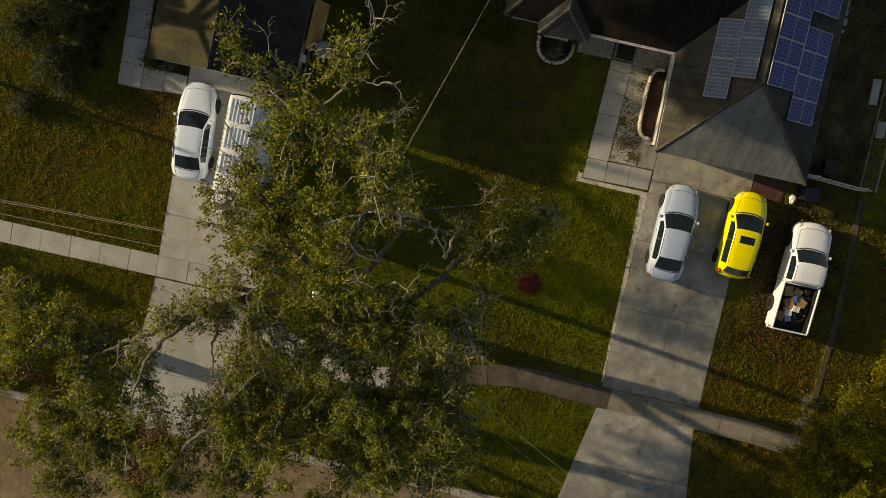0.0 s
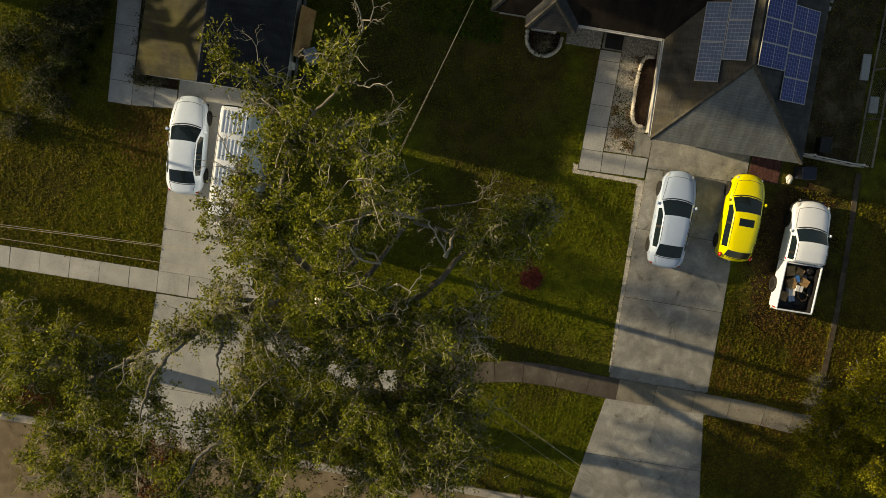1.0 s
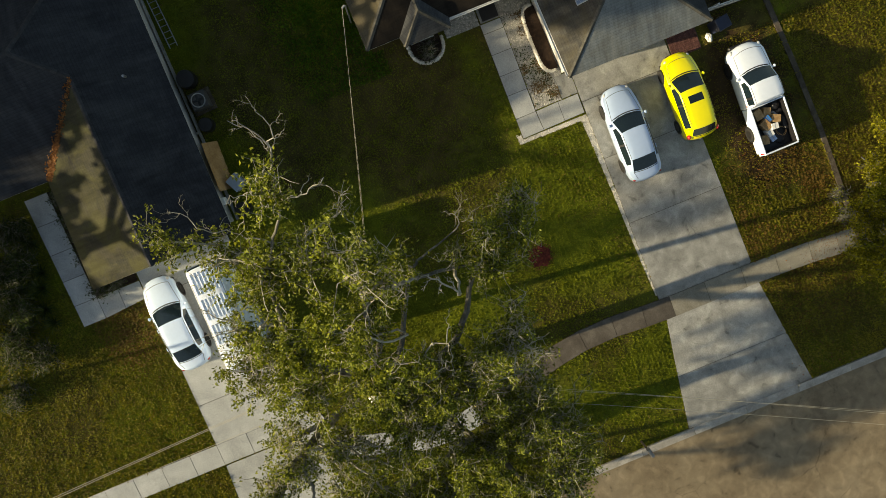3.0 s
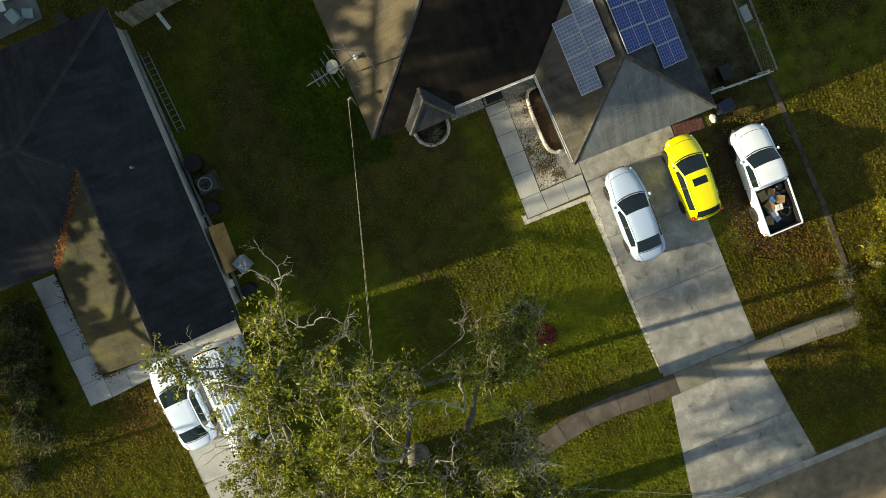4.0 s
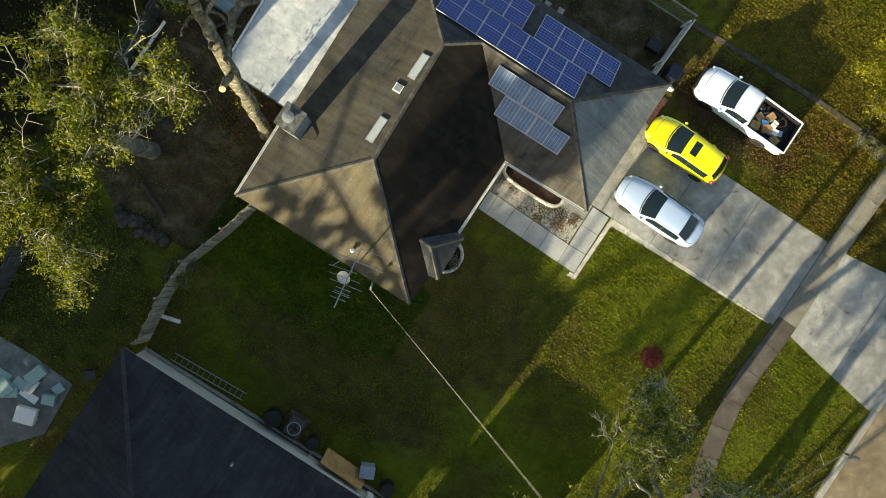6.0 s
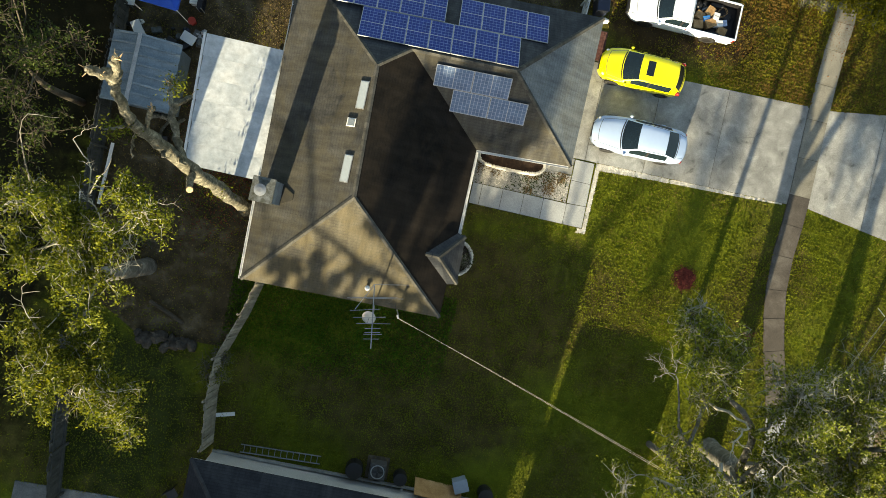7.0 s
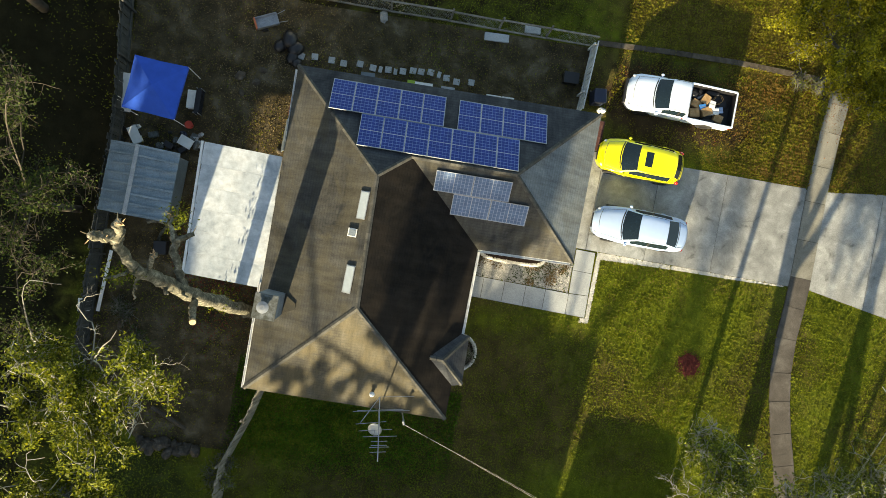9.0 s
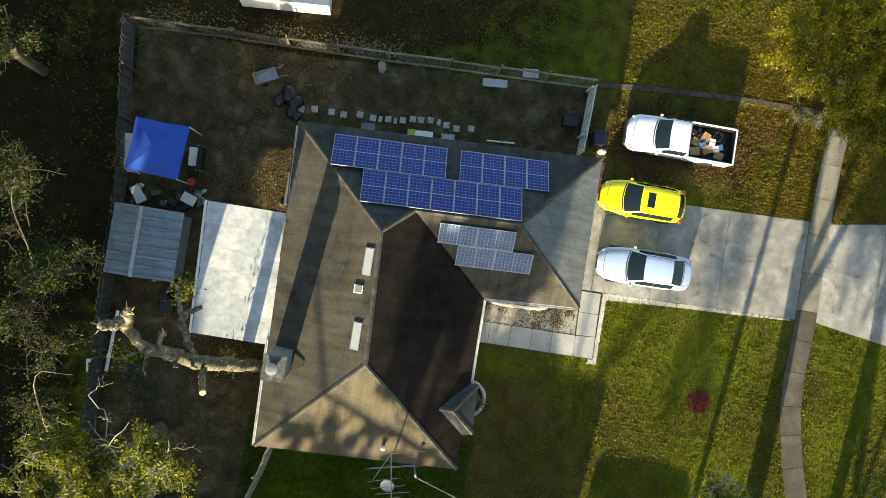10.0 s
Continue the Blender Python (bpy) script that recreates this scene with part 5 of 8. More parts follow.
    tube(arch, [(-1.48, s * 0.84, 0.40), (-1.48, s * 0.936, 0.40)], [0.43, 0.43], 20)
    part("wheel_arch", arch, BLACK, truck)
    wheel(truck, -1.48, s * 0.85, 0.37)
    part("tail_light", boxes((-2.570, min(s * 0.85, s * 0.935), 0.85, -2.500, max(s * 0.85, s * 0.935), 1.15)), REDLAMP, truck)


def in_bed(x, y, z, turn=0.0):
    return pose(2.43, 11.62, 0, 0, 0, 180.3) @ pose(x + 0.30, y, z, 0, 0, turn)


def carton(x, y, z, w, d, h, turn, mat, label, tilt=0.0):
    bm = bmesh.new()
    box(bm, -w / 2, -d / 2, 0, w / 2, d / 2, h, bevel=0.012)
    ob = single("box", bm, mat, label, "box", in_bed(x, y, z, turn) @ pose(0, 0, 0, tilt, 0, 0), "junk in the pickup bed")
    f = bmesh.new()
    box(f, -w / 2, -0.012, h + 0.001, w / 2, 0.012, h + 0.004)
    part("tape", f, PLANK if mat is CARD else STEEL, ob)
    return ob


for x, y, z, w, d, h, tn, mt, lb, tl in (
        (-0.95, 0.48, 0.685, 0.50, 0.42, 0.36, 12, CARD, "brown cardboard box in the pickup bed", 0), (-0.98, 0.0, 0.685, 0.45, 0.38, 0.30, -20, CARD, "brown cardboard box with an open lid", 0),
        (-1.55, 0.30, 0.685, 0.52, 0.42, 0.42, 30, CARD, "tall brown cardboard box in the pickup bed", 0), (-1.45, -0.28, 0.685, 0.48, 0.40, 0.36, 65, CARD, "tilted brown cardboard box", 6),
        (-1.95, 0.22, 0.685, 0.42, 0.30, 0.40, 10, WHITE, "white printed carton in the pickup bed", 0), (-1.75, -0.08, 0.685, 0.30, 0.36, 0.44, -5, WHITE, "small white carton between the boxes", 0),
        (-2.25, 0.50, 0.685, 0.46, 0.40, 0.24, -14, CARD, "low brown cardboard box by the tailgate", 0),
        (-2.30, 0.05, 0.685, 0.36, 0.30, 0.12, 18, P_SILVER, "flat pale printed carton by the tailgate", 0),
        (-1.30, 0.12, 0.99, 0.34, 0.26, 0.10, 20, BLUEJUNK, "blue plastic tray on the boxes", 0)):
    carton(x, y, z, w, d, h, tn, mt, lb, tl)
for i, (x, y, sx, sy, sz, mt, lb) in enumerate(((-0.85, -0.50, 0.24, 0.2, 0.16, BLACK, "black tool bag in the pickup bed"), (-1.15, -0.62, 0.20, 0.16, 0.12, BLACK, "black bundle of straps"), (-1.2, -0.45, 0.22, 0.10, 0.08, ALU, "shiny metal spray can in the bed"), (-2.45, -0.3, 0.25, 0.3, 0.06, BLACK, "folded black sheet in the bed"))):
    bm = bmesh.new()
    lump(bm, (0, 0, sz), sx, sy, sz, i + 3, 0.15, 10, 6)
    single("bag" if mt is BLACK else "can", bm, mt, lb, "bag" if mt is BLACK else "can", in_bed(x, y, 0.66), "junk in the pickup bed")
hose = bmesh.new()
hp = [(0.26 * math.cos(a) * (1 + 0.2 * math.sin(3 * a)), 0.24 * math.sin(a * 1.05), 0.05 + 0.01 * a) for a in np.arange(0, 12.5, 0.4)]
tube(hose, hp, 0.016, 6)
single("hose", hose, CARD, "coiled tan hose in the pickup bed", "hose", in_bed(-2.1, -0.45, 0.68), "junk in the pickup bed")


# ---- front yard things ----
def stones_along(parent, pts, step, size, mat, seed, height=0.22):
    """A row of rough edging stones."""
    rnd = random.Random(seed)
    line = smooth_line([(x, y, 0) for x, y in pts], 12)
    last = line[0]
    for p in line[1:]:
        if (p - last).length >= step:
            d = (p - last).normalized()
            bm = bmesh.new()
            lump(bm, ((p + last) / 2) + Vector((0, 0, height * 0.45)), size * rnd.uniform(0.9, 1.15), size * rnd.uniform(0.8, 1.0), height * 0.6, rnd.randint(0, 999), 0.10, 7, 4)
            part("stone", bm, mat, parent)
            last = p


planter = thing("planter", "long planter with a scalloped white stone edge by the garage", "planter")
part("soil", slab([(-6.0, 2.42), (-5.85, 2.18), (-4.5, 2.06), (-3.2, 2.14), (-2.80, 2.36), (-2.75, 2.88), (-6.0, 2.80)], 0.0, 0.16), MULCH, planter)
stones_along(planter, [(-6.08, 2.66), (-6.0, 2.30), (-5.6, 2.12), (-4.6, 2.08), (-3.5, 2.13), (-2.98, 2.24), (-2.74, 2.46), (-2.72, 2.80)], 0.085, 0.105, LIME, 5, 0.26)
planter2 = thing("planter", "round planter with a white stone edge under the bay", "planter")
cx, cy = -6.08, -2.78
part("soil", slab([(cx - 0.35, cy - 0.74)] + [(cx + 0.68 * math.cos(a), cy + 0.74 * math.sin(a)) for a in np.linspace(-1.4, 1.4, 12)] + [(cx - 0.35, cy + 0.74)], 0, 0.14), MULCH, planter2)
stones_along(planter2, [(cx - 0.3, cy - 0.86)] + [(cx + 0.80 * math.cos(a), cy + 0.84 * math.sin(a)) for a in np.linspace(-1.4, 1.4, 9)] + [(cx - 0.3, cy + 0.86)], 0.10, 0.105, LIME, 6, 0.24)
mulch_ring = single("mulch_ring", slab([(5.68 + 0.56 * math.cos(a) * (1 + 0.12 * math.sin(5 * a)), -1.30 + 0.55 * math.sin(a) * (1 + 0.10 * math.cos(7 * a))) for a in np.linspace(0, 2 * math.pi, 22)[:-1]], 0.0, 0.05), REDMULCH, "round patch of red mulch in the lawn", "mulch", kind="structure")
PAVED.append([(5.68 + 0.36 * math.cos(a), -1.30 + 0.36 * math.sin(a)) for a in np.linspace(0, 2 * math.pi, 13)[:-1]])

bin_ = thing("trash_bin", "dark wheeled trash bin by the garage corner", "trash bin", pose(-1.75, 10.95, 0, 0, 0, 8))
part("body", slab([(-0.28, -0.30), (0.28, -0.30), (0.28, 0.34), (-0.28, 0.34)], 0, 0.95), BLUEBIN, bin_)
part("lid", boxes((-0.31, -0.34, 0.95, 0.31, 0.37, 1.02), bevel=0.03), BLUEBIN, bin_)
for s in (-1, 1):
    part("wheel", tubes(([(s * 0.24, 0.34, 0.1), (s * 0.32, 0.34, 0.1)], 0.1), seg=12), BLACK, bin_)
bm = bmesh.new()
lump(bm, (0, 0, 0.14), 0.24, 0.16, 0.15, 9, 0.2, 10, 6)
single("bag", bm, WHITE, "white plastic bag beside the trash bin", "bag", pose(-1.35, 10.45, 0.0, 0, 0, 20))

mailbox = thing("mailbox", "pale grey mailbox on a leaning dark post at the kerb", "mailbox", pose(16.95, 0.15, 0, 0, 9, 14))
part("post", boxes((-0.05, -0.05, -0.1, 0.05, 0.05, 1.05)), BARK_DARK, mailbox)
bm = bmesh.new()
pr = [(-0.1, 0.0), (0.1, 0.0), (0.1, 0.14)] + [(0.1 * math.cos(a), 0.14 + 0.1 * math.sin(a)) for a in np.linspace(0.3, math.pi - 0.3, 6)] + [(-0.1, 0.14)]
a = [bm.verts.new((-0.26, y, 1.05 + z)) for y, z in pr]
b = [bm.verts.new((0.26, y, 1.05 + z)) for y, z in pr]
for i in range(len(pr)):
    bm.faces.new((a[i], b[i], b[(i + 1) % len(pr)], a[(i + 1) % len(pr)]))
bm.faces.new(a)
bm.faces.new(b[::-1])
bmesh.ops.recalc_face_normals(bm, faces=bm.faces)
part("box", bm, NB_GUTTER, mailbox)
part("flag", boxes((-0.05, 0.101, 1.15, 0.02, 0.11, 1.30)), REDJUNK, mailbox)
single("stake", tubes(([(0, 0, 0), (-0.25, -0.4, 1.0)], 0.02)), WHITE, "thin white stake leaning by the mailbox", "stake", pose(16.3, -0.55, 0))

# antenna with dish at the south eave
ant = thing("tv_antenna", "roof-edge television antenna with a white dish", "antenna")
part("mast", tubes(([(-9.55, -5.72, 2.6), (-9.55, -5.72, 5.75)], 0.03)), STEEL, ant)
part("boom", tubes(([(-9.76, -4.52, 5.68), (-9.33, -7.20, 5.60)], 0.022)), ALU, ant)
for y, west, east, turn in ((-4.52, 0.04, 1.40, 0.0), (-4.98, 1.06, 1.25, 0.10), (-5.20, 0.92, 0.95, -0.16), (-5.50, 0.92, 0.30, 0.12), (-5.80, 0.78, 0.55, 0.12), (-6.10, 0.64, 0.75, 0.06), (-6.34, 0.30, 0.35, 0.0), (-6.48, 0.30, 0.35, 0.08), (-6.60, 0.36, 0.42, -0.05), (-6.78, 0.34, 0.32, 0.0)):
    xc = lerp(y, -4.52, -9.76, -7.20, -9.33)
    part("element", tubes(([(xc - west, y - 0.20 * west - turn * west, 5.70), (xc + east, y + 0.20 * east - turn * east, 5.70)], 0.011), seg=5), ALU, ant)
part("brace", tubes(([(-9.76, -4.52, 5.68), (-10.34, -5.72, 5.62)], 0.016), ([(-9.55, -5.72, 4.6), (-9.66, -5.10, 5.66)], 0.014), seg=5), ALU, ant)
part("cable_loop", tubes(([(-8.95, -5.45, 3.05), (-8.75, -5.10, 3.25), (-8.62, -5.40, 3.05), (-8.55, -5.70, 2.95)], 0.012), seg=5), BLACK, ant)
bm = bmesh.new()
rings = []
for i in range(6):
    r = 0.30 * i / 5
    rings.append([bm.verts.new((r * math.cos(a), r * math.sin(a), 0.35 * r * r / 0.3)) for a in (2 * math.pi * k / 20 for k in range(20))] if i else [bm.verts.new((0, 0, 0))])
for k in range(20):
    bm.faces.new((rings[0][0], rings[1][k], rings[1][(k + 1) % 20]))
    for a, b in zip(rings[1:], rings[2:]):
        bm.faces.new((a[k], b[k], b[(k + 1) % 20], a[(k + 1) % 20]))
bmesh.ops.solidify(bm, geom=bm.faces[:], thickness=0.012)
for v in bm.verts:
    v.co = pose(-9.68, -5.92, 5.30, 22, -8, 0) @ v.co
part("dish", bm, WHITE, ant, "white satellite dish", True)
part("dish_arm", tubes(([(-9.55, -5.75, 5.1), (-9.66, -5.88, 5.28)], 0.025), ([(-9.68, -6.0, 5.3), (-9.70, -6.15, 5.6)], 0.012)), STEEL, ant)
riser = thing("service_mast", "electric service mast at the house eave", "mast")
part("pipe", tubes(([(-8.45, -5.75, 0.0), (-8.45, -5.75, 3.7)], 0.035)), STEEL, riser)
part("weatherhead", tubes(([(-8.45, -5.75, 3.7), (-8.45, -5.80, 3.85), (-8.40, -5.92, 3.82)], 0.05)), STEEL, riser)

# utility pole and wires
pole = thing("utility_pole", "weathered wooden utility pole with a grey transformer", "utility pole")
part("post", tubes(([(5.79, -10.0, -0.2), (5.79, -10.0, 11.9)], [0.17, 0.12]), seg=12), FENCE, pole)
part("crossarm", boxes((4.9, -10.08, 9.05, 6.7, -9.95, 9.17)), FENCE, pole)
part("transformer", tubes(([(5.95, -10.3, 9.3), (5.95, -10.3, 9.35), (5.95, -10.3, 10.25), (5.95, -10.3, 10.33)], [0.18, 0.23, 0.23, 0.14]), seg=16), STEEL, pole, "grey transformer can")
part("lamp_bracket", tubes(([(5.79, -10.0, 11.75), (5.55, -9.95, 11.93), (5.40, -9.93, 11.95)], 0.03)), STEEL, pole)
part("lamp_head", tubes(([(5.40, -9.93, 11.95), (5.52, -9.95, 11.96), (5.78, -10.0, 11.99), (5.96, -10.03, 11.97), (6.02, -10.04, 11.94)], [0.04, 0.11, 0.19, 0.17, 0.05]), seg=12), WHITE, pole, "white street lamp head", True)
for x in (5.1, 5.9, 6.1, 6.6):
    part("insulator", tubes(([(x, -10.0, 9.17), (x, -10.0, 9.33)], [0.045, 0.03])), WHITE, pole)


def wire(name, label, a, b, sag, r=0.005, n=16):
    a, b = Vector(a), Vector(b)
    pts = [a.lerp(b, i / n) - Vector((0, 0, sag * 4 * (i / n) * (1 - i / n))) for i in range(n + 1)]
    return single(name, tubes((pts, r), seg=5), CABLE, label, "cable", group="overhead wires")


wire("service_cable", "pale service drop cable from pole to house", (5.79, -10.0, 9.6), (-8.42, -5.9, 3.82), 0.55, 0.0048, 24)
wire("service_cable", "pale service drop cable from pole to house", (5.82, -9.95, 9.3), (-8.42, -5.92, 3.80), 0.66, 0.004, 24)
for x0, x1 in ((5.08, 6.90), (5.12, 7.06), (5.90, 6.80)):
    wire("power_line", "pale overhead power line along the street", (x0, -10.0, 9.3), (x1, -55.0, 9.3), 0.75, 0.008)
wire("power_line", "overhead power line leading across the street", (6.1, -10.0, 9.3), (22.5, 22.0, 9.3), 0.9)
wire("power_line", "overhead power line leading across the street", (6.6, -10.0, 9.3), (23.0, 21.6, 9.3), 0.9)
wire("power_line", "overhead power line leading across the street", (5.9, -10.0, 9.4), (22.7, 21.8, 9.2), 0.9)

# ---- beside the neighbour's house ----
ac = thing("air_conditioner", "grey outdoor air-conditioning unit on a pad", "air conditioner", pose(-7.62, -13.85, 0, 0, 0, 2))
part("pad", boxes((-0.55, -0.55, 0, 0.55, 0.55, 0.09)), STRIP, ac)
part("case", boxes((-0.40, -0.40, 0.09, 0.40, 0.40, 0.78), bevel=0.03), rough_mat("grey_case", (0.05, 0.05, 0.05), (0.075, 0.075, 0.073), (0.11, 0.11, 0.105), 3, 20, 0.6), ac)
part("fan_ring", tubes(([(0.32 * math.cos(a), 0.32 * math.sin(a), 0.80) for a in np.linspace(0, 2 * math.pi, 25)], 0.028), seg=6), STEEL, ac)
fb = bmesh.new()
for k in range(4):
    box(fb, 0.03, -0.06, 0.0, 0.26, 0.06, 0.012, Matrix.Translation((0, 0, 0.785)) @ Matrix.Rotation(k * math.pi / 2, 4, "Z") @ Matrix.Rotation(0.3, 4, "X"))
part("fan", fb, BLACK, ac)
ladder = thing("ladder", "aluminium extension ladder lying along the wall", "ladder", pose(-14.4, -14.40, 0.02, 0, 0, 2.2))
for y in (0.0, 0.38):
    part("rail", boxes((0, y, 0, 3.95, y + 0.035, 0.09)), ALU, ladder)
for k in range(13):
    part("rung", tubes(([(0.18 + 0.3 * k, 0.03, 0.045), (0.18 + 0.3 * k, 0.385, 0.045)], 0.017), seg=6), ALU, ladder)
bm = bmesh.new()
box(bm, 0, 0, 0, 2.4, 0.02, 1.22)
single("plywood_sheet", bm, PLANK, "orange-brown plywood sheet leaning on the wall", "plywood", pose(-5.65, -13.98, 0, 24, 0, -2.5))
tote = thing("storage_bin", "pale blue-grey plastic storage bin by the wall", "bin", pose(-3.42, -13.80, 0, 0, 0, 25))
part("body", slab([(-0.34, -0.28), (0.34, -0.28), (0.34, 0.28), (-0.34, 0.28)], 0, 0.72), plain("blue_grey_plastic", (0.24, 0.29, 0.36), 0.5), tote)
part("lid", boxes((-0.37, -0.31, 0.72, 0.37, 0.31, 0.77), bevel=0.015), plain("blue_grey_lid", (0.28, 0.33, 0.41), 0.5), tote)
single("electric_box", boxes((-2.95, -14.62, 0.9, -2.60, -14.45, 1.5), bevel=0.02), GUTTER, "pale metal meter box on the neighbour's wall", "meter box")
single("plank", boxes((0, 0, 0, 0.98, 0.19, 0.04)), WHITE, "white board lying on the grass", "board", pose(-15.95, -12.95, 0.03, 0, 0, 15))
# dark bushes along the wall, modelled as barrels
for x, r, lb in ((-8.75, 0.42, "black barrel standing in for a dark bush by the wall"), (-6.45, 0.33, "dark barrel standing in for a bush by the wall"), (-2.1, 0.36, "lidded barrel standing in for a dark bush at the house corner")):
    ob = thing("barrel", lb, "barrel", pose(x, -14.0, 0))
    part("body", tubes(([(0, 0, 0), (0, 0, 0.12), (0, 0, 0.45), (0, 0, 0.8)], [r * 0.9, r, r * 1.04, r * 0.95]), seg=18), BLACK, ob)
    part("lid", tubes(([(0, 0, 0.8), (0, 0, 0.85)], [r * 1.02, r * 0.98]), seg=18), BLACK, ob)
deck = single("pool_deck", slab([(-24.5, -17.8), (-19.9, -17.7), (-17.6, -17.9), (-17.4, -20.6), (-19, -22.5), (-24.5, -22.5)], -0.02, 0.06), BLUEPATIO, "grey concrete back deck strewn with broken furniture", "deck", kind="structure")
PAVED.append([(-24.5, -17.8), (-17.5, -17.8), (-17.4, -20.6), (-19, -22.5), (-24.5, -22.5)])
rj = random.Random(12)
for k in range(12):
    x, y = rj.uniform(-20.8, -18.0), rj.uniform(-20.4, -18.3)
    bm = bmesh.new()
    w, d = rj.uniform(0.2, 0.5), rj.uniform(0.12, 0.45)
    box(bm, -w, -d, 0, w, d, rj.uniform(0.04, 0.5), bevel=0.02)
    single("patio_debris", bm, rj.choice([TEAL, WHITE, TEAL, STEEL]), "pale broken panel lying on the back deck", "debris", pose(x, y, 0.06, 0, 0, rj.uniform(0, 180)), "debris on the deck")
chair = thing("garden_chair", "dark metal garden chair at the deck edge", "chair", pose(-17.1, -16.9, 0, 0, 0, 40))
part("seat", boxes((-0.25, -0.25, 0.42, 0.25, 0.25, 0.45)), BLACK, chair)
part("backrest", boxes((-0.25, 0.22, 0.45, 0.25, 0.26, 0.9)), BLACK, chair)
for sx in (-0.23, 0.23):
    for sy in (-0.23, 0.23):
        part("leg", tubes(([(sx, sy, 0), (sx, sy, 0.43)], 0.02), seg=6), BLACK, chair)


# ---- fences ----
board_bm = boxes((0.0, -0.012, 0.04, 0.135, 0.012, 1.80))
board_first = link_mesh("board", board_bm, FENCE)
BOARD = {FENCE: board_first.data}
bpy.data.objects.remove(board_first)
for wood in (FENCE_DARK, FENCE_DIM, FENCE_PALE, FENCE_TAN):
    BOARD[wood] = BOARD[FENCE].copy()
    BOARD[wood].materials[0] = wood


def wood_fence(label, pts, height=1.8, wood=FENCE, lean=0.0):
    fence = thing("fence", label, "fence", kind="structure")
    rnd = random.Random(len(pts) * 7 + int(abs(pts[0][0])))
    for a, b in zip(pts, pts[1:]):
        a, b = Vector((*a, 0)), Vector((*b, 0))
        d = b - a
        ang = math.atan2(d.y, d.x)
        n = int(d.length / 0.145)
        for i in range(n):
            ob = new("board", BOARD[wood])
            ob.matrix_world = Matrix.Translation(a + d * (i / n)) @ Matrix.Rotation(ang, 4, "Z") @ Matrix.Rotation(lean + rnd.uniform(-0.03, 0.03), 4, "X") @ Matrix.Diagonal((1, 1, height / 1.8 * rnd.uniform(0.97, 1.02), 1))
            ob.parent = fence
        rot = Matrix.Translation(a) @ Matrix.Rotation(ang, 4, "Z") @ Matrix.Rotation(lean, 4, "X")
        for z in (0.35, 1.45):
            bm = bmesh.new()
            box(bm, 0, -0.06, z, d.length, -0.014, z + 0.09, rot)
            part("rail", bm, wood, fence)
        for i in range(int(d.length / 2.4) + 1):
            bm = bmesh.new()
            x = min(i * 2.4, d.length - 0.1)
            box(bm, x, -0.155, 0, x + 0.09, -0.065, height + 0.06, rot)
            part("post", bm, wood, fence)
    return fence


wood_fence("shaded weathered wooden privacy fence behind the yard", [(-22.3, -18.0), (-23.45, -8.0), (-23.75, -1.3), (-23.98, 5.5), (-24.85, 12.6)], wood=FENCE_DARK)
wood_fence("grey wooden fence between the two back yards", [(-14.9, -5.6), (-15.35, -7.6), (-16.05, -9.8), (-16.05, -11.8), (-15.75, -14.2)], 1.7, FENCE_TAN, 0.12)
wood_fence("pale wooden fence panel closing the side yard, sunlight in its tone", [(-2.45, 13.40), (-2.58, 10.02)], 1.15, FENCE_PALE)
chain = thing("wire_fence", "wire mesh fence in a weathered grey timber frame", "fence", kind="structure")
cl = [(-24.7, 12.45), (-22.3, 12.62), (-19.9, 12.76), (-17.5, 12.84), (-15.1, 12.92), (-12.6, 13.02), (-9.65, 13.20), (-7.2, 13.30), (-4.8, 13.42), (-2.45, 13.54)]
rnd = random.Random(8)
for a, b in zip(cl, cl[1:]):
    A, B = Vector((*a, 0)), Vector((*b, 0))
    d = B - A
    turn = Matrix.Translation(A) @ Matrix.Rotation(math.atan2(d.y, d.x), 4, "Z") @ Matrix.Rotation(rnd.uniform(-0.07, 0.02), 4, "X")
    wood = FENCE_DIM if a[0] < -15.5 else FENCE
    for nm, z in (("top_rail", 1.40), ("bottom_rail", 0.12)):
        bm = bmesh.new()
        box(bm, 0.0, -0.045, z, d.length, 0.045, z + 0.05, turn @ Matrix.Rotation(rnd.uniform(-0.012, 0.012), 4, "Y"), 0.006)
        part(nm, bm, wood, chain)
    bm = bmesh.new()
    box(bm, -0.045, 0.05, -0.1, 0.045, 0.14, 1.52, turn, 0.008)
    part("post", bm, wood, chain)
    bm = bmesh.new()
    n = int(d.length / 0.16)
    for k in range(n):
        p, q = k / n * d.length, min(n, k + 7) / n * d.length
        up = 1.22 * (min(n, k + 7) - k) / 7
        tube(bm, [turn @ Vector((p, 0, 0.17)), turn @ Vector((q, 0, 0.17 + up))], 0.003, 3, False)
        tube(bm, [turn @ Vector((p, 0, 1.39)), turn @ Vector((q, 0, 1.39 - up))], 0.003, 3, False)
    part("wire_mesh", bm, STEEL, chain)

# ---- back yard things ----
tent = thing("canopy_tent", "blue pop-up canopy tent in the back yard", "canopy")
cs = [(-23.30, 7.92), (-20.92, 7.88), (-21.10, 5.42), (-23.42, 5.52)]
pk = Vector((-22.2, 6.68, 2.72))
for i in range(4):
    a, b = cs[i], cs[(i + 1) % 4]
    bm = bmesh.new()
    m_ = Vector(((a[0] + b[0]) / 2, (a[1] + b[1]) / 2, 2.22))
    A, B = Vector((*a, 2.28)), Vector((*b, 2.28))
    va, vb, vp, vm = bm.verts.new(A), bm.verts.new(B), bm.verts.new(pk), bm.verts.new((m_ * 0.985 + pk * 0.015))
    mid = bm.verts.new((A.lerp(B, 0.5) * 0.5 + pk * 0.5) - Vector((0, 0, 0.015)))
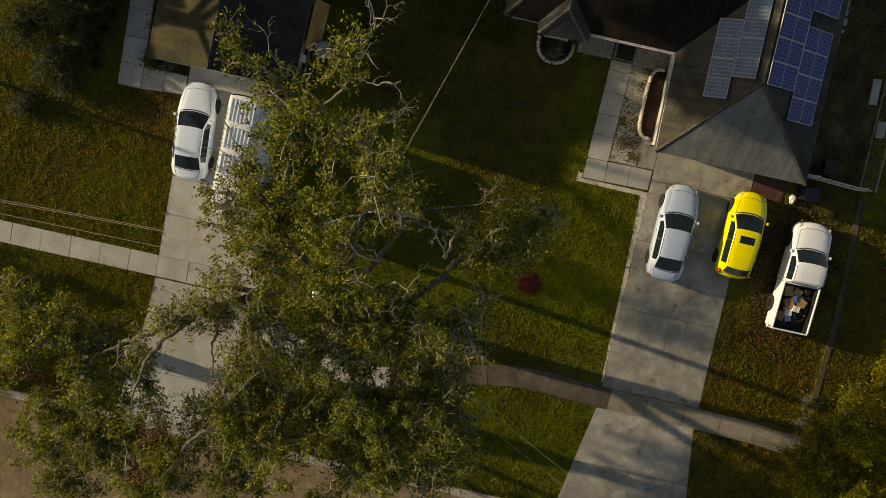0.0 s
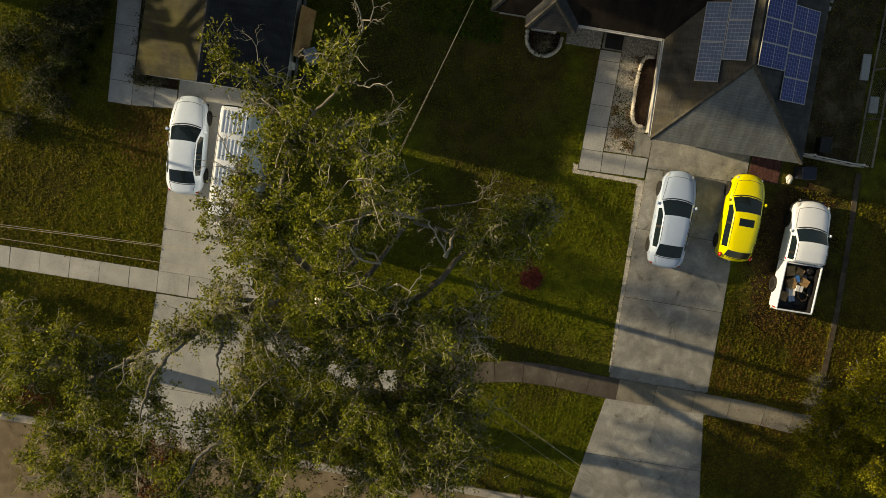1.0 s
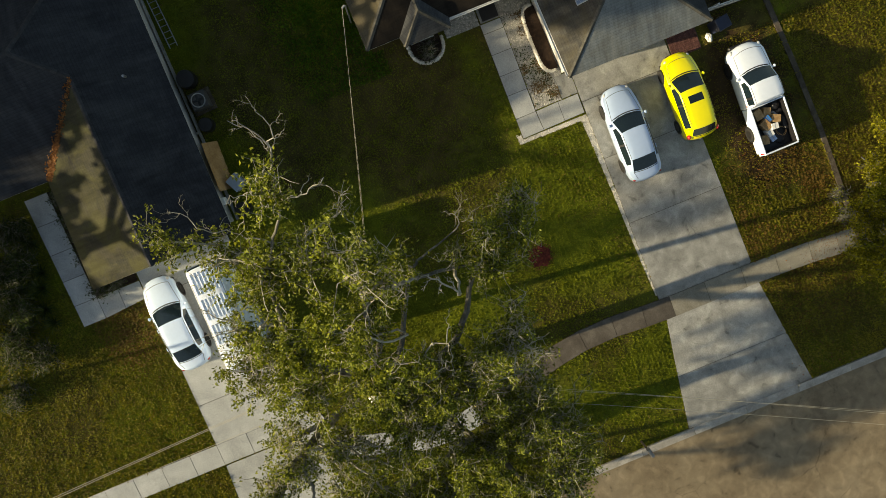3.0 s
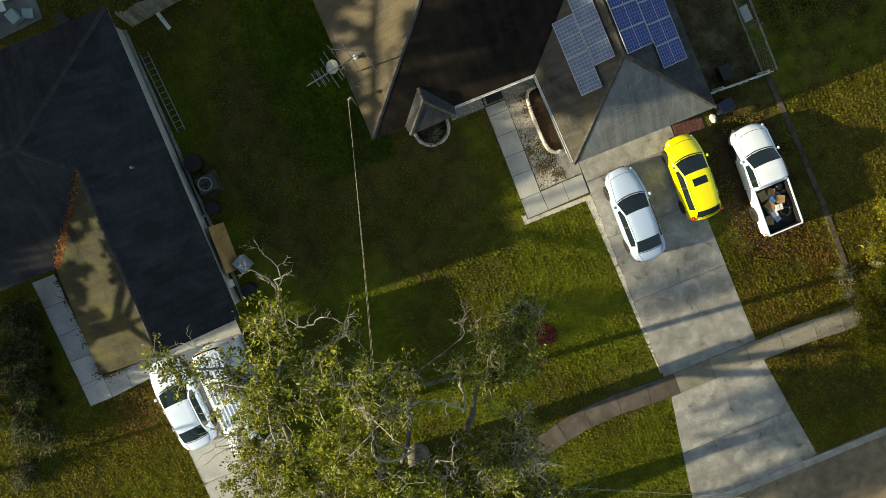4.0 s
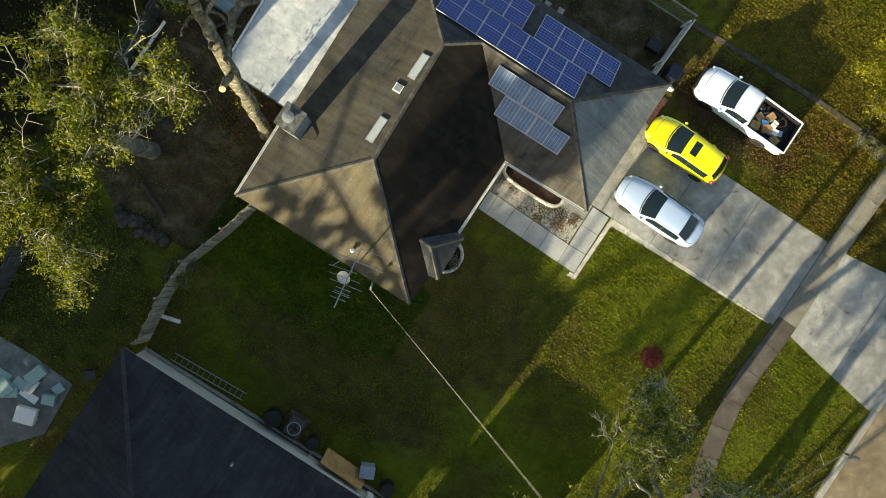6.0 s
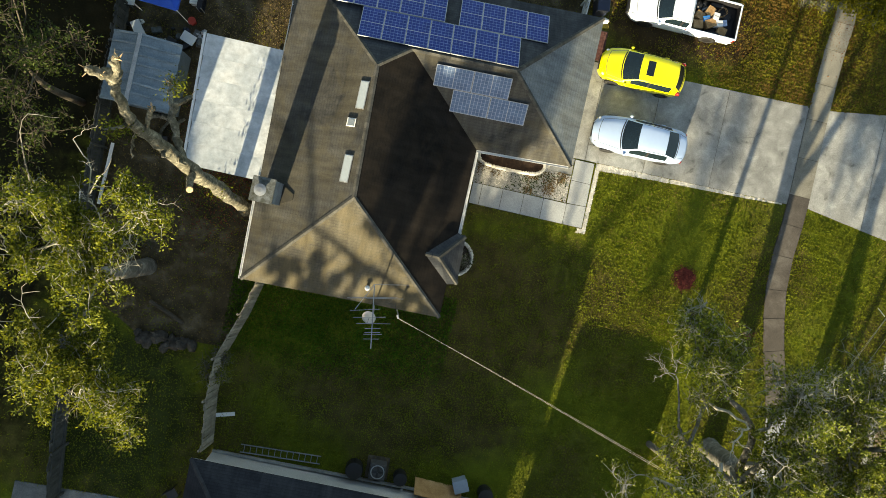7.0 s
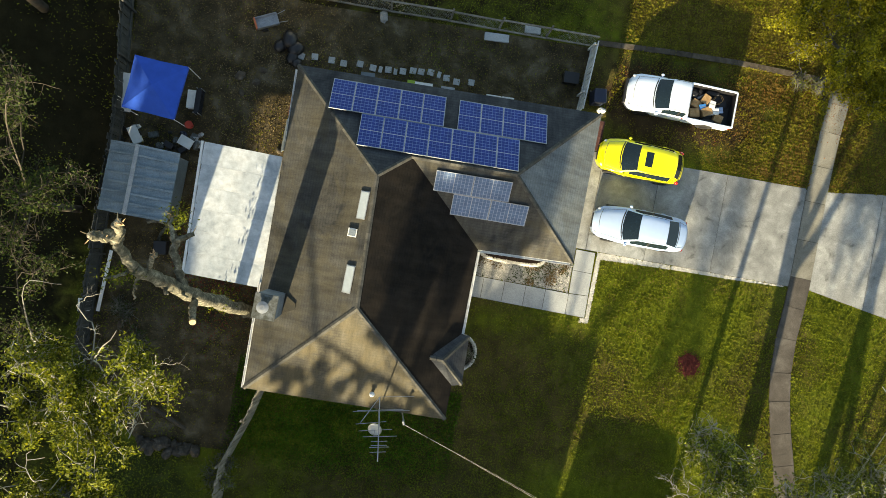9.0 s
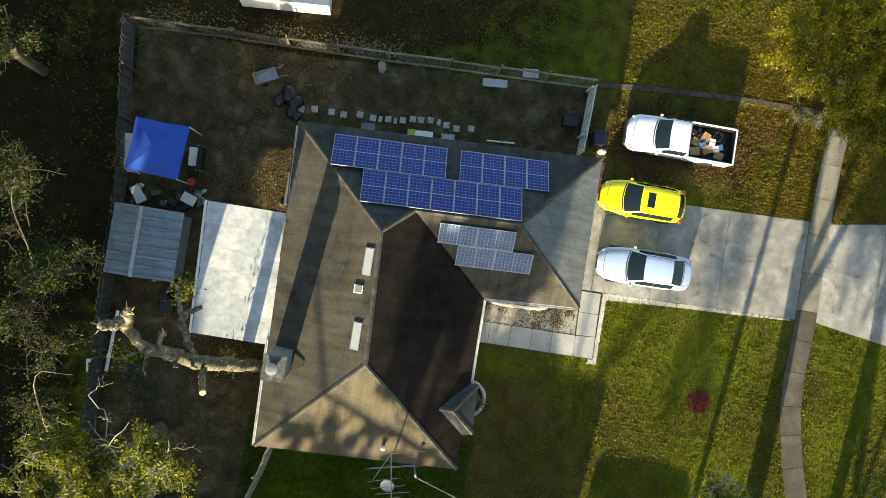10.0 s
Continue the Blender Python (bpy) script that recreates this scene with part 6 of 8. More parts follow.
    for tri in ((va, vm, mid), (vm, vb, mid), (vb, vp, mid), (vp, va, mid)):
        bm.faces.new(tri)
    la, lb_ = bm.verts.new(A - Vector((0, 0, 0.2))), bm.verts.new(B - Vector((0, 0, 0.2)))
    lm = bm.verts.new(vm.co - Vector((0, 0, 0.17)))
    bm.faces.new((va, la, lm, vm))
    bm.faces.new((vm, lm, lb_, vb))
    bmesh.ops.recalc_face_normals(bm, faces=bm.faces)
    part("canopy_panel", bm, TARP, tent)
    part("leg", tubes(([(a[0] * 0.99 - 0.22, a[1] * 0.99 + 0.07, 0), (a[0] * 0.99 - 0.22, a[1] * 0.99 + 0.07, 2.25)], 0.02), seg=6), WHITE, tent)
table = thing("folding_table", "white folding table beside the canopy", "table", pose(-23.95, 6.4, 0, 0, 0, 3))
part("top", boxes((-0.36, -0.9, 0.70, 0.36, 0.9, 0.74), bevel=0.015), WHITE, table)
for sx in (-0.28, 0.28):
    for sy in (-0.8, 0.8):
        part("leg", tubes(([(sx, sy, 0), (sx, sy, 0.7)], 0.018), seg=6), STEEL, table)
cooler = thing("cooler", "white cooler chest by the canopy", "cooler", pose(-21.0, 6.75, 0, 0, 0, 4))
part("body", boxes((-0.22, -0.42, 0, 0.22, 0.42, 0.40), bevel=0.03), WHITE, cooler)
part("lid", boxes((-0.24, -0.44, 0.40, 0.24, 0.44, 0.47), bevel=0.03), WHITE, cooler)
rack = thing("wire_rack", "dark metal rack leaning by the cooler", "rack", pose(-20.66, 6.7, 0, 0, 0, 2))
for k in range(4):
    part("shelf", boxes((-0.12, -0.6, 0.1 + 0.2 * k, 0.12, 0.6, 0.12 + 0.2 * k)), BLACK, rack)
for sy in (-0.58, 0.58):
    part("upright", boxes((-0.12, sy - 0.02, 0, -0.09, sy + 0.02, 0.8), (0.09, sy - 0.02, 0, 0.12, sy + 0.02, 0.8)), STEEL, rack)
bucket = single("bucket", tubes(([(0, 0, 0), (0, 0, 0.34)], [0.15, 0.19]), seg=16), REDJUNK, "red plastic bucket at the tent's corner", "bucket", pose(-20.95, 5.55, 0.0))
for x, y, w, d, tn, z in ((-23.25, 4.55, 0.22, 0.42, 35, 0.45), (-20.95, 4.72, 0.34, 0.24, -20, 0.25), (-24.0, -3.75, 0.30, 0.30, 8, 0.3)):
    bm = bmesh.new()
    box(bm, -w, -d, 0, w, d, 0.04)
    box(bm, -w * 0.8, -d * 0.8, -z, w * 0.8, d * 0.8, 0)
    single("crate", bm, WHITE, "white lidded crate on the ground", "crate", pose(x, y, z, 0, 0, tn), "clutter in the yard")
for k in range(26):
    x, y = rj.uniform(-24.1, -20.3), rj.uniform(4.15, 5.2)
    bm = bmesh.new()
    s = rj.uniform(0.08, 0.24)
    if rj.random() < 0.5:
        lump(bm, (0, 0, s * 0.6), s, s * 0.7, s * 0.6, k, 0.25)
    else:
        box(bm, -s, -s * 0.6, 0, s, s * 0.6, s, bevel=0.015)
    single("yard_clutter", bm, rj.choice([BLACK, BLACK, STEEL, BLUEBIN, CHIMTOP, STONE]), "dark odds and ends piled beside the shed", "clutter", pose(x, y, 0, 0, 0, rj.uniform(0, 360)), "clutter in the yard")
single("board", boxes((0, 0, 0, 3.0, 0.15, 0.04)), WHITE, "long white board leaning on the back fence", "board", pose(-23.30, -3.95, 0.25, 0, -8, 86))
cart = thing("garden_cart", "grey garden cart with an orange end", "cart", pose(-18.3, 11.15, 0, 0, 0, 27))
part("tray", boxes((-0.55, -0.28, 0.32, 0.55, 0.28, 0.36), (-0.55, -0.28, 0.36, 0.55, -0.25, 0.58), (-0.55, 0.25, 0.36, 0.55, 0.28, 0.58), (0.52, -0.25, 0.36, 0.55, 0.25, 0.58)), STEEL, cart)
part("tailboard", boxes((-0.58, -0.28, 0.34, -0.50, 0.28, 0.60), bevel=0.01), ORANGE, cart)
part("handle", tubes(([(0.55, -0.2, 0.45), (0.98, -0.27, 0.55)], 0.016), ([(0.55, 0.2, 0.45), (0.98, 0.27, 0.55)], 0.016), seg=6), ALU, cart)
for s in (-1, 1):
    part("wheel", tubes(([(-0.2, s * 0.29, 0.17), (-0.2, s * 0.35, 0.17)], 0.17), seg=14), BLACK, cart)
for x, y, s, k in ((-17.1, 10.55, 0.46, 1), (-17.5, 10.2, 0.34, 2), (-16.75, 10.2, 0.40, 3), (-16.85, 9.75, 0.32, 4), (-16.6, 9.55, 0.26, 5)):
    bm = bmesh.new()
    lump(bm, (0, 0, s * 0.55), s, s * 0.85, s * 0.6, k, 0.14, 10, 7)
    single("garbage_bag", bm, BLACK, "black garbage bag at the house corner", "bag", pose(x, y, 0, 0, 0, 40 * k), "black bags at the corner", smooth=True)
for i, (x, y) in enumerate(((-16.45, 9.96), (-15.81, 10.07), (-14.98, 10.08), (-14.39, 10.05), (-13.60, 10.19), (-12.95, 10.14), (-12.58, 10.14), (-12.20, 10.21), (-11.84, 10.2), (-11.48, 10.29), (-11.0, 10.42), (-10.6, 10.46), (-10.13, 10.53), (-9.70, 10.5), (-9.31, 10.42), (-8.79, 10.34), (-8.06, 10.47))):
    w = 0.09 if i in (6, 8, 13) else 0.16
    bm = bmesh.new()
    box(bm, -w, -0.155, 0, w, 0.155, 0.055, bevel=0.012)
    single("stepping_stone", bm, WALK_CONC, "square pale concrete stepping stone", "stepping stone", pose(x, y, 0.0, 0, 0, (i * 37) % 13 - 6), "row of stepping stones")
for x, y, w, d, h, mt, lb in ((-13.1, 9.55, 0.32, 0.22, 0.35, CHIMNEY, "blue-grey plastic tote by the wall"), (-10.98, 9.62, 0.16, 0.22, 0.40, GREEN, "lime green plastic crate by the wall"), (-10.35, 9.62, 0.42, 0.24, 0.38, BLACK, "black tub with a white rim by the wall"),
                              (-9.15, 9.75, 0.32, 0.2, 0.2, STEEL, "grey metal tray by the wall"), (-3.25, 11.65, 0.36, 0.26, 0.55, BLACK, "dark crate near the gate")):
    ob = thing("tub", lb, "tub", pose(x, y, 0, 0, 0, 4), "tubs along the wall")
    part("body", boxes((-w, -d, 0, w, d, h), bevel=0.02), mt, ob)
    part("rim", boxes((-w - 0.02, -d - 0.02, h, w + 0.02, d + 0.02, h + 0.03), bevel=0.008), WHITE if mt is BLACK and h < 0.5 else mt, ob)
for x, y, w, d, tn, lb in ((-7.25, 12.92, 0.62, 0.20, 5, "long white slab leaning by the wire fence"), (-5.55, 13.72, 0.40, 0.22, 6, "short white slab by the wire fence")):
    bm = bmesh.new()
    box(bm, -w, -d, 0, w, d, 0.12, bevel=0.02)
    single("slab", bm, WALK_CONC, lb, "slab", pose(x, y, 0.03, 0, 0, tn))
bm = bmesh.new()
tube(bm, [(-7.2, 10.02, 0.05), (-5.8, 10.12, 0.05)], 0.045)
single("pipe", bm, GUTTER, "white plastic pipe on the ground by the wall", "pipe")
for y0, y1, mt in ((5.2, 6.8, CHIMNEY), (7.0, 8.2, REDBRICK)):
    bm = bmesh.new()
    box(bm, 0, 0, 0, 0.04, y1 - y0, 1.1)
    single("panel", bm, mt, "panel leaning against the back wall", "panel", pose(-16.55, y0, 0, 0, 17, 0))
bm = bmesh.new()
tube(bm, smooth_line([(-20.1, -8.0, 0.2), (-19.2, -8.35, 0.22), (-18.35, -8.75, 0.2)], 4), 0.10, 10)
single("log", bm, BARK_DARK, "grey log lying in the back yard", "log")
for k in range(22):
    x = -20.4 + 2.7 * k / 22 + rj.uniform(-0.1, 0.1)
    bm = bmesh.new()
    s = rj.uniform(0.18, 0.38)
    lump(bm, (0, 0, s * 0.5), s, s * 0.75, s * 0.6, k + 40, 0.2, 8, 5)
    single("rock", bm, STONE, "dark field rock in a low pile", "rock", pose(x, -9.75 + rj.uniform(-0.35, 0.25), 0, 0, 0, rj.uniform(0, 360)), "rock pile")
for x, y, r in ((-19.1, 8.4, 0.28), (-18.3, 8.25, 0.2), (-18.1, 8.9, 0.2), (-18.9, 7.6, 0.18), (-21.9, 11.9, 0.22), (-19.8, 12.1, 0.18), (-16.6, 5.2, 0.17), (-22.3, -4.4, 0.2), (-22.1, -4.1, 0.18), (-12.9, 13.3 - 0.6, 0.3)):
    bm = bmesh.new()
    lump(bm, (0, 0, r * 0.25), r, r * 0.8, r * 0.35, int(abs(x * 10)), 0.2)
    single("rock", bm, KERB if x > -13 else STRIP, "pale flat rock on bare soil", "rock", pose(x, y, 0, 0, 0, x * 50), "pale rocks in the yard")
trailer = thing("utility_trailer", "white box trailer beyond the side fence", "trailer", pose(-17.9, 15.4, 0, 0, 0, 5))
part("box", boxes((-2.1, -1.0, 0.55, 2.1, 1.0, 2.0), bevel=0.03), WHITE, trailer)
part("roof_edge", boxes((-2.14, -1.04, 2.001, 2.14, -0.96, 2.06), (-2.14, 0.96, 2.001, 2.14, 1.04, 2.06)), STEEL, trailer)
for s in (-1, 1):
    part("wheel", tubes(([(0, s * 0.8, 0.3), (0, s * 1.02, 0.3)], 0.3), seg=16), RUBBER, trailer)


# ---- trees ----
def sticks(p, q, r0, r1):
    """Many straight tapered three-sided twigs at once: vertices and quads."""
    d = q - p
    d /= np.linalg.norm(d, axis=1, keepdims=True) + 1e-9
    ref = np.where(np.abs(d[:, 2:3]) < 0.9, np.array([[0, 0, 1.0]]), np.array([[1.0, 0, 0]]))
    s = np.cross(d, ref)
    s /= np.linalg.norm(s, axis=1, keepdims=True) + 1e-9
    u = np.cross(d, s)
    vs = []
    for base, r in ((p, r0), (q, r1)):
        for k in range(3):
            a = 2 * math.pi * k / 3
            vs.append(base + (s * math.cos(a) + u * math.sin(a)) * r[:, None])
    v = np.stack(vs, 1).reshape(-1, 3)
    i = np.arange(len(p))[:, None] * 6
    f = np.concatenate([i + np.array([[k, (k + 1) % 3, 3 + (k + 1) % 3, 3 + k]]) for k in range(3)])
    return v, f


def leaves_at(rs, pos, size, up=0.15):
    """One folded diamond leaf at each place, facing roughly up."""
    n = len(pos)
    nrm = rs.normal(0, 1, (n, 3))
    nrm[:, 2] = np.abs(nrm[:, 2]) + up
    nrm /= np.linalg.norm(nrm, axis=1, keepdims=True)
    a = np.cross(nrm, rs.normal(0, 1, (n, 3)))
    a /= np.linalg.norm(a, axis=1, keepdims=True) + 1e-9
    b = np.cross(nrm, a)
    s = (size * rs.uniform(0.6, 1.35, n))[:, None]
    v = np.stack([pos - a * s, pos + b * s * 0.48 + nrm * s * 0.15, pos + a * s, pos - b * s * 0.48 + nrm * s * 0.15], 1).reshape(-1, 3)
    return v, np.arange(4 * n).reshape(n, 4)


def deadwood(rs, out, a, b, r, depth=3):
    """A crooked bare branch from a to b that forks into ever thinner ones; adds rows (p, q, r0, r1) to out."""
    a, b = np.array(a, float), np.array(b, float)
    ln = np.linalg.norm(b - a)
    n = 9 if depth > 1 else 5
    drift = np.cumsum(rs.normal(0, 0.055, (n + 1, 3)) * ln, axis=0)
    drift -= np.linspace(0, 1, n + 1)[:, None] * drift[-1] + (1 - np.linspace(0, 1, n + 1)[:, None]) * drift[0]
    pts = [a + (b - a) * k / n + drift[k] for k in range(n + 1)]
    rr = np.linspace(r, r * 0.45, n + 1)
    for k in range(n):
        out.append((pts[k], pts[k + 1], rr[k], rr[k + 1]))
    if depth > 0:
        d = (b - a) / ln
        for k in range(1, n + 1):
            if rs.rand() < 0.5:
                side = rs.normal(0, 1, 3)
                side -= d * side.dot(d)
                side /= np.linalg.norm(side)
                w = d * rs.uniform(0.4, 0.9) + side * rs.uniform(0.6, 1.0)
                deadwood(rs, out, pts[k], pts[k] + w * ln * rs.uniform(0.22, 0.42), rr[k] * 0.6, depth - 1)


def tree(label, trunk, limbs, boughs, seed, leaf=OAK, leaf_size=0.075, per=2200, bark=BARK, red=0.0, red_at=(), dense=1.0, bare=0.12, name="tree", spread=0.10, twig=BARK_PALE, dead=(), fill=0.0):
    """A tree: its trunk line with radii, main limbs, and boughs (x, y, z, radius) that branch out into twigs and leaves."""
    rs = np.random.RandomState(seed)
    ob = thing(name, label, "tree" if name == "tree" else "shrub")
    bm = bmesh.new()
    tp = smooth_line([p[:3] for p in trunk], 4)
    tr = np.interp(np.linspace(0, 1, len(tp)), np.linspace(0, 1, len(trunk)), [p[3] for p in trunk])
    tube(bm, tp, list(tr), 12)
    part("trunk", bm, BARK if bark is BARK_PALE else bark, ob, smooth=True)
    skel = [np.array([p[:] for p in tp])]
    rad = [np.array(tr)]
    for lp in limbs:
        pts = smooth_line([p[:3] for p in lp], 6)
        jit = np.cumsum(rs.normal(0, 0.035, (len(pts), 3)), axis=0)
        jit -= np.linspace(0, 1, len(pts))[:, None] * jit[-1]
        pts = [p + Vector(j) for p, j in zip(pts, jit)]
        rr = np.interp(np.linspace(0, 1, len(pts)), np.linspace(0, 1, len(lp)), [0.72 * p[3] for p in lp])
        bm = bmesh.new()
        tube(bm, pts, list(rr), 8)
        part("limb", bm, bark, ob, smooth=True)
        skel.append(np.array([p[:] for p in pts]))
        rad.append(rr)
    nodes, nrad = np.concatenate(skel), np.concatenate(rad)
    P, Q, R0, R1, L = [], [], [], [], []
    if fill:
        # lesser boughs that knit the large ones together
        own = list(boughs)
        boughs = list(boughs)
        for i, p in enumerate(own):
            for q in own[i + 1:]:
                gap = math.dist(p[:3], q[:3])
                if 1.6 < gap < 3.4 and max(p[2], q[2]) < 13.2 and rs.rand() < 0.55:
                    t = rs.uniform(0.4, 0.6)
                    boughs.append(tuple(p[k] + (q[k] - p[k]) * t + rs.normal(0, 0.18) for k in range(3)) + (rs.uniform(0.7, 1.05), fill))
    for bough in boughs:
        bx, by, bz, br = bough[:4]
        thick = bough[4] if len(bough) > 4 else 1.0
        c = np.array([bx, by, bz])
        d = np.linalg.norm(nodes - c, axis=1) + np.where(nodes[:, 2] > bz + 0.5, 2.0, 0.0)
        k = int(np.argmin(d))
        start = nodes[k]
        r_start = min(nrad[k] * 0.7, 0.03 + 0.022 * np.linalg.norm(c - start))
        # a crooked branch into the bough
        m = 5
        way = [start + (c - start) * t + (rs.normal(0, 0.10, 3) * br if 0 < t < 1 else 0) for t in np.linspace(0, 1, m + 1)]
        rr = np.linspace(r_start, 0.045, m + 1)
        for i in range(m):
            P.append(way[i]); Q.append(way[i + 1]); R0.append(rr[i]); R1.append(rr[i + 1])
        ns = int(8 + 4 * br)
        for s in range(ns):
            a0 = way[rs.randint(2, m + 1)]
            dirn = rs.normal(0, 1, 3) * np.array([1, 1, 0.55]) + np.array([0, 0, 0.25])
            dirn /= np.linalg.norm(dirn)
            ln = br * rs.uniform(0.65, 1.15)
            pts = [a0]
            for t in range(6):
                dirn = dirn + rs.normal(0, 0.36, 3)
                dirn /= np.linalg.norm(dirn)
                pts.append(pts[-1] + dirn * ln / 5.4)
            rr2 = np.linspace(0.023, 0.008, 7)
            for i in range(6):
                P.append(pts[i]); Q.append(pts[i + 1]); R0.append(rr2[i]); R1.append(rr2[i + 1])
            is_bare = rs.rand() < bare
            for t in range(7 if leaf_size < 0.15 else 3):
                b0 = pts[rs.randint(1, 7)]
                dv = rs.normal(0, 1, 3) * np.array([1, 1, 0.6]) + np.array([0, 0, 0.2])
                dv /= np.linalg.norm(dv)
                e = b0 + dv * rs.uniform(0.25, 0.6)
                kink = b0 + (e - b0) * 0.5 + rs.normal(0, 0.05, 3)
                P += [b0, kink]
                Q += [kink, e]
                R0 += [0.012, 0.008]
                R1 += [0.008, 0.004]
                if not is_bare:
                    nl = int(per * dense * thick * rs.uniform(0.5, 1.5) * (br / 1.6) ** 2 / (ns * (7 if leaf_size < 0.15 else 3))) + 1
                    tpos = rs.uniform(0.25, 1.15, nl)[:, None]
                    L.append(b0 + (e - b0) * tpos + rs.normal(0, spread, (nl, 3)))
    for a, b, r in dead:
        rows = []
        k = int(np.argmin(np.linalg.norm(nodes - np.array(a), axis=1)))
        if np.linalg.norm(nodes[k] - np.array(a)) > 0.15:
            deadwood(rs, rows, nodes[k], a, r * 1.6, 0)
        deadwood(rs, rows, a, b, r)
        for p0, p1, r0, r1 in rows:
            P.append(p0); Q.append(p1); R0.append(r0); R1.append(r1)
    v, f = sticks(np.array(P), np.array(Q), np.array(R0), np.array(R1))
    tw = tagged(mesh_arrays("twig_growth", v, f, twig), "pale grey bare twigs" if twig is BARK_PALE else "dark bare twigs", kind="stuff")
    tw.parent = ob
    if L:
        pos = np.concatenate(L)
        pick = rs.rand(len(pos)) < 0
        if red:
            cs_ = np.array(red_at) if red_at else pos[rs.randint(0, len(pos), 5)]
            pick = (np.min(np.linalg.norm(pos[:, None] - cs_[None], axis=2), axis=1) < red) & (rs.rand(len(pos)) < 0.7)
        for sel, mat, lb in ((~pick, leaf, "crown"), (pick, OAK_RED, "dead_leaves")):
            if sel.any():
                lv, lf = leaves_at(rs, pos[sel], leaf_size)
                fo = tagged(mesh_arrays(lb, lv, lf, mat), kind="stuff")
                fo.parent = ob
    return ob


tree("big spreading oak in the front lawn with pale bare twigs",
     [(9.0, -9.6, -0.2, 0.62), (8.9, -9.6, 0.8, 0.50), (8.6, -9.5, 2.8, 0.46), (8.0, -9.3, 4.6, 0.42)],
     [[(8.0, -9.3, 4.6, 0.34), (6.6, -9.8, 8.0, 0.26), (4.6, -9.6, 11.5, 0.20), (2.2, -8.6, 14.0, 0.13), (0.6, -8.8, 15.2, 0.07)],
      [(6.6, -9.8, 8.0, 0.22), (4.0, -11.8, 10.8, 0.18), (1.0, -11.4, 13.2, 0.08), (-0.4, -10.6, 14.0, 0.065), (-1.5, -9.8, 14.9, 0.055), (-2.63, -9.46, 15.6, 0.045), (-3.17, -9.36, 16.5, 0.03), (-3.9, -9.8, 16.9, 0.012)],
      [(8.2, -9.4, 4.2, 0.28), (7.4, -12.2, 6.8, 0.20), (7.2, -14.4, 8.6, 0.11)],
      [(7.4, -12.2, 6.8, 0.22), (7.3, -13.4, 9.2, 0.20), (7.53, -14.41, 10.9, 0.18), (8.21, -15.34, 11.3, 0.17), (8.7, -16.0, 11.4, 0.15), (9.23, -16.7, 11.4, 0.11), (9.76, -17.25, 11.5, 0.03)],
      [(9.23, -16.7, 11.4, 0.07), (9.8, -16.78, 11.4, 0.05), (10.44, -16.9, 11.5, 0.02)],
      [(7.4, -14.0, 10.4, 0.13), (8.53, -15.08, 11.2, 0.12), (9.27, -15.5, 11.3, 0.11), (10.33, -15.9, 11.3, 0.08), (11.7, -16.1, 11.2, 0.03)],
      [(7.3, -13.4, 9.4, 0.11), (7.6, -13.47, 10.9, 0.10), (8.19, -13.47, 11.3, 0.09), (8.85, -13.42, 11.3, 0.05), (9.8, -13.3, 11.2, 0.02)],
      [(7.6, -9.2, 5.6, 0.26), (5.6, -6.8, 9.4, 0.19), (3.6, -5.4, 10.8, 0.12), (2.2, -4.2, 11.2, 0.07), (1.3, -3.2, 11.3, 0.03)],
      [(6.6, -9.8, 8.0, 0.18), (4.6, -8.6, 9.6, 0.14), (2.6, -7.5, 10.5, 0.10), (2.0, -6.6, 10.8, 0.06), (1.45, -5.0, 10.95, 0.03)], [(2.6, -7.5, 10.5, 0.10), (2.7, -6.2, 10.8, 0.09), (3.0, -4.9, 11.1, 0.05)],
      [(8.4, -9.4, 4.0, 0.28), (10.6, -7.6, 6.8, 0.20), (12.8, -6.2, 8.6, 0.10)],
      [(8.5, -9.5, 3.6, 0.28), (11.0, -10.6, 6.4, 0.20), (13.2, -11.0, 8.4, 0.11), (15.4, -12.2, 8.2, 0.05)],
      [(7.2, -9.4, 6.6, 0.20), (6.4, -7.0, 10.2, 0.13), (6.1, -5.2, 11.6, 0.05)]],
     [(8.0, -9.6, 7.4, 1.5, 0.5), (9.2, -9.2, 6.6, 1.3, 0.4), (1.9, -13.3, 12.0, 1.3), (3.2, -14.3, 11.0, 1.3), (4.6, -14.0, 10.6, 1.2), (-1.6, -13.4, 14.0, 1.0), (-1.9, -10.0, 16.3, 0.8), (0.4, -11.4, 14.0, 1.6, 0.6), (1.2, -8.9, 15.3, 1.6, 0.5), (3.7, -12.5, 12.0, 1.5), (2.0, -7.6, 14.6, 0.9, 0.3), (1.9, -4.3, 11.6, 1.1, 0.9), (2.4, -2.9, 11.4, 1.1, 0.9), (1.3, -3.0, 11.3, 0.8, 0.8), (1.8, -2.2, 11.4, 0.7, 0.8), (3.3, -4.2, 11.4, 1.1, 0.9), (2.4, -5.6, 11.2, 0.7, 0.35), (4.4, -9.3, 13.0, 1.9),
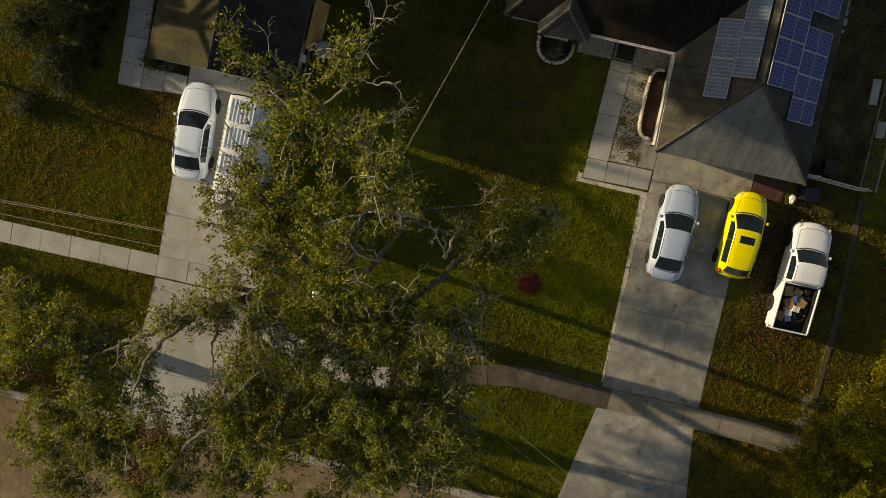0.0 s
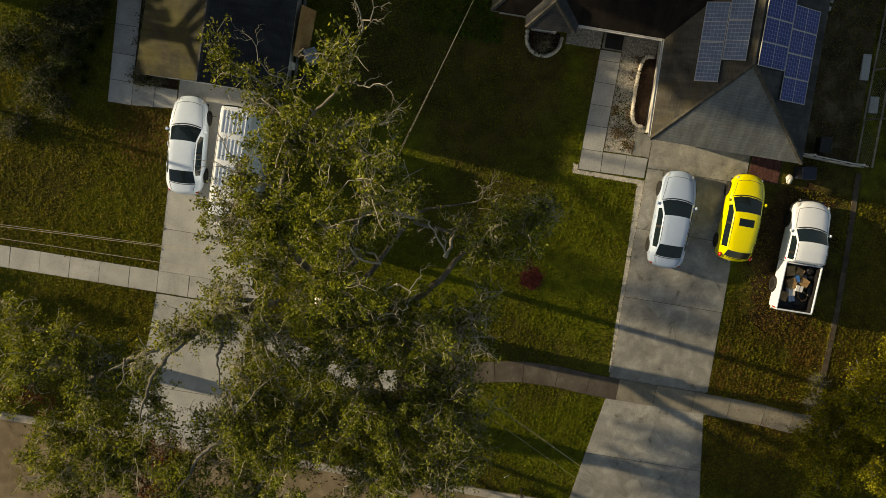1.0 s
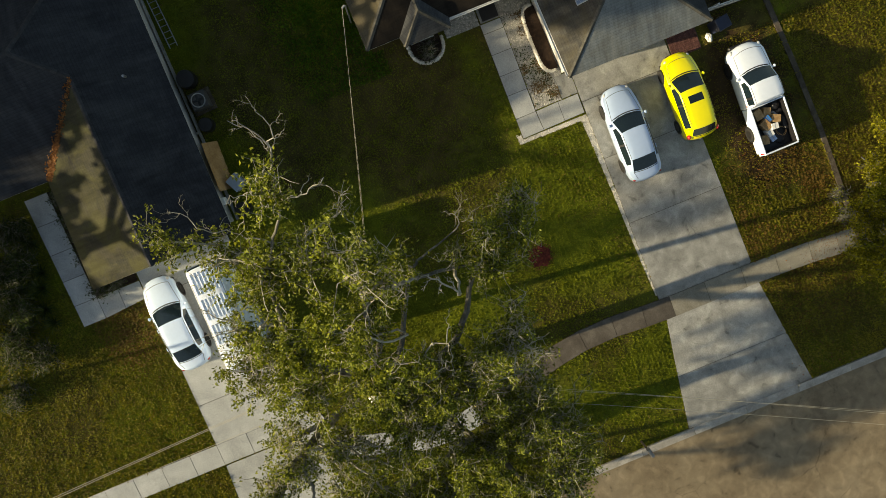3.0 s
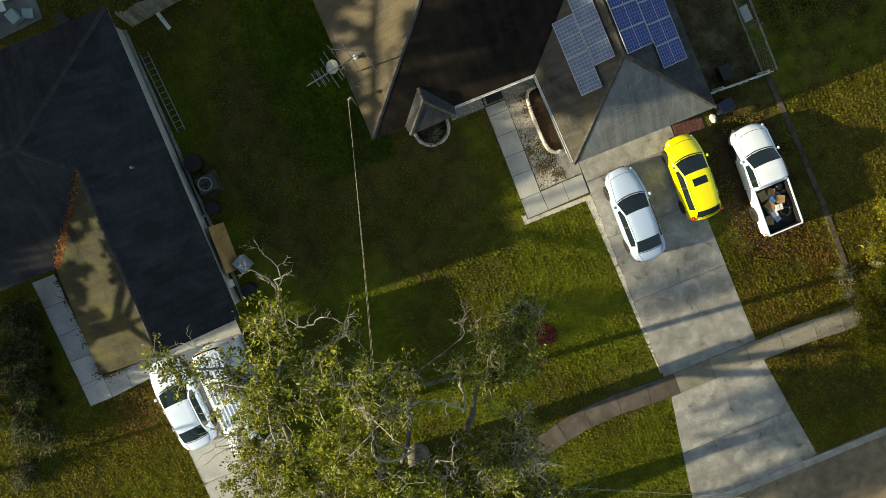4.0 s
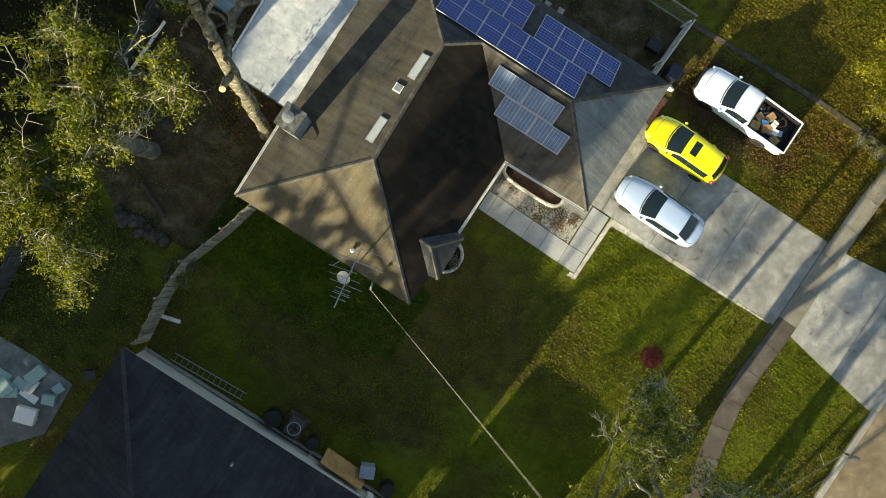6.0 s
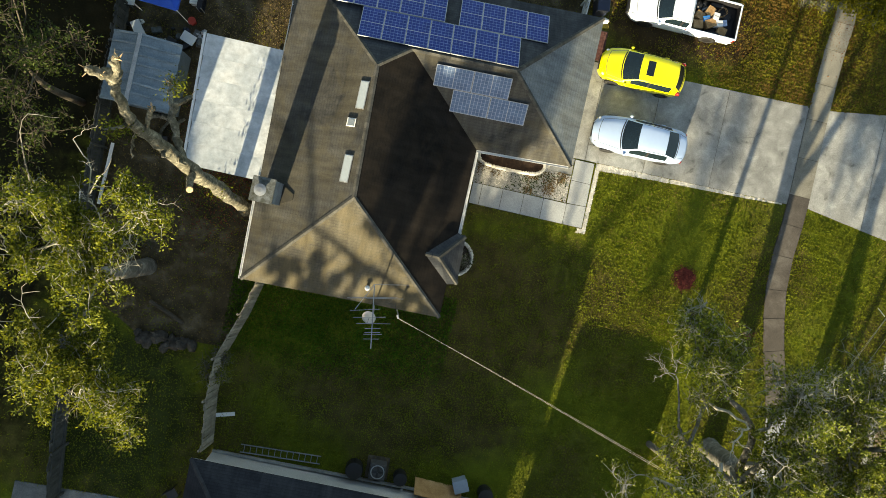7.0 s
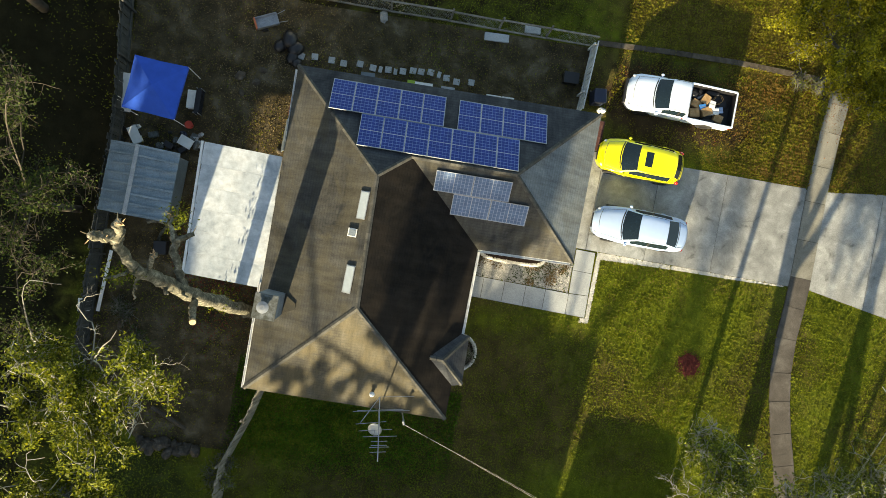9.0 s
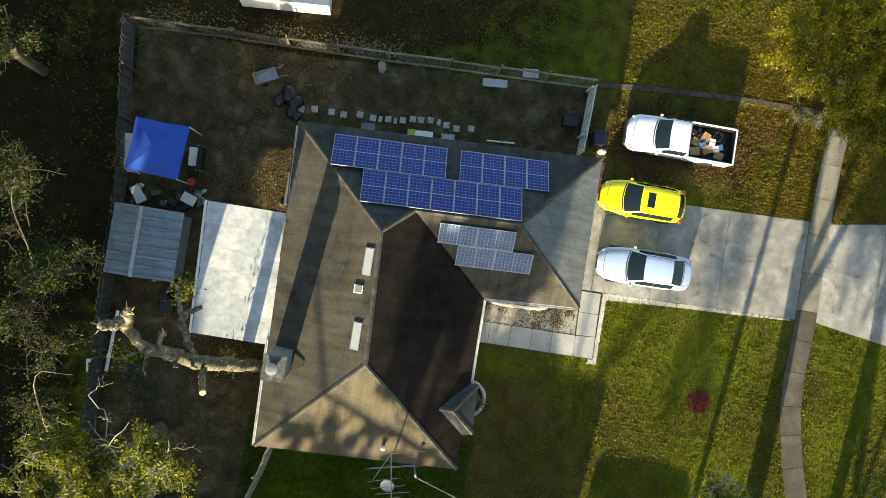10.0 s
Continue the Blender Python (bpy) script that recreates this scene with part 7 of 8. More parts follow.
      (7.3, -14.2, 9.0, 1.2, 0.4), (8.0, -15.1, 11.9, 0.75, 0.8), (7.3, -14.1, 11.7, 0.9, 0.8), (9.2, -15.9, 11.9, 0.5, 0.5), (7.1, -10.2, 10.0, 1.8), (6.4, -7.2, 10.0, 2.0, 0.7), (6.0, -4.9, 12.0, 1.2, 0.7), (9.8, -11.7, 9.0, 1.8, 0.35), (10.7, -8.3, 9.0, 2.3, 0.75), (3.0, -10.4, 13.6, 1.6), (5.6, -11.6, 11.6, 1.6, 0.7), (8.4, -12.6, 9.4, 1.5, 0.4), (8.3, -8.6, 10.0, 1.8), (8.2, -6.0, 9.4, 1.7, 0.55), (-0.6, -12.4, 14.2, 1.1), (0.2, -9.9, 15.2, 1.2, 0.6), (-0.5, -8.6, 13.4, 0.9, 0.6), (0.4, -8.2, 13.2, 0.9, 0.5), (5.2, -9.4, 12.6, 1.2, 0.9), (1.6, -8.0, 11.4, 0.9, 0.9), (2.9, -8.4, 11.2, 1.0, 0.9), (6.6, -4.2, 11.8, 0.8, 0.7), (7.8, -5.0, 9.0, 1.2, 0.65), (9.0, -9.9, 9.5, 1.6, 0.5)],
     11, OAK, 0.062, 4500, fill=0.5, red=0.35, red_at=((3.4, -2.7, 12.0), (3.3, -2.9, 11.8)), bare=0.20, spread=0.085,
     dead=[((-2.63, -9.46, 15.6), (-3.96, -9.14, 16.6), 0.03), ((-3.17, -9.36, 16.5), (-3.95, -9.9, 16.9), 0.022), ((-1.5, -9.8, 14.9), (-1.7, -8.3, 15.5), 0.035), ((-1.9, -9.7, 15.1), (-2.2, -10.9, 15.6), 0.025), ((-1.2, -11.6, 14.2), (-2.4, -12.8, 14.9), 0.025),
           ((1.45, -5.0, 10.95), (0.55, -4.75, 10.3), 0.022), ((1.42, -4.9, 10.95), (1.15, -4.0, 10.7), 0.018), ((1.5, -5.2, 10.9), (0.75, -4.4, 10.9), 0.016), ((3.0, -4.9, 11.1), (3.6, -3.9, 11.8), 0.03), ((2.2, -7.1, 14.0), (2.6, -9.2, 14.6), 0.06), ((3.4, -6.0, 13.0), (2.2, -6.6, 14.4), 0.05), ((4.0, -8.0, 13.0), (3.0, -9.4, 14.6), 0.05), ((5.2, -8.4, 12.0), (4.2, -6.6, 13.4), 0.045),
           ((6.1, -5.2, 11.6), (5.4, -4.2, 12.4), 0.04), ((1.9, -13.3, 12.0), (0.6, -13.9, 13.0), 0.03), ((6.5, -8.0, 10.5), (5.6, -7.0, 12.0), 0.04)])
tree("second oak by the sidewalk with drooping lower boughs",
     [(13.4, -9.0, -0.2, 0.40), (13.3, -9.0, 2.0, 0.32), (13.0, -8.8, 4.6, 0.27)],
     [[(13.0, -8.8, 4.6, 0.20), (11.2, -6.2, 7.2, 0.13), (9.6, -4.8, 8.8, 0.06)], [(13.1, -8.8, 4.0, 0.2), (13.4, -10.6, 7.0, 0.13), (13.2, -12.8, 8.0, 0.06)], [(13.0, -8.8, 4.6, 0.18), (13.2, -6.4, 7.6, 0.10), (12.4, -4.2, 8.8, 0.05)],
      [(13.1, -9.0, 4.4, 0.20), (12.5, -10.6, 7.2, 0.16), (12.15, -11.9, 8.3, 0.14), (12.8, -13.4, 8.6, 0.13), (13.5, -14.25, 8.7, 0.11), (14.4, -14.7, 8.7, 0.08), (16.1, -15.6, 8.7, 0.03)]],
     [(9.6, -4.8, 9.0, 1.8, 0.5), (13.2, -10.6, 9.0, 1.9), (13.2, -6.4, 9.0, 1.8), (12.6, -14.8, 8.0, 1.2), (12.3, -3.8, 9.0, 1.0, 0.6), (15.5, -12.3, 8.0, 1.5), (11.5, -9.0, 7.0, 1.6), (11.6, -5.0, 8.8, 1.6, 0.6), (14.6, -8.4, 8.4, 1.7), (11.6, -12.6, 8.6, 1.6), (14.4, -14.0, 7.8, 1.4), (9.0, -13.2, 9.0, 1.3, 0.35), (10.9, -13.6, 9.0, 1.2, 0.4), (12.8, -12.2, 8.5, 1.5), (8.6, -5.4, 7.6, 1.2, 0.45), (8.4, -3.9, 7.8, 1.1, 0.4), (11.2, -4.9, 7.6, 1.3, 0.55), (10.4, -3.3, 7.9, 1.1, 0.5), (12.5, -6.6, 7.6, 1.4, 0.6), (14.0, -8.3, 7.4, 1.4, 0.6), (13.2, -4.4, 7.8, 1.2, 0.5), (9.8, -7.0, 7.4, 1.2, 0.45)],
     12, OAK, 0.062, 4100, fill=0.5, red=0.75, red_at=((12.9, -11.9, 8.0), (13.9, -9.2, 8.0), (14.3, -9.9, 7.8)), bare=0.17, spread=0.11, dead=[((11.2, -6.2, 8.2), (9.8, -4.2, 9.6), 0.04), ((13.4, -10.6, 8.0), (12.2, -11.6, 9.4), 0.05), ((13.2, -6.4, 8.4), (14.4, -5.0, 9.2), 0.04), ((12.6, -8.0, 8.0), (11.4, -8.8, 9.2), 0.04), ((13.2, -12.8, 8.0), (14.2, -13.8, 9.0), 0.035)])
tree("oak at the corner of the neighbour's driveway reaching over the street",
     [(13.6, -22.4, -0.2, 0.5), (13.5, -22.3, 1.5, 0.40), (13.0, -21.4, 4.2, 0.34)],
     [[(13.0, -21.4, 4.2, 0.24), (11.6, -19.4, 7.2, 0.15), (10.8, -17.0, 8.6, 0.07)], [(13.1, -21.5, 4.0, 0.24), (14.4, -19.2, 6.6, 0.14), (15.8, -16.2, 7.8, 0.06)], [(13.0, -21.6, 4.0, 0.2), (10.6, -21.6, 8.0, 0.10), (9.4, -22.6, 8.2, 0.05)], [(13.2, -21.6, 3.6, 0.2), (16.4, -20.6, 6.8, 0.10), (17.8, -19.8, 7.0, 0.05)]],
     [(10.4, -21.4, 9.0, 1.8), (11.7, -19.2, 9.0, 1.8), (14.6, -17.3, 8.0, 1.8), (16.0, -20.8, 8.0, 1.5), (16.2, -15.1, 8.0, 1.4), (9.4, -22.6, 8.0, 1.1), (17.8, -19.8, 7.0, 1.3), (10.7, -16.9, 9.0, 0.8), (12.3, -16.5, 8.5, 1.4, 0.6), (14.2, -14.8, 8.3, 1.4), (10.1, -18.2, 9.0, 1.1), (9.5, -19.8, 9.0, 0.9), (12.3, -21.9, 8.5, 1.5), (14.8, -19.2, 8.0, 1.5), (14.3, -21.2, 8.0, 1.5), (16.6, -16.8, 8.0, 1.4)],
     13, OAK, 0.062, 4300, fill=0.6, red=0.8, red_at=((14.1, -16.1, 8.0), (12.6, -22.6, 8.0), (12.6, -21.5, 8.2), (15.8, -16.4, 8.0)), bare=0.17, spread=0.11, dead=[((11.6, -19.4, 8.0), (10.2, -18.6, 9.4), 0.05), ((14.4, -19.2, 7.4), (15.6, -18.2, 8.6), 0.05), ((10.6, -21.6, 8.4), (9.2, -21.2, 9.2), 0.035), ((9.4, -22.6, 8.2), (8.6, -22.9, 8.8), 0.02), ((15.8, -16.2, 7.9), (16.8, -15.4, 8.6), 0.03)])
tree("tall sunlit oak behind the back fence with yellowing leaves",
     [(-20.6, -6.4, -0.2, 0.45), (-20.5, -6.4, 3.0, 0.36), (-20.2, -6.3, 7.0, 0.30)],
     [[(-20.2, -6.3, 7.0, 0.121), (-19.4, -5.0, 11.0, 0.077), (-18.6, -3.4, 14.2, 0.044), (-17.4, -1.9, 16.0, 0.011)], [(-20.2, -6.3, 7.0, 0.110), (-19.0, -7.6, 10.6, 0.072), (-17.4, -8.9, 12.8, 0.033)], [(-20.2, -6.2, 6.6, 0.110), (-20.4, -4.8, 11.0, 0.066), (-20.6, -1.6, 14.3, 0.019), (-19.4, -1.1, 15.0, 0.008)], [(-19.4, -5.4, 10.5, 0.066), (-17.8, -4.4, 13.8, 0.033), (-16.6, -3.2, 15.2, 0.017)]],
     [(-16.8, -3.1, 15.3, 0.9), (-18.7, -4.0, 14.5, 1.2), (-19.8, -5.4, 14.0, 1.3), (-18.1, -5.6, 14.0, 1.4), (-19.5, -7.2, 13.5, 1.4), (-18.4, -8.3, 13.0, 1.4), (-17.2, -9.1, 13.0, 1.0), (-19.6, -9.0, 13.0, 1.2), (-16.4, -10.5, 12.5, 0.7), (-20.4, -3.7, 14.0, 0.8), (-17.0, -4.8, 14.0, 0.6)],
     14, OAK_YELLOW, 0.055, 7600, bare=0.15, spread=0.10, twig=BARK_PALE,
     dead=[((-18.6, -4.2, 13.6), (-18.9, -1.6, 15.0), 0.035), ((-19.4, -5.2, 12.8), (-20.6, -3.0, 14.4), 0.035), ((-17.6, -4.4, 13.6), (-16.6, -2.6, 14.8), 0.03), ((-20.4, -6.0, 12.0), (-22.2, -5.0, 13.2), 0.035), ((-18.4, -7.4, 12.0), (-17.6, -8.8, 13.8), 0.03)])
tree("thin shaded tree beyond the back fence",
     [(-25.2, 0.6, -0.2, 0.20), (-25.0, 0.6, 4.0, 0.14), (-24.2, 0.8, 7.5, 0.04)],
     [[(-24.2, 0.8, 7.5, 0.066), (-23.2, 0.9, 9.6, 0.044), (-21.6, 1.8, 10.2, 0.017)], [(-24.3, 0.7, 7.0, 0.055), (-23.4, -1.6, 9.0, 0.033), (-22.6, -3.6, 9.2, 0.017)], [(-24.3, 0.8, 7.2, 0.055), (-23.4, 3.0, 11.0, 0.033), (-22.6, 4.2, 13.4, 0.017)]],
     [(-22.8, 1.0, 11.0, 1.4), (-21.8, -1.1, 10.5, 1.1), (-22.9, -0.5, 11.0, 1.2), (-22.5, 4.3, 13.3, 0.9), (-22.8, 1.4, 10.0, 1.1), (-21.6, 1.9, 10.0, 0.7), (-22.7, -3.7, 9.0, 1.2), (-24.6, 4.6, 8.8, 0.9, 1.3), (-25.6, 4.2, 8.2, 0.8, 1.2)],
     15, SHRUB, 0.06, 1500, bark=BARK_DARK, bare=0.25, twig=BARK_DARK)
tree("dark leafy tree at the back corner", [(-28.6, 9.6, -0.2, 0.25), (-28.4, 9.6, 3.0, 0.2), (-27.8, 9.6, 4.6, 0.15)], [[(-27.8, 9.6, 4.6, 0.12), (-27.2, 9.4, 5.6, 0.05)]],
     [(-27.6, 9.9, 5.0, 1.2, 0.5), (-29.0, 9.0, 5.2, 1.4, 0.5)], 16, SHRUB, 0.07, 1500, bark=BARK_DARK, twig=BARK_DARK)
tree("low spreading tree on the side lawn with yellow-green leaves", [(8.8, 15.9, -0.2, 0.22), (8.7, 15.9, 1.2, 0.17), (8.5, 15.8, 2.4, 0.14)],
     [[(8.5, 15.8, 2.4, 0.1), (7.4, 16.1, 3.2, 0.05)], [(8.5, 15.8, 2.4, 0.1), (8.8, 14.4, 3.8, 0.05)], [(8.5, 15.8, 2.4, 0.1), (9.0, 17.2, 4.2, 0.05)], [(8.6, 15.8, 2.2, 0.1), (10.4, 13.4, 3.4, 0.04)]],
     [(7.0, 16.2, 3.4, 1.8), (8.8, 14.2, 4.4, 1.9), (8.8, 17.0, 4.6, 2.0), (6.7, 14.6, 2.3, 0.8), (8.8, 13.2, 3.0, 1.3), (7.8, 18.5, 4.3, 1.8), (10.9, 12.6, 3.7, 1.4), (6.2, 17.6, 2.8, 1.1), (10.8, 15.6, 4.4, 1.9), (10.6, 18.6, 4.6, 2.2), (12.6, 14.2, 4.0, 1.8), (12.4, 17.0, 4.8, 2.2)], 17, OAK_BRIGHT, 0.066, 4600, bare=0.02, spread=0.13, twig=BARK)


# the tall unseen trees to the south, known by the shade over roofs and driveway, with boughs placed to cast it
tree("unseen shade-casting oak south of the neighbour's house", [(-5.0, -37.0, -0.2, 0.5), (-5.0, -37.0, 5.0, 0.4), (-5.2, -36.6, 8.6, 0.34)],
     [[(-5.2, -36.6, 8.6, 0.26), (-9.0, -35.4, 11.2, 0.16), (-13.4, -34.6, 12.2, 0.07)], [(-5.2, -36.6, 8.6, 0.26), (-2.2, -35.0, 10.0, 0.16), (1.4, -34.0, 10.8, 0.07)], [(-5.2, -36.6, 8.6, 0.2), (-5.6, -35.0, 11.0, 0.05)],
      [(-5.2, -36.6, 8.2, 0.26), (-9.4, -36.6, 10.6, 0.25), (-12.9, -36.5, 11.9, 0.24), (-14.6, -36.5, 12.5, 0.22), (-16.4, -36.5, 13.3, 0.17), (-18.5, -36.5, 14.0, 0.13), (-20.0, -36.5, 14.5, 0.08)]],
     [(-14.3 + 0.75 * i, -34.4, 14.85, 0.75, 2.0) for i in range(8)] + [(-9.9 + 0.9 * k, -34.4, 9.1, 0.42, 1.6) for k in range(4)] + [(-9.0 + 1.8 * i, -37.0, 3.3 + 1.5 * (i % 2), 1.5) for i in range(4)] + [(-18.0 + 2.0 * i, -36.5, 5.0 + 1.8 * j, 1.4) for i in range(4) for j in range(3)] + [(-14.1, -36.5, 12.1, 0.25, 0.5), (-14.9, -36.5, 11.9, 0.25, 0.5)] + [(-11.8, -34.4, 15.5, 1.0), (-10.2, -34.6, 15.6, 1.0), (-8.9, -34.0, 14.2, 0.8)],
     18, OAK, 0.24, 1500, bare=0.02)
# unseen, added for the soft shade on lawn and driveway
tree("unseen thin oak added south of the neighbour's house for soft shade", [(1.0, -34.2, -0.2, 0.12), (1.0, -34.0, 4.0, 0.09), (1.0, -33.8, 7.4, 0.06)], [[(1.0, -33.8, 7.4, 0.06), (1.2, -33.8, 9.4, 0.04), (0.8, -33.8, 11.0, 0.02)]],
     [(-0.2 + 0.55 * k, -33.8, 8.7 + 0.55 * k, 1.0, 0.5) for k in range(5)] + [(1.4, -33.8, 9.3, 1.0, 0.6), (2.3, -33.8, 8.8, 0.8, 0.5), (0.2, -33.8, 10.9, 0.9, 1.1), (1.5, -33.8, 11.4, 0.9, 1.1), (-1.0, -33.8, 11.0, 0.8, 0.9), (2.2, -33.8, 10.6, 0.7, 0.9)],
     21, OAK, 0.085, 420, bare=0.35, twig=BARK)
# unseen, placed to shade the neighbour's roof
tree("unseen shade-casting oak beyond the neighbour's back yard", [(-9.0, -47.0, -0.2, 0.5), (-9.0, -47.0, 4.0, 0.4), (-9.0, -46.6, 6.4, 0.3)],
     [[(-9.0, -46.6, 6.4, 0.24), (-13.0, -46.0, 8.6, 0.12), (-16.6, -45.6, 9.6, 0.05)], [(-9.0, -46.6, 6.4, 0.24), (-5.6, -46.0, 8.2, 0.1)]],
     [(-17.0, -45.6, 9.6, 2.0), (-14.4, -46.0, 9.4, 2.1), (-11.6, -46.0, 9.6, 2.2), (-8.8, -46.0, 9.4, 2.1), (-6.2, -46.0, 8.4, 1.7), (-13.0, -46.0, 11.8, 2.0), (-10.0, -45.8, 7.2, 1.7), (-15.2, -45.6, 7.2, 1.7), (-20.0, -45.6, 11.0, 2.2), (-18.6, -45.6, 8.4, 2.0), (-16.6, -45.8, 11.8, 2.0)],
     19, OAK, 0.28, 1500, bare=0.02)
# unseen, added to darken the back yards and the ground beyond
tree("unseen oak added in the yards to the south-west for shade", [(-29.0, -37.0, -0.2, 0.45), (-29.0, -37.0, 3.0, 0.36), (-28.8, -36.6, 5.0, 0.3)],
     [[(-28.8, -36.6, 5.0, 0.24), (-25.0, -36.0, 7.0, 0.12), (-21.0, -35.6, 8.0, 0.05)], [(-28.8, -36.6, 5.0, 0.24), (-32.0, -36.0, 7.2, 0.12), (-35.0, -35.6, 8.4, 0.05)]],
     [(-36.0, -35.5, 9.0, 2.2), (-33.4, -35.5, 8.0, 2.2), (-33.0, -35.5, 10.4, 2.0), (-30.6, -35.5, 9.6, 2.2), (-30.0, -35.5, 7.0, 2.0), (-27.8, -35.5, 8.6, 2.2), (-25.4, -35.5, 8.0, 2.0), (-26.2, -35.5, 8.6, 1.4), (-23.0, -35.5, 8.6, 1.8), (-21.0, -35.5, 8.6, 1.6), (-36.6, -35.5, 6.4, 1.8), (-23.4, -35.5, 6.6, 1.6)] + [(-38.5 + 2.3 * i, -35.5 + 0.3 * (j % 2), 5.2 + 2.3 * j, 1.9) for i in range(6) for j in range(5)] + [(-26.0 + 2.0 * i, -34.4, 3.6 + 1.9 * j, 1.6) for i in range(5) for j in range(3)] + [(-27.6, -35.5, 14.6, 2.0)],
     20, OAK, 0.46, 600, bare=0.02)

# unseen, added to shade the grass between sidewalk and street
tree("unseen low oak added by the street beyond the neighbour's lawn for shade", [(11.6, -46.0, -0.2, 0.35), (11.5, -46.0, 1.4, 0.28), (11.4, -45.6, 2.4, 0.22)],
     [[(11.4, -45.6, 2.4, 0.18), (9.4, -45.2, 3.8, 0.08)], [(11.4, -45.6, 2.4, 0.18), (13.4, -45.2, 4.0, 0.08)]],
     [(8.7 + 1.5 * i, -45.0, 2.2 + 1.5 * j, 1.15) for i in range(5) for j in range(3)], 22, OAK, 0.22, 700, bare=0.02)

# a close rank of unseen oaks along the western yards, added to hold back sky light
for i, (x, y) in enumerate(((-38.0, -24.0), (-39.0, -13.0), (-38.5, -2.0), (-39.0, 9.0), (-38.0, 20.0), (-27.0, -48.0))):
    tree("unseen oak added along the western yards to block sky light", [(x, y, -0.2, 0.45), (x, y, 5.0, 0.36), (x, y, 8.0, 0.3)],
         [[(x, y, 8.0, 0.22), (x + 0.5, y + 3.0, 10.5, 0.1)], [(x, y, 8.0, 0.22), (x - 0.5, y - 3.0, 10.5, 0.1)]],
         [(x + 0.6 * (k % 2), y - 4.4 + 2.2 * k, 6.0 + 3.2 * j, 2.3) for k in range(5) for j in range(4)], 90 + i, OAK, 0.44, 380, bare=0.0)


def shrub(label, x, y, r, h, seed, leaf=SHRUB, per=2600):
    return tree(label, [(x, y, -0.05, 0.05), (x, y, h * 0.5, 0.035)], [], [(x, y, h * 0.62, r), (x + r * 0.4, y - r * 0.3, h * 0.5, r * 0.7), (x - r * 0.45, y + r * 0.25, h * 0.45, r * 0.7)], seed, leaf, 0.055, per, bare=0.03, name="shrub", twig=BARK)


for i, (x, y, r, h) in enumerate(((0.0, -26.8, 1.15, 1.8), (-1.4, -25.9, 1.2, 2.0), (0.9, -26.0, 0.75, 1.2), (2.2, -28.0, 0.8, 1.0), (-1.6, -28.0, 1.5, 2.6), (-2.7, -25.6, 1.1, 1.9), (-5.2, -24.7, 1.0, 1.6), (-3.7, -24.9, 1.0, 1.4), (-3.0, -26.3, 1.2, 1.5))):
    shrub("dense dark green shrub in the neighbour's front yard", x, y, r, h * 0.62, 30 + i)
for i, (x, y) in enumerate(((-5.9, -21.9), (-4.9, -21.95), (-3.9, -21.9), (-2.9, -21.95), (-1.9, -21.8), (-1.2, -21.2), (-1.15, -22.1))):
    shrub("low clipped shrub in the planting bed", x, y, 0.36, 0.6, 50 + i, SHRUB, 3000)
for i, (x, y, r, h, lf) in enumerate(((-16.35, -10.7, 0.75, 1.3, OAK_YELLOW), (-16.2, -9.9, 0.5, 0.9, OAK_YELLOW), (-5.85, -2.78, 0.42, 0.45, SHRUB), (8.5, 14.1, 0.35, 0.5, OAK_YELLOW), (9.6, 14.0, 0.3, 0.4, OAK_YELLOW), (-22.2, -3.6, 0.5, 0.9, SHRUB), (-21.3, -5.0, 0.6, 1.0, SHRUB))):
    shrub("small leafy shrub at the edge of the grass", x, y, r, h, 60 + i, lf, 1600)


def spiky(label, x, y, r, n, seed):
    """A clump of stiff arching blades."""
    rs = np.random.RandomState(seed)
    ob = thing("spiky_plant", label, "plant")
    bm = bmesh.new()
    for k in range(n):
        a = rs.uniform(0, 2 * math.pi)
        ln = r * rs.uniform(0.6, 1.1)
        d, s = Vector((math.cos(a), math.sin(a), 0)), Vector((-math.sin(a), math.cos(a), 0)) * 0.035
        rise = rs.uniform(0.4, 1.2)
        prev = None
        for t in np.linspace(0, 1, 5):
            p = Vector((x, y, 0.05)) + d * ln * t + Vector((0, 0, r * rise * math.sin(t * 2.2)))
            w = s * (1 - t * 0.95)
            cur = (bm.verts.new(p - w), bm.verts.new(p + w))
            if prev:
                bm.faces.new((prev[0], prev[1], cur[1], cur[0]))
            prev = cur
    part("fronds", bm, SHRUB, ob)
    return ob


for i, (x, y, r) in enumerate(((-2.2, -24.6, 0.7), (-1.2, -24.9, 0.6), (-4.4, -24.2, 0.6), (-0.4, -24.8, 0.6), (-2.9, -24.3, 0.5))):
    spiky("spiky arching palm-like plant", x, y, r, 46, i)

# the broken oak behind the house: a bare leaning trunk with torn and sawn limbs
snag = thing("broken_tree", "bare storm-broken oak trunk with torn and sawn limbs", "tree")


def branch(pts, nm="limb", seg=12, seed=1):
    rs = np.random.RandomState(seed)
    line = smooth_line([p[:3] for p in pts], 6)
    rr = np.interp(np.linspace(0, 1, len(line)), np.linspace(0, 1, len(pts)), [0.68 * p[3] for p in pts]) * (1 + rs.normal(0, 0.06, len(line)))
    bm = bmesh.new()
    tube(bm, [p + Vector(rs.normal(0, 0.03, 3)) for p in line], list(rr), seg)
    for v in bm.verts:
        v.co += Vector(rs.normal(0, 0.026, 3)) * min(1.0, rr[0] * 3)
    return part(nm, bm, SNAG_BARK, snag, smooth=True)


branch([(-16.55, -2.75, -0.2, 0.50), (-16.7, -2.5, 1.5, 0.42), (-17.1, -1.95, 5.0, 0.40), (-17.5, -1.55, 8.0, 0.38), (-18.1, -0.95, 10.4, 0.34), (-18.55, -0.55, 12.0, 0.28)], "trunk", seed=2)
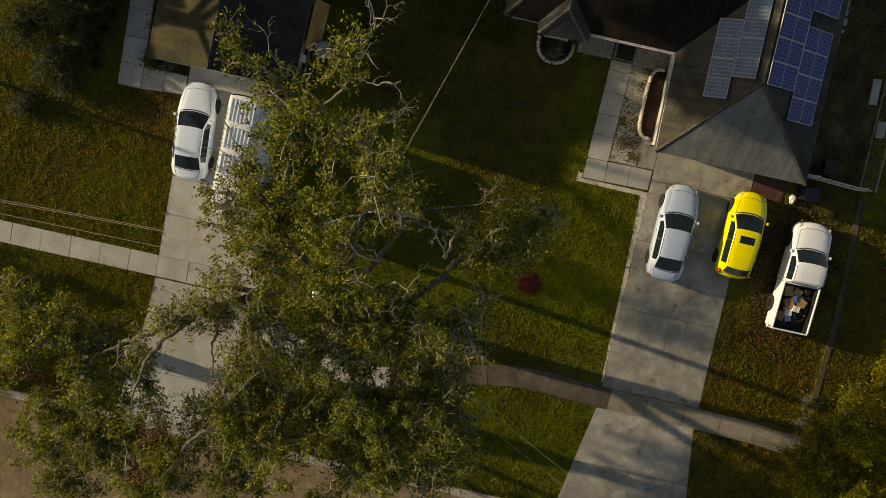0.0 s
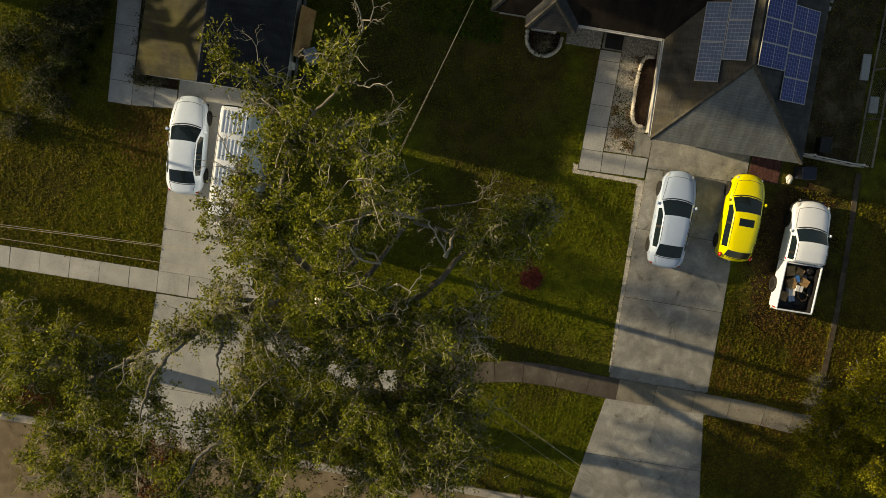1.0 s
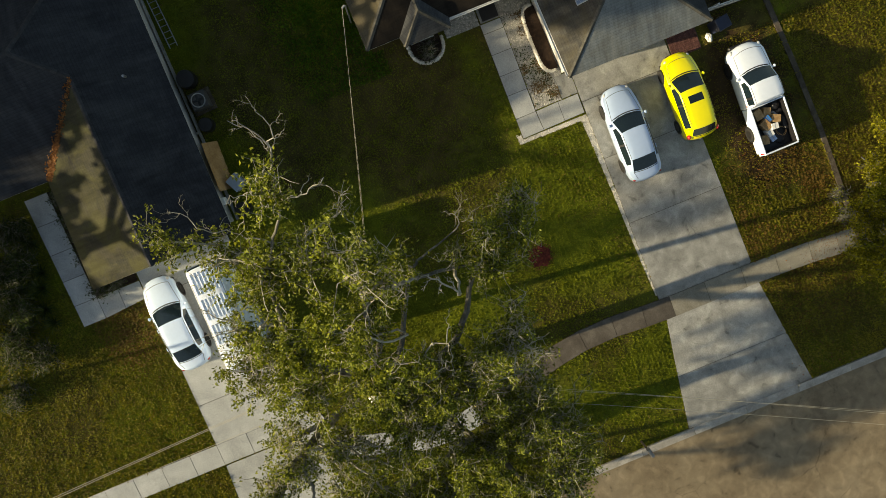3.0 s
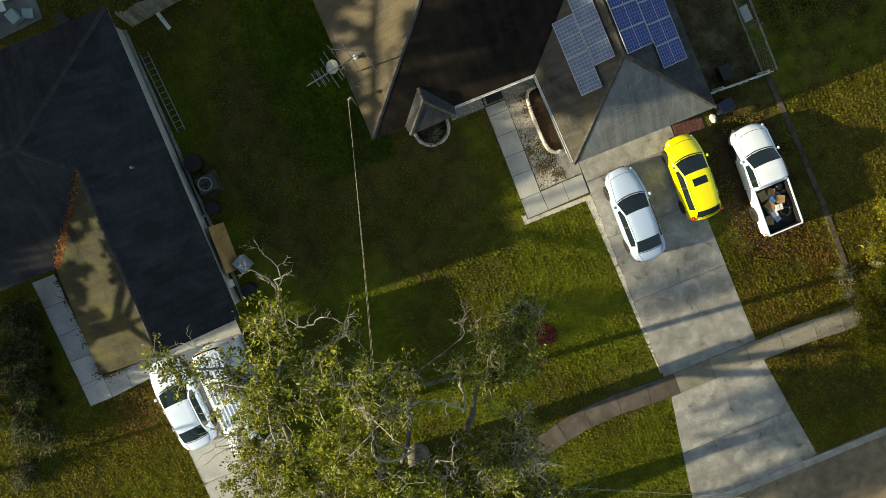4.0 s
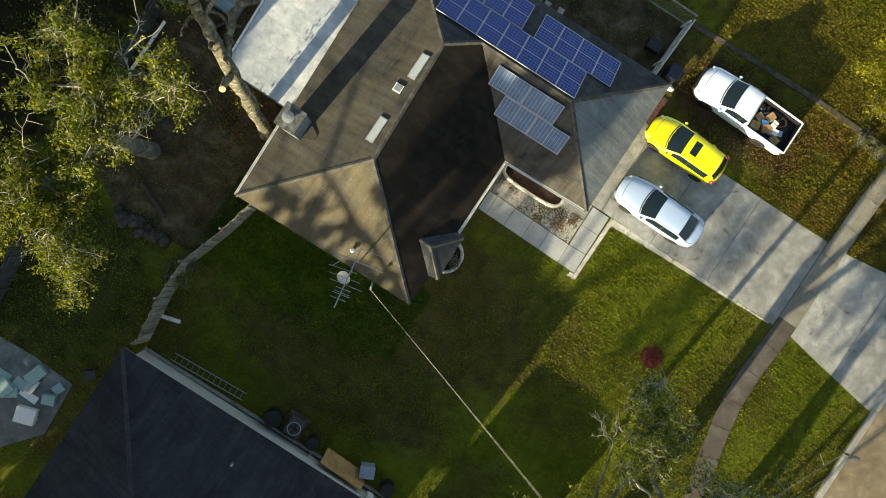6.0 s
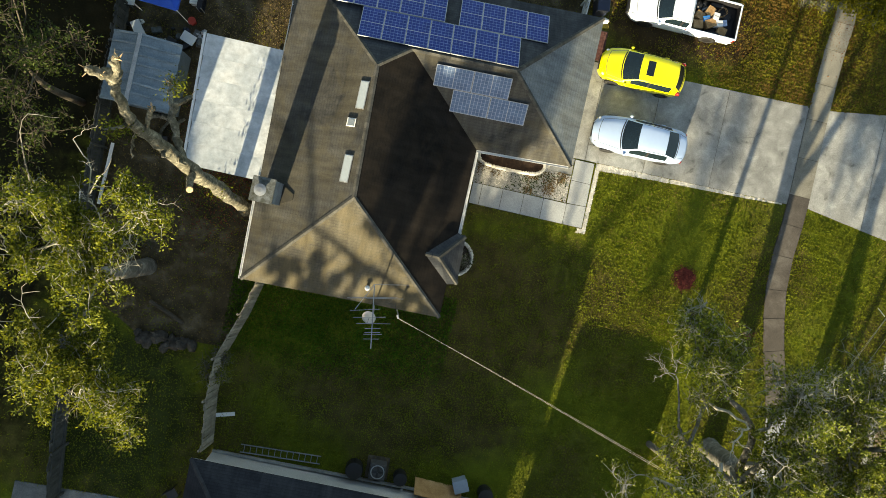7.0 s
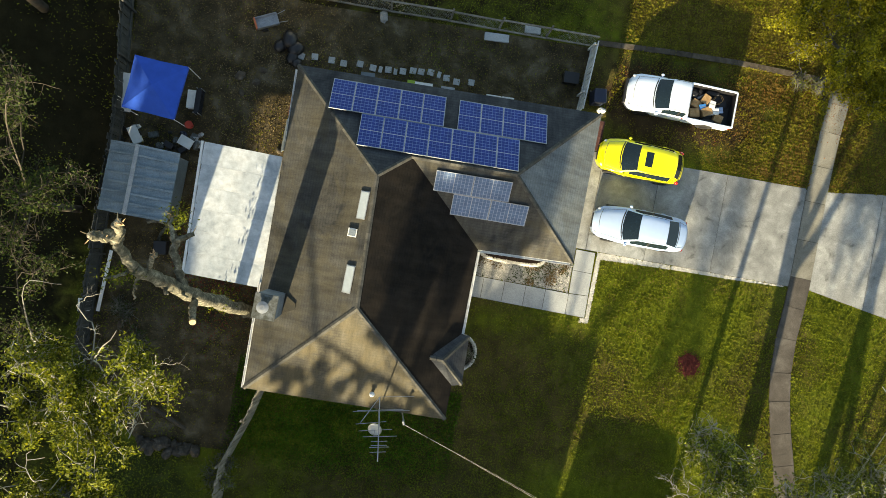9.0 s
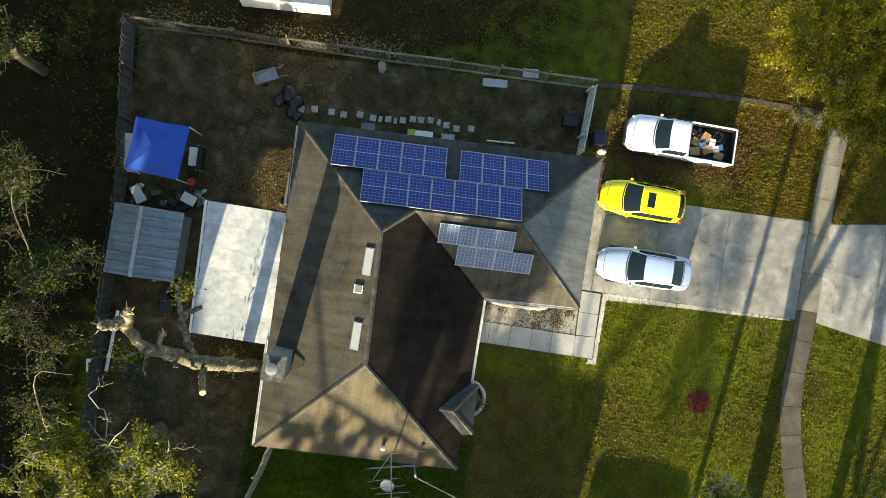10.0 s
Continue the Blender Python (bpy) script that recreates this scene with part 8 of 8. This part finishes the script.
branch([(-18.5, -0.6, 11.9, 0.24), (-18.6, 0.1, 13.4, 0.21), (-18.5, 0.45, 14.3, 0.24), (-18.62, 0.42, 14.8, 0.22), (-18.78, 0.38, 15.2, 0.17)], seed=3)
branch([(-18.5, 0.40, 14.1, 0.22), (-18.3, 0.72, 14.8, 0.20), (-18.15, 0.88, 15.2, 0.15)], seed=4)
stub = branch([(-17.35, -1.75, 8.2, 0.20), (-17.15, -2.05, 8.9, 0.17), (-16.98, -2.28, 9.42, 0.16)], seed=5)
bm = bmesh.new()
tube(bm, [(-16.985, -2.275, 9.40), (-16.955, -2.315, 9.47)], [0.122, 0.117], 16)
part("sawn_face", bm, CUTWOOD, stub, "pale fresh sawn wood")
branch([(-17.55, -1.45, 8.4, 0.24), (-17.8, -0.6, 9.4, 0.2), (-17.95, 0.3, 10.0, 0.17), (-17.3, 0.8, 10.6, 0.10)], seed=6)
branch([(-17.95, 0.3, 10.0, 0.14), (-18.3, 0.9, 9.6, 0.10), (-18.5, 1.35, 9.2, 0.06)], seed=7)
branch([(-18.3, -0.75, 11.2, 0.15), (-18.05, -0.2, 11.9, 0.12), (-17.9, 0.0, 12.3, 0.09)], seed=8)
branch([(-18.4, -0.7, 11.6, 0.10), (-18.6, -1.2, 11.3, 0.06), (-18.65, -1.65, 11.0, 0.03)], seed=9)
branch([(-18.5, -0.6, 11.8, 0.12), (-18.9, -0.9, 12.2, 0.07), (-19.3, -1.0, 12.3, 0.03)], seed=10)
for k, (x, y, ln, r, ang) in enumerate(((-21.5, 0.75, 1.0, 0.13, 10), (-21.0, 0.62, 0.9, 0.16, -28), (-20.5, 0.72, 0.5, 0.12, 60), (-21.2, 0.25, 0.8, 0.10, 75), (-20.6, 0.2, 0.7, 0.09, -50))):
    bm = bmesh.new()
    line = smooth_line([(-ln / 2, 0, r), (-ln * 0.1, 0.06, r * 1.1), (ln / 2, -0.04, r)], 4)
    tube(bm, line, list(np.linspace(r, r * 0.6, len(line)) * (1 + np.random.RandomState(k).normal(0, 0.12, len(line)))), 9)
    single("log", bm, SNAG_BARK, "torn piece of oak limb lying by the shed", "log", pose(x, y, 0.0, 0, 0, ang), "torn limbs by the shed", smooth=True)
bm = bmesh.new()
box(bm, -0.3, -0.32, 0, 0.3, 0.32, 0.5, bevel=0.02)
single("crate", bm, BLACK, "dark open crate under the broken oak", "crate", pose(-21.1, -0.45, 0, 0, 0, 8))
rs = np.random.RandomState(76)
lean = [Vector(p) for p in ((-16.7, -2.5, 1.5), (-17.1, -1.95, 5.0), (-17.5, -1.55, 8.0), (-18.1, -0.95, 10.4), (-18.55, -0.55, 12.0), (-18.45, 0.4, 14.3))]
for k in range(5):
    i = rs.randint(1, 5)
    p0 = lean[i].lerp(lean[i + 1] if i < 5 else lean[i], rs.rand())
    d = Vector((rs.normal(), rs.normal(), 0.25)).normalized()
    ln, r0 = rs.uniform(0.35, 0.85), rs.uniform(0.07, 0.15)
    branch([(*(p0 + d * 0.1), r0), (*(p0 + d * ln * 0.6 + Vector((0, 0, 0.1))), r0 * 0.75), (*(p0 + d * ln + Vector((rs.normal() * 0.1, rs.normal() * 0.1, 0.05))), r0 * 0.3)], seg=7, seed=30 + k)
rs = np.random.RandomState(77)
tips = np.array([(-18.78, 0.38, 15.2), (-18.15, 0.88, 15.2), (-17.3, 0.8, 10.6), (-17.9, 0.0, 12.3), (-18.5, 1.35, 9.2), (-18.6, 0.42, 15.0)])
sp = tips[rs.randint(0, len(tips), 36)] + rs.normal(0, 0.06, (36, 3))
v, f = sticks(sp, sp + rs.normal(0, 0.11, (36, 3)) + np.array([0, 0, 0.05]), np.full(36, 0.028), np.full(36, 0.006))
o = tagged(mesh_arrays("splinters", v, f, CUTWOOD), kind="stuff")
o.parent = snag
pos = np.concatenate([np.array(c) + rs.normal(0, 1, (n, 3)) * s for c, s, n in (((-18.9, -0.9, 12.0), (0.3, 0.2, 0.2), 260), ((-18.3, 1.2, 9.2), (0.25, 0.3, 0.2), 260), ((-17.2, -2.0, 4.0), (0.25, 0.25, 0.8), 220))])
lv, lf = leaves_at(rs, pos, 0.06)
o = tagged(mesh_arrays("sprout_growth", lv, lf, OAK_YELLOW), kind="stuff")
o.parent = snag

# ---- lawn, rock and litter ----
def vnoise(x, y, scale, seed):
    """Smooth value noise, 0..1, for arrays."""
    tab = np.random.RandomState(seed).rand(64, 64)
    u, w = x / scale + 1000, y / scale + 1000
    i, j = np.floor(u).astype(int), np.floor(w).astype(int)
    a, b = u - i, w - j
    a, b = a * a * (3 - 2 * a), b * b * (3 - 2 * b)
    g = lambda p, q: tab[p % 64, q % 64]
    return (g(i, j) * (1 - a) + g(i + 1, j) * a) * (1 - b) + (g(i, j + 1) * (1 - a) + g(i + 1, j + 1) * a) * b


HOUSES = [[(-15.5, -5.5), (-6.75, -5.35), (-6.75, 2.6), (-2.25, 2.8), (-2.25, 9.4), (-15.9, 8.7)], [(-15.9, -14.5), (-1.5, -14.6), (-1.5, -21.1), (-6.65, -20.9), (-6.65, -33), (-15.7, -33)], [(17.3, -60), (26, -60), (26, 60), (17.3, 60)]]
DIRT = [(-24.6, 12.6), (-16.2, 12.6), (-2.4, 13.5), (-2.5, 9.3), (-15.9, 8.8), (-15.7, -5.8), (-16.1, -9.5), (-20.6, -9.6), (-23.4, -8.0), (-23.9, 0.0)]
WORN = [(-2.3, 10.0), (-1.0, 8.6), (3.6, 8.65), (5.6, 9.4), (6.6, 11.0), (7.6, 12.2), (8.2, 14.2), (5.2, 14.1), (-2.3, 13.5)]
BROWNED = [(-0.8, 8.9), (17.2, 9.2), (17.2, 16.6), (5.2, 16.8), (-2.0, 15.6)]
SHADED_SOIL = [(-40, -24), (-24.3, -22), (-24.5, 5.0), (-25.2, 12.9), (-16.0, 12.8), (-10.5, 13.25), (-12.0, 15.2), (-10.2, 17.5), (-11.5, 24.0), (-40, 24)]
dirt = single("yard_soil", slab(DIRT, -0.03, 0.006), rough_mat("brown_yard_soil", (0.028, 0.023, 0.012), (0.075, 0.058, 0.030), (0.165, 0.138, 0.092), 1.1, 16, 0.95, 0.9, 0.04), "bare brown yard soil with leaf litter", "soil", kind="structure")


def lawn(name, label, mat, count, area, density, seed, size=0.13, width=0.028, lean=0.9, tuft=0.17):
    """Blades gathered in tufts that lean outwards from their hearts."""
    rs = np.random.RandomState(seed)
    x = rs.uniform(area[0], area[2], count)
    y = rs.uniform(area[1], area[3], count)
    keep = rs.rand(count) < density(x, y)
    for poly in PAVED + HOUSES:
        xs_, ys_ = [p[0] for p in poly], [p[1] for p in poly]
        near = keep & (x > min(xs_) - 0.1) & (x < max(xs_) + 0.1) & (y > min(ys_) - 0.1) & (y < max(ys_) + 0.1)
        if near.any():
            idx = np.where(near)[0]
            keep[idx[inside(poly, x[idx], y[idx])]] = False
    x, y = x[keep], y[keep]
    n = len(x)
    tab = np.random.RandomState(seed + 1).rand(128, 128, 3)
    i, j = np.floor(x / tuft + 2000).astype(int), np.floor(y / tuft + 2000).astype(int)
    cell = tab[i % 128, j % 128]
    cx_, cy_ = (i - 2000 + 0.2 + 0.6 * cell[:, 0]) * tuft, (j - 2000 + 0.2 + 0.6 * cell[:, 1]) * tuft
    ox, oy = x - cx_, y - cy_
    x, y = cx_ + ox * 0.72, cy_ + oy * 0.72
    a = np.arctan2(oy, ox) + rs.normal(0, 0.7, n)
    h = size * rs.uniform(0.6, 1.25, n) * (0.55 + 0.9 * cell[:, 2]) * (0.8 + 0.4 * vnoise(x, y, 0.7, seed + 5))
    le = lean * rs.uniform(0.4, 1.2, n)
    base = np.stack([x, y, np.zeros(n)], 1)
    side = np.stack([-np.sin(a), np.cos(a), np.zeros(n)], 1) * (width * rs.uniform(0.6, 1.3, n))[:, None]
    mid = base + np.stack([np.cos(a) * h * le * 0.35, np.sin(a) * h * le * 0.35, h * 0.62], 1)
    tip = base + np.stack([np.cos(a) * h * le, np.sin(a) * h * le, h * 0.72], 1)
    v = np.stack([base - side * 0.7, mid + side, tip, mid - side], 1).reshape(-1, 3)
    return tagged(mesh_arrays(name, v, np.arange(4 * n).reshape(n, 4), mat), label, "grass", kind="stuff")


def d_green(x, y):
    d = (0.3 + 0.95 * vnoise(x, y, 2.6, 3)) * (0.45 + 1.0 * vnoise(x, y, 0.30, 4))
    d = np.where((y > 12.7) & (x < 4), d * np.clip((x + 15) / 18, 0.06, 1.0), d)
    d = np.where(inside(DIRT, x, y), np.where(y < -1, 1.0, 0.3) * d * np.clip((vnoise(x, y, 1.6, 9) - 0.25) * 1.3, 0, 0.55), d)
    d = np.where(inside(SHADED_SOIL, x, y) & (y < 12.7), d * np.clip((vnoise(x, y, 2.2, 13) - 0.35) * 0.9, 0.02, 0.3), d)
    d = np.where((x > -8) & (x < 0.5) & (y > -13.5) & (y < 0), d * np.clip(1.35 - 1.15 * vnoise(x, y, 2.9, 15), 0.40, 0.95), d)
    d = np.where(inside(BROWNED, x, y), d * np.clip(0.9 * vnoise(x, y, 1.3, 14), 0.15, 0.7), d)
    d = np.where((y > 13.9) & (x > -3), d * np.clip(0.25 + 0.14 * (y - 14), 0.25, 0.8), d)
    return np.where(inside(WORN, x, y), d * np.clip(1.1 * vnoise(x, y, 1.2, 17) - 0.25, 0.05, 0.5), d)


def d_dry(x, y):
    d = np.clip((vnoise(x, y, 3.4, 6) - 0.48) * 1.3, 0.02, 0.5)
    d = np.where(inside(DIRT, x, y), 0.15 + 0.45 * vnoise(x, y, 1.1, 8), d)
    d = np.where(inside(SHADED_SOIL, x, y), 0.06, d)
    d = np.where((y < -19) & (x > -2), d + 0.25, d)
    d = np.where(inside(BROWNED, x, y), d + 0.95, d)
    d = np.where((y > 13.9) & (x > -3), d + 0.35, d)
    return np.where(inside(WORN, x, y), 0.2, d)


lawn("grass", "thick green lawn grass in the front yards", GRASS, 860000, (-16, -32, 17.3, 24), d_green, 21, 0.070, 0.025, tuft=0.19)
lawn("dry_grass", "straw-coloured dry grass among the lawn", DRYGRASS, 280000, (-25, -32, 17.3, 24), d_dry, 22, 0.10, 0.022)
lawn("dry_grass", "yellowing olive grass on the side lawn by the pickup", STRAWGREEN, 180000, (-1.0, 8.7, 17.3, 24.0), lambda x, y: np.where(inside(BROWNED, x, y), 0.75, 0.5) * (0.45 + 0.8 * vnoise(x, y, 0.35, 31)) * np.where(inside(WORN, x, y), np.clip(vnoise(x, y, 1.0, 33) - 0.4, 0.03, 0.4), 1.0), 31, 0.105, 0.026)
lawn("dry_grass", "yellowing olive grass on the neighbour's lawn", STRAWGREEN, 120000, (-1.5, -32, 17.3, -19.0), lambda x, y: (0.15 + 0.75 * vnoise(x, y, 2.4, 35)) * (0.45 + 0.8 * vnoise(x, y, 0.35, 36)), 32, 0.105, 0.026)
lawn("dry_grass", "rust-brown dead grass beside the driveway", RUSTGRASS, 60000, (4.6, 8.75, 16.0, 15.6), lambda x, y: np.clip(1.3 - np.hypot((x - 9.0) / 4.6, (y - 11.8) / 3.6), 0, 0.8) * np.clip(2.2 * vnoise(x, y, 1.1, 61) - 0.35, 0, 1), 34, 0.10, 0.024)
lawn("dry_grass", "rust-brown dead grass beside the neighbour's sedan", RUSTGRASS, 16000, (-0.6, -23.4, 3.6, -20.2), lambda x, y: np.clip(1.3 - np.hypot((x - 1.3) / 1.9, (y + 21.4) / 1.7), 0, 0.8) * np.clip(1.6 * vnoise(x, y, 0.9, 63) - 0.1, 0, 1), 35, 0.10, 0.024)
lawn("grass", "lush bright green grass below the south eave", LUSH, 60000, (-16.5, -10.0, -5.5, -4.8), lambda x, y: np.clip(1.5 - np.hypot((x + 11.5) / 6.5, (y + 6.4) / 2.6), 0, 0.9) * (0.4 + 0.8 * vnoise(x, y, 0.5, 37)), 33, 0.10, 0.024)
lawn("grass", "thin rough grass in the back yards", GRASS, 110000, (-30, -32, -16, 18), d_green, 23, 0.11, 0.024)


def pebbles(name, label, mat, poly, n, size, seed, z=0.03):
    rs = np.random.RandomState(seed)
    xs_, ys_ = [p[0] for p in poly], [p[1] for p in poly]
    x, y = rs.uniform(min(xs_), max(xs_), n * 6), rs.uniform(min(ys_), max(ys_), n * 6)
    k = inside(poly, x, y)
    x, y = x[k][:n], y[k][:n]
    n = len(x)
    s = size * rs.uniform(0.5, 1.5, n)
    unit = np.array([(1, 0, 0), (0, 1, 0), (-1, 0, 0), (0, -1, 0), (0, 0, 1), (0, 0, -1)], float)
    v = unit[None] * s[:, None, None] * rs.uniform(0.65, 1.3, (n, 6, 1)) * np.array([1, 1, 0.6])
    a = rs.uniform(0, 6.28, n)
    c, si = np.cos(a)[:, None], np.sin(a)[:, None]
    v = np.stack([v[..., 0] * c - v[..., 1] * si, v[..., 0] * si + v[..., 1] * c, v[..., 2]], -1)
    v += np.stack([x, y, z + s * 0.3], 1)[:, None]
    f = np.array([(0, 1, 4), (1, 2, 4), (2, 3, 4), (3, 0, 4), (1, 0, 5), (2, 1, 5), (3, 2, 5), (0, 3, 5)])
    faces = (np.arange(n)[:, None, None] * 6 + f[None]).reshape(-1, 3)
    return tagged(mesh_arrays(name, v.reshape(-1, 3), faces, mat), label, "gravel", kind="stuff")


pebbles("landscape_rock", "grey and white landscape rocks in the bed", PEBBLE, ROCKBED, 4500, 0.023, 1, 0.026)
for k, bed in enumerate((ROCK_WALL, ROCK_DOOR)):
    pebbles("landscape_rock", "grey landscape rocks along the front wall", PEBBLE, bed, 700, 0.030, 11 + k)
    pebbles("landscape_rock", "white stones along the front wall", LIME, bed, 220, 0.032, 13 + k)
rim_wide = [(-0.12, 3.46), (-0.10, 0.0), (-0.4, 0.02), (-0.42, -0.26), (0.08, -0.22), (0.13, 3.08), (4.0, 3.30), (8.0, 3.44), (9.9, 3.56), (9.9, 3.66)]
pebbles("landscape_rock", "white stones scattered through the rock bed", LIME, ROCKBED, 2200, 0.023, 4, 0.028)
pebbles("limestone_gravel", "white crushed limestone rubble", LIME, rim_wide, 8000, 0.017, 2, 0.018)
rs = np.random.RandomState(5)
n = 30000
x, y = rs.uniform(-24, -2.6, n), rs.uniform(-9.5, 13.3, n)
k = inside(DIRT, x, y) & ~inside(HOUSES[0], x, y) & (rs.rand(n) < 1.6 * vnoise(x, y, 1.8, 41) - 0.25 + 0.6 * np.exp(-((x + 18) / 2.6) ** 2 - ((y - 8.6) / 3.2) ** 2))
litter("leaf_litter", "dry brown leaves over the bare yard", LITTER, x[k], y[k], np.full(k.sum(), 0.03), 0.04, int(k.sum()))
n = 9000
x, y = rs.uniform(-21.5, -13.5, n), rs.uniform(5.2, 12.6, n)
k = ~inside(HOUSES[0], x, y) & (rs.rand(n) < np.clip(1.7 * vnoise(x, y, 0.9, 71) - 0.35, 0, 1) * np.exp(-((x + 18.0) / 2.4) ** 2 - ((y - 8.6) / 3.0) ** 2))
litter("leaf_litter", "bleached tan leaves and grit on the bare yard", PALE_LITTER, x[k], y[k], np.full(k.sum(), 0.035), 0.034, int(k.sum()))
n = 2600
x = rs.uniform(-24.5, -12.0, n)
y = 13.3 + (x + 24) * 0.03 + rs.normal(0, 0.28, n)
k = rs.rand(n) < vnoise(x, y, 0.8, 73)
litter("leaf_litter", "straw-coloured leaves drifted along the wire fence", PALE_LITTER, x[k], y[k], np.full(k.sum(), 0.06), 0.045, int(k.sum()))
x, y = rs.normal(-18.2, 1.0, 2600), rs.normal(-0.6, 1.6, 2600)
k = ~((x > -19.5) & (y > -1.2))
litter("leaf_litter", "rust-red leaves under the broken oak", OAK_RED, x[k], y[k], np.full(k.sum(), 0.035), 0.05, int(k.sum()))
n = 900
x, y = rs.uniform(4, 17, n), rs.uniform(8.9, 16, n)
k = rs.rand(n) < vnoise(x, y, 1.5, 31)
litter("leaf_litter", "fallen orange-brown leaves on the side lawn", bpy.data.materials["rust_leaf"], x[k], y[k], np.full(k.sum(), 0.07), 0.045, int(k.sum()))
n = 2600
x, y = np.concatenate([rs.normal(10.8, 1.6, 1600), rs.uniform(-1.0, 7.5, 1000)]), np.concatenate([rs.normal(13.0, 0.7, 1600), rs.normal(13.1, 0.5, 1000)])
k = rs.rand(n) < 0.25 + 0.75 * vnoise(x, y, 0.9, 33)
litter("leaf_litter", "rust-red fallen leaves along the edging strip", bpy.data.materials["rust_leaf"], x[k], y[k], np.full(k.sum(), 0.06), 0.032, int(k.sum()))
x, y = rs.uniform(-6.0, -1.3, 900), rs.uniform(1.15, 2.4, 900)
k = rs.rand(900) < 1.8 * vnoise(x, y, 0.8, 52) - 0.5
litter("weeds", "low green weeds among the landscape rock", SHRUB, x[k], y[k], np.full(k.sum(), 0.07), 0.05, int(k.sum()))
x, y = rs.uniform(-6.0, -1.3, 5200), rs.uniform(1.15, 2.9, 5200)
k = inside(ROCKBED, x, y) & (rs.rand(5200) < 2.2 * vnoise(x, y, 0.55, 54) - 1.05)
litter("leaf_litter", "brown leaves and weeds caught in the rock bed", LITTER, x[k], y[k], np.full(k.sum(), 0.075), 0.045, int(k.sum()))
n = 500
a_, r_ = rs.uniform(0, 2 * math.pi, n), np.abs(rs.normal(0.44, 0.18, n))
litter("mulch_chips", "scattered red-brown mulch chips", REDMULCH, 5.68 + r_ * np.cos(a_), -1.30 + r_ * np.sin(a_), np.full(n, 0.07), 0.035, n)
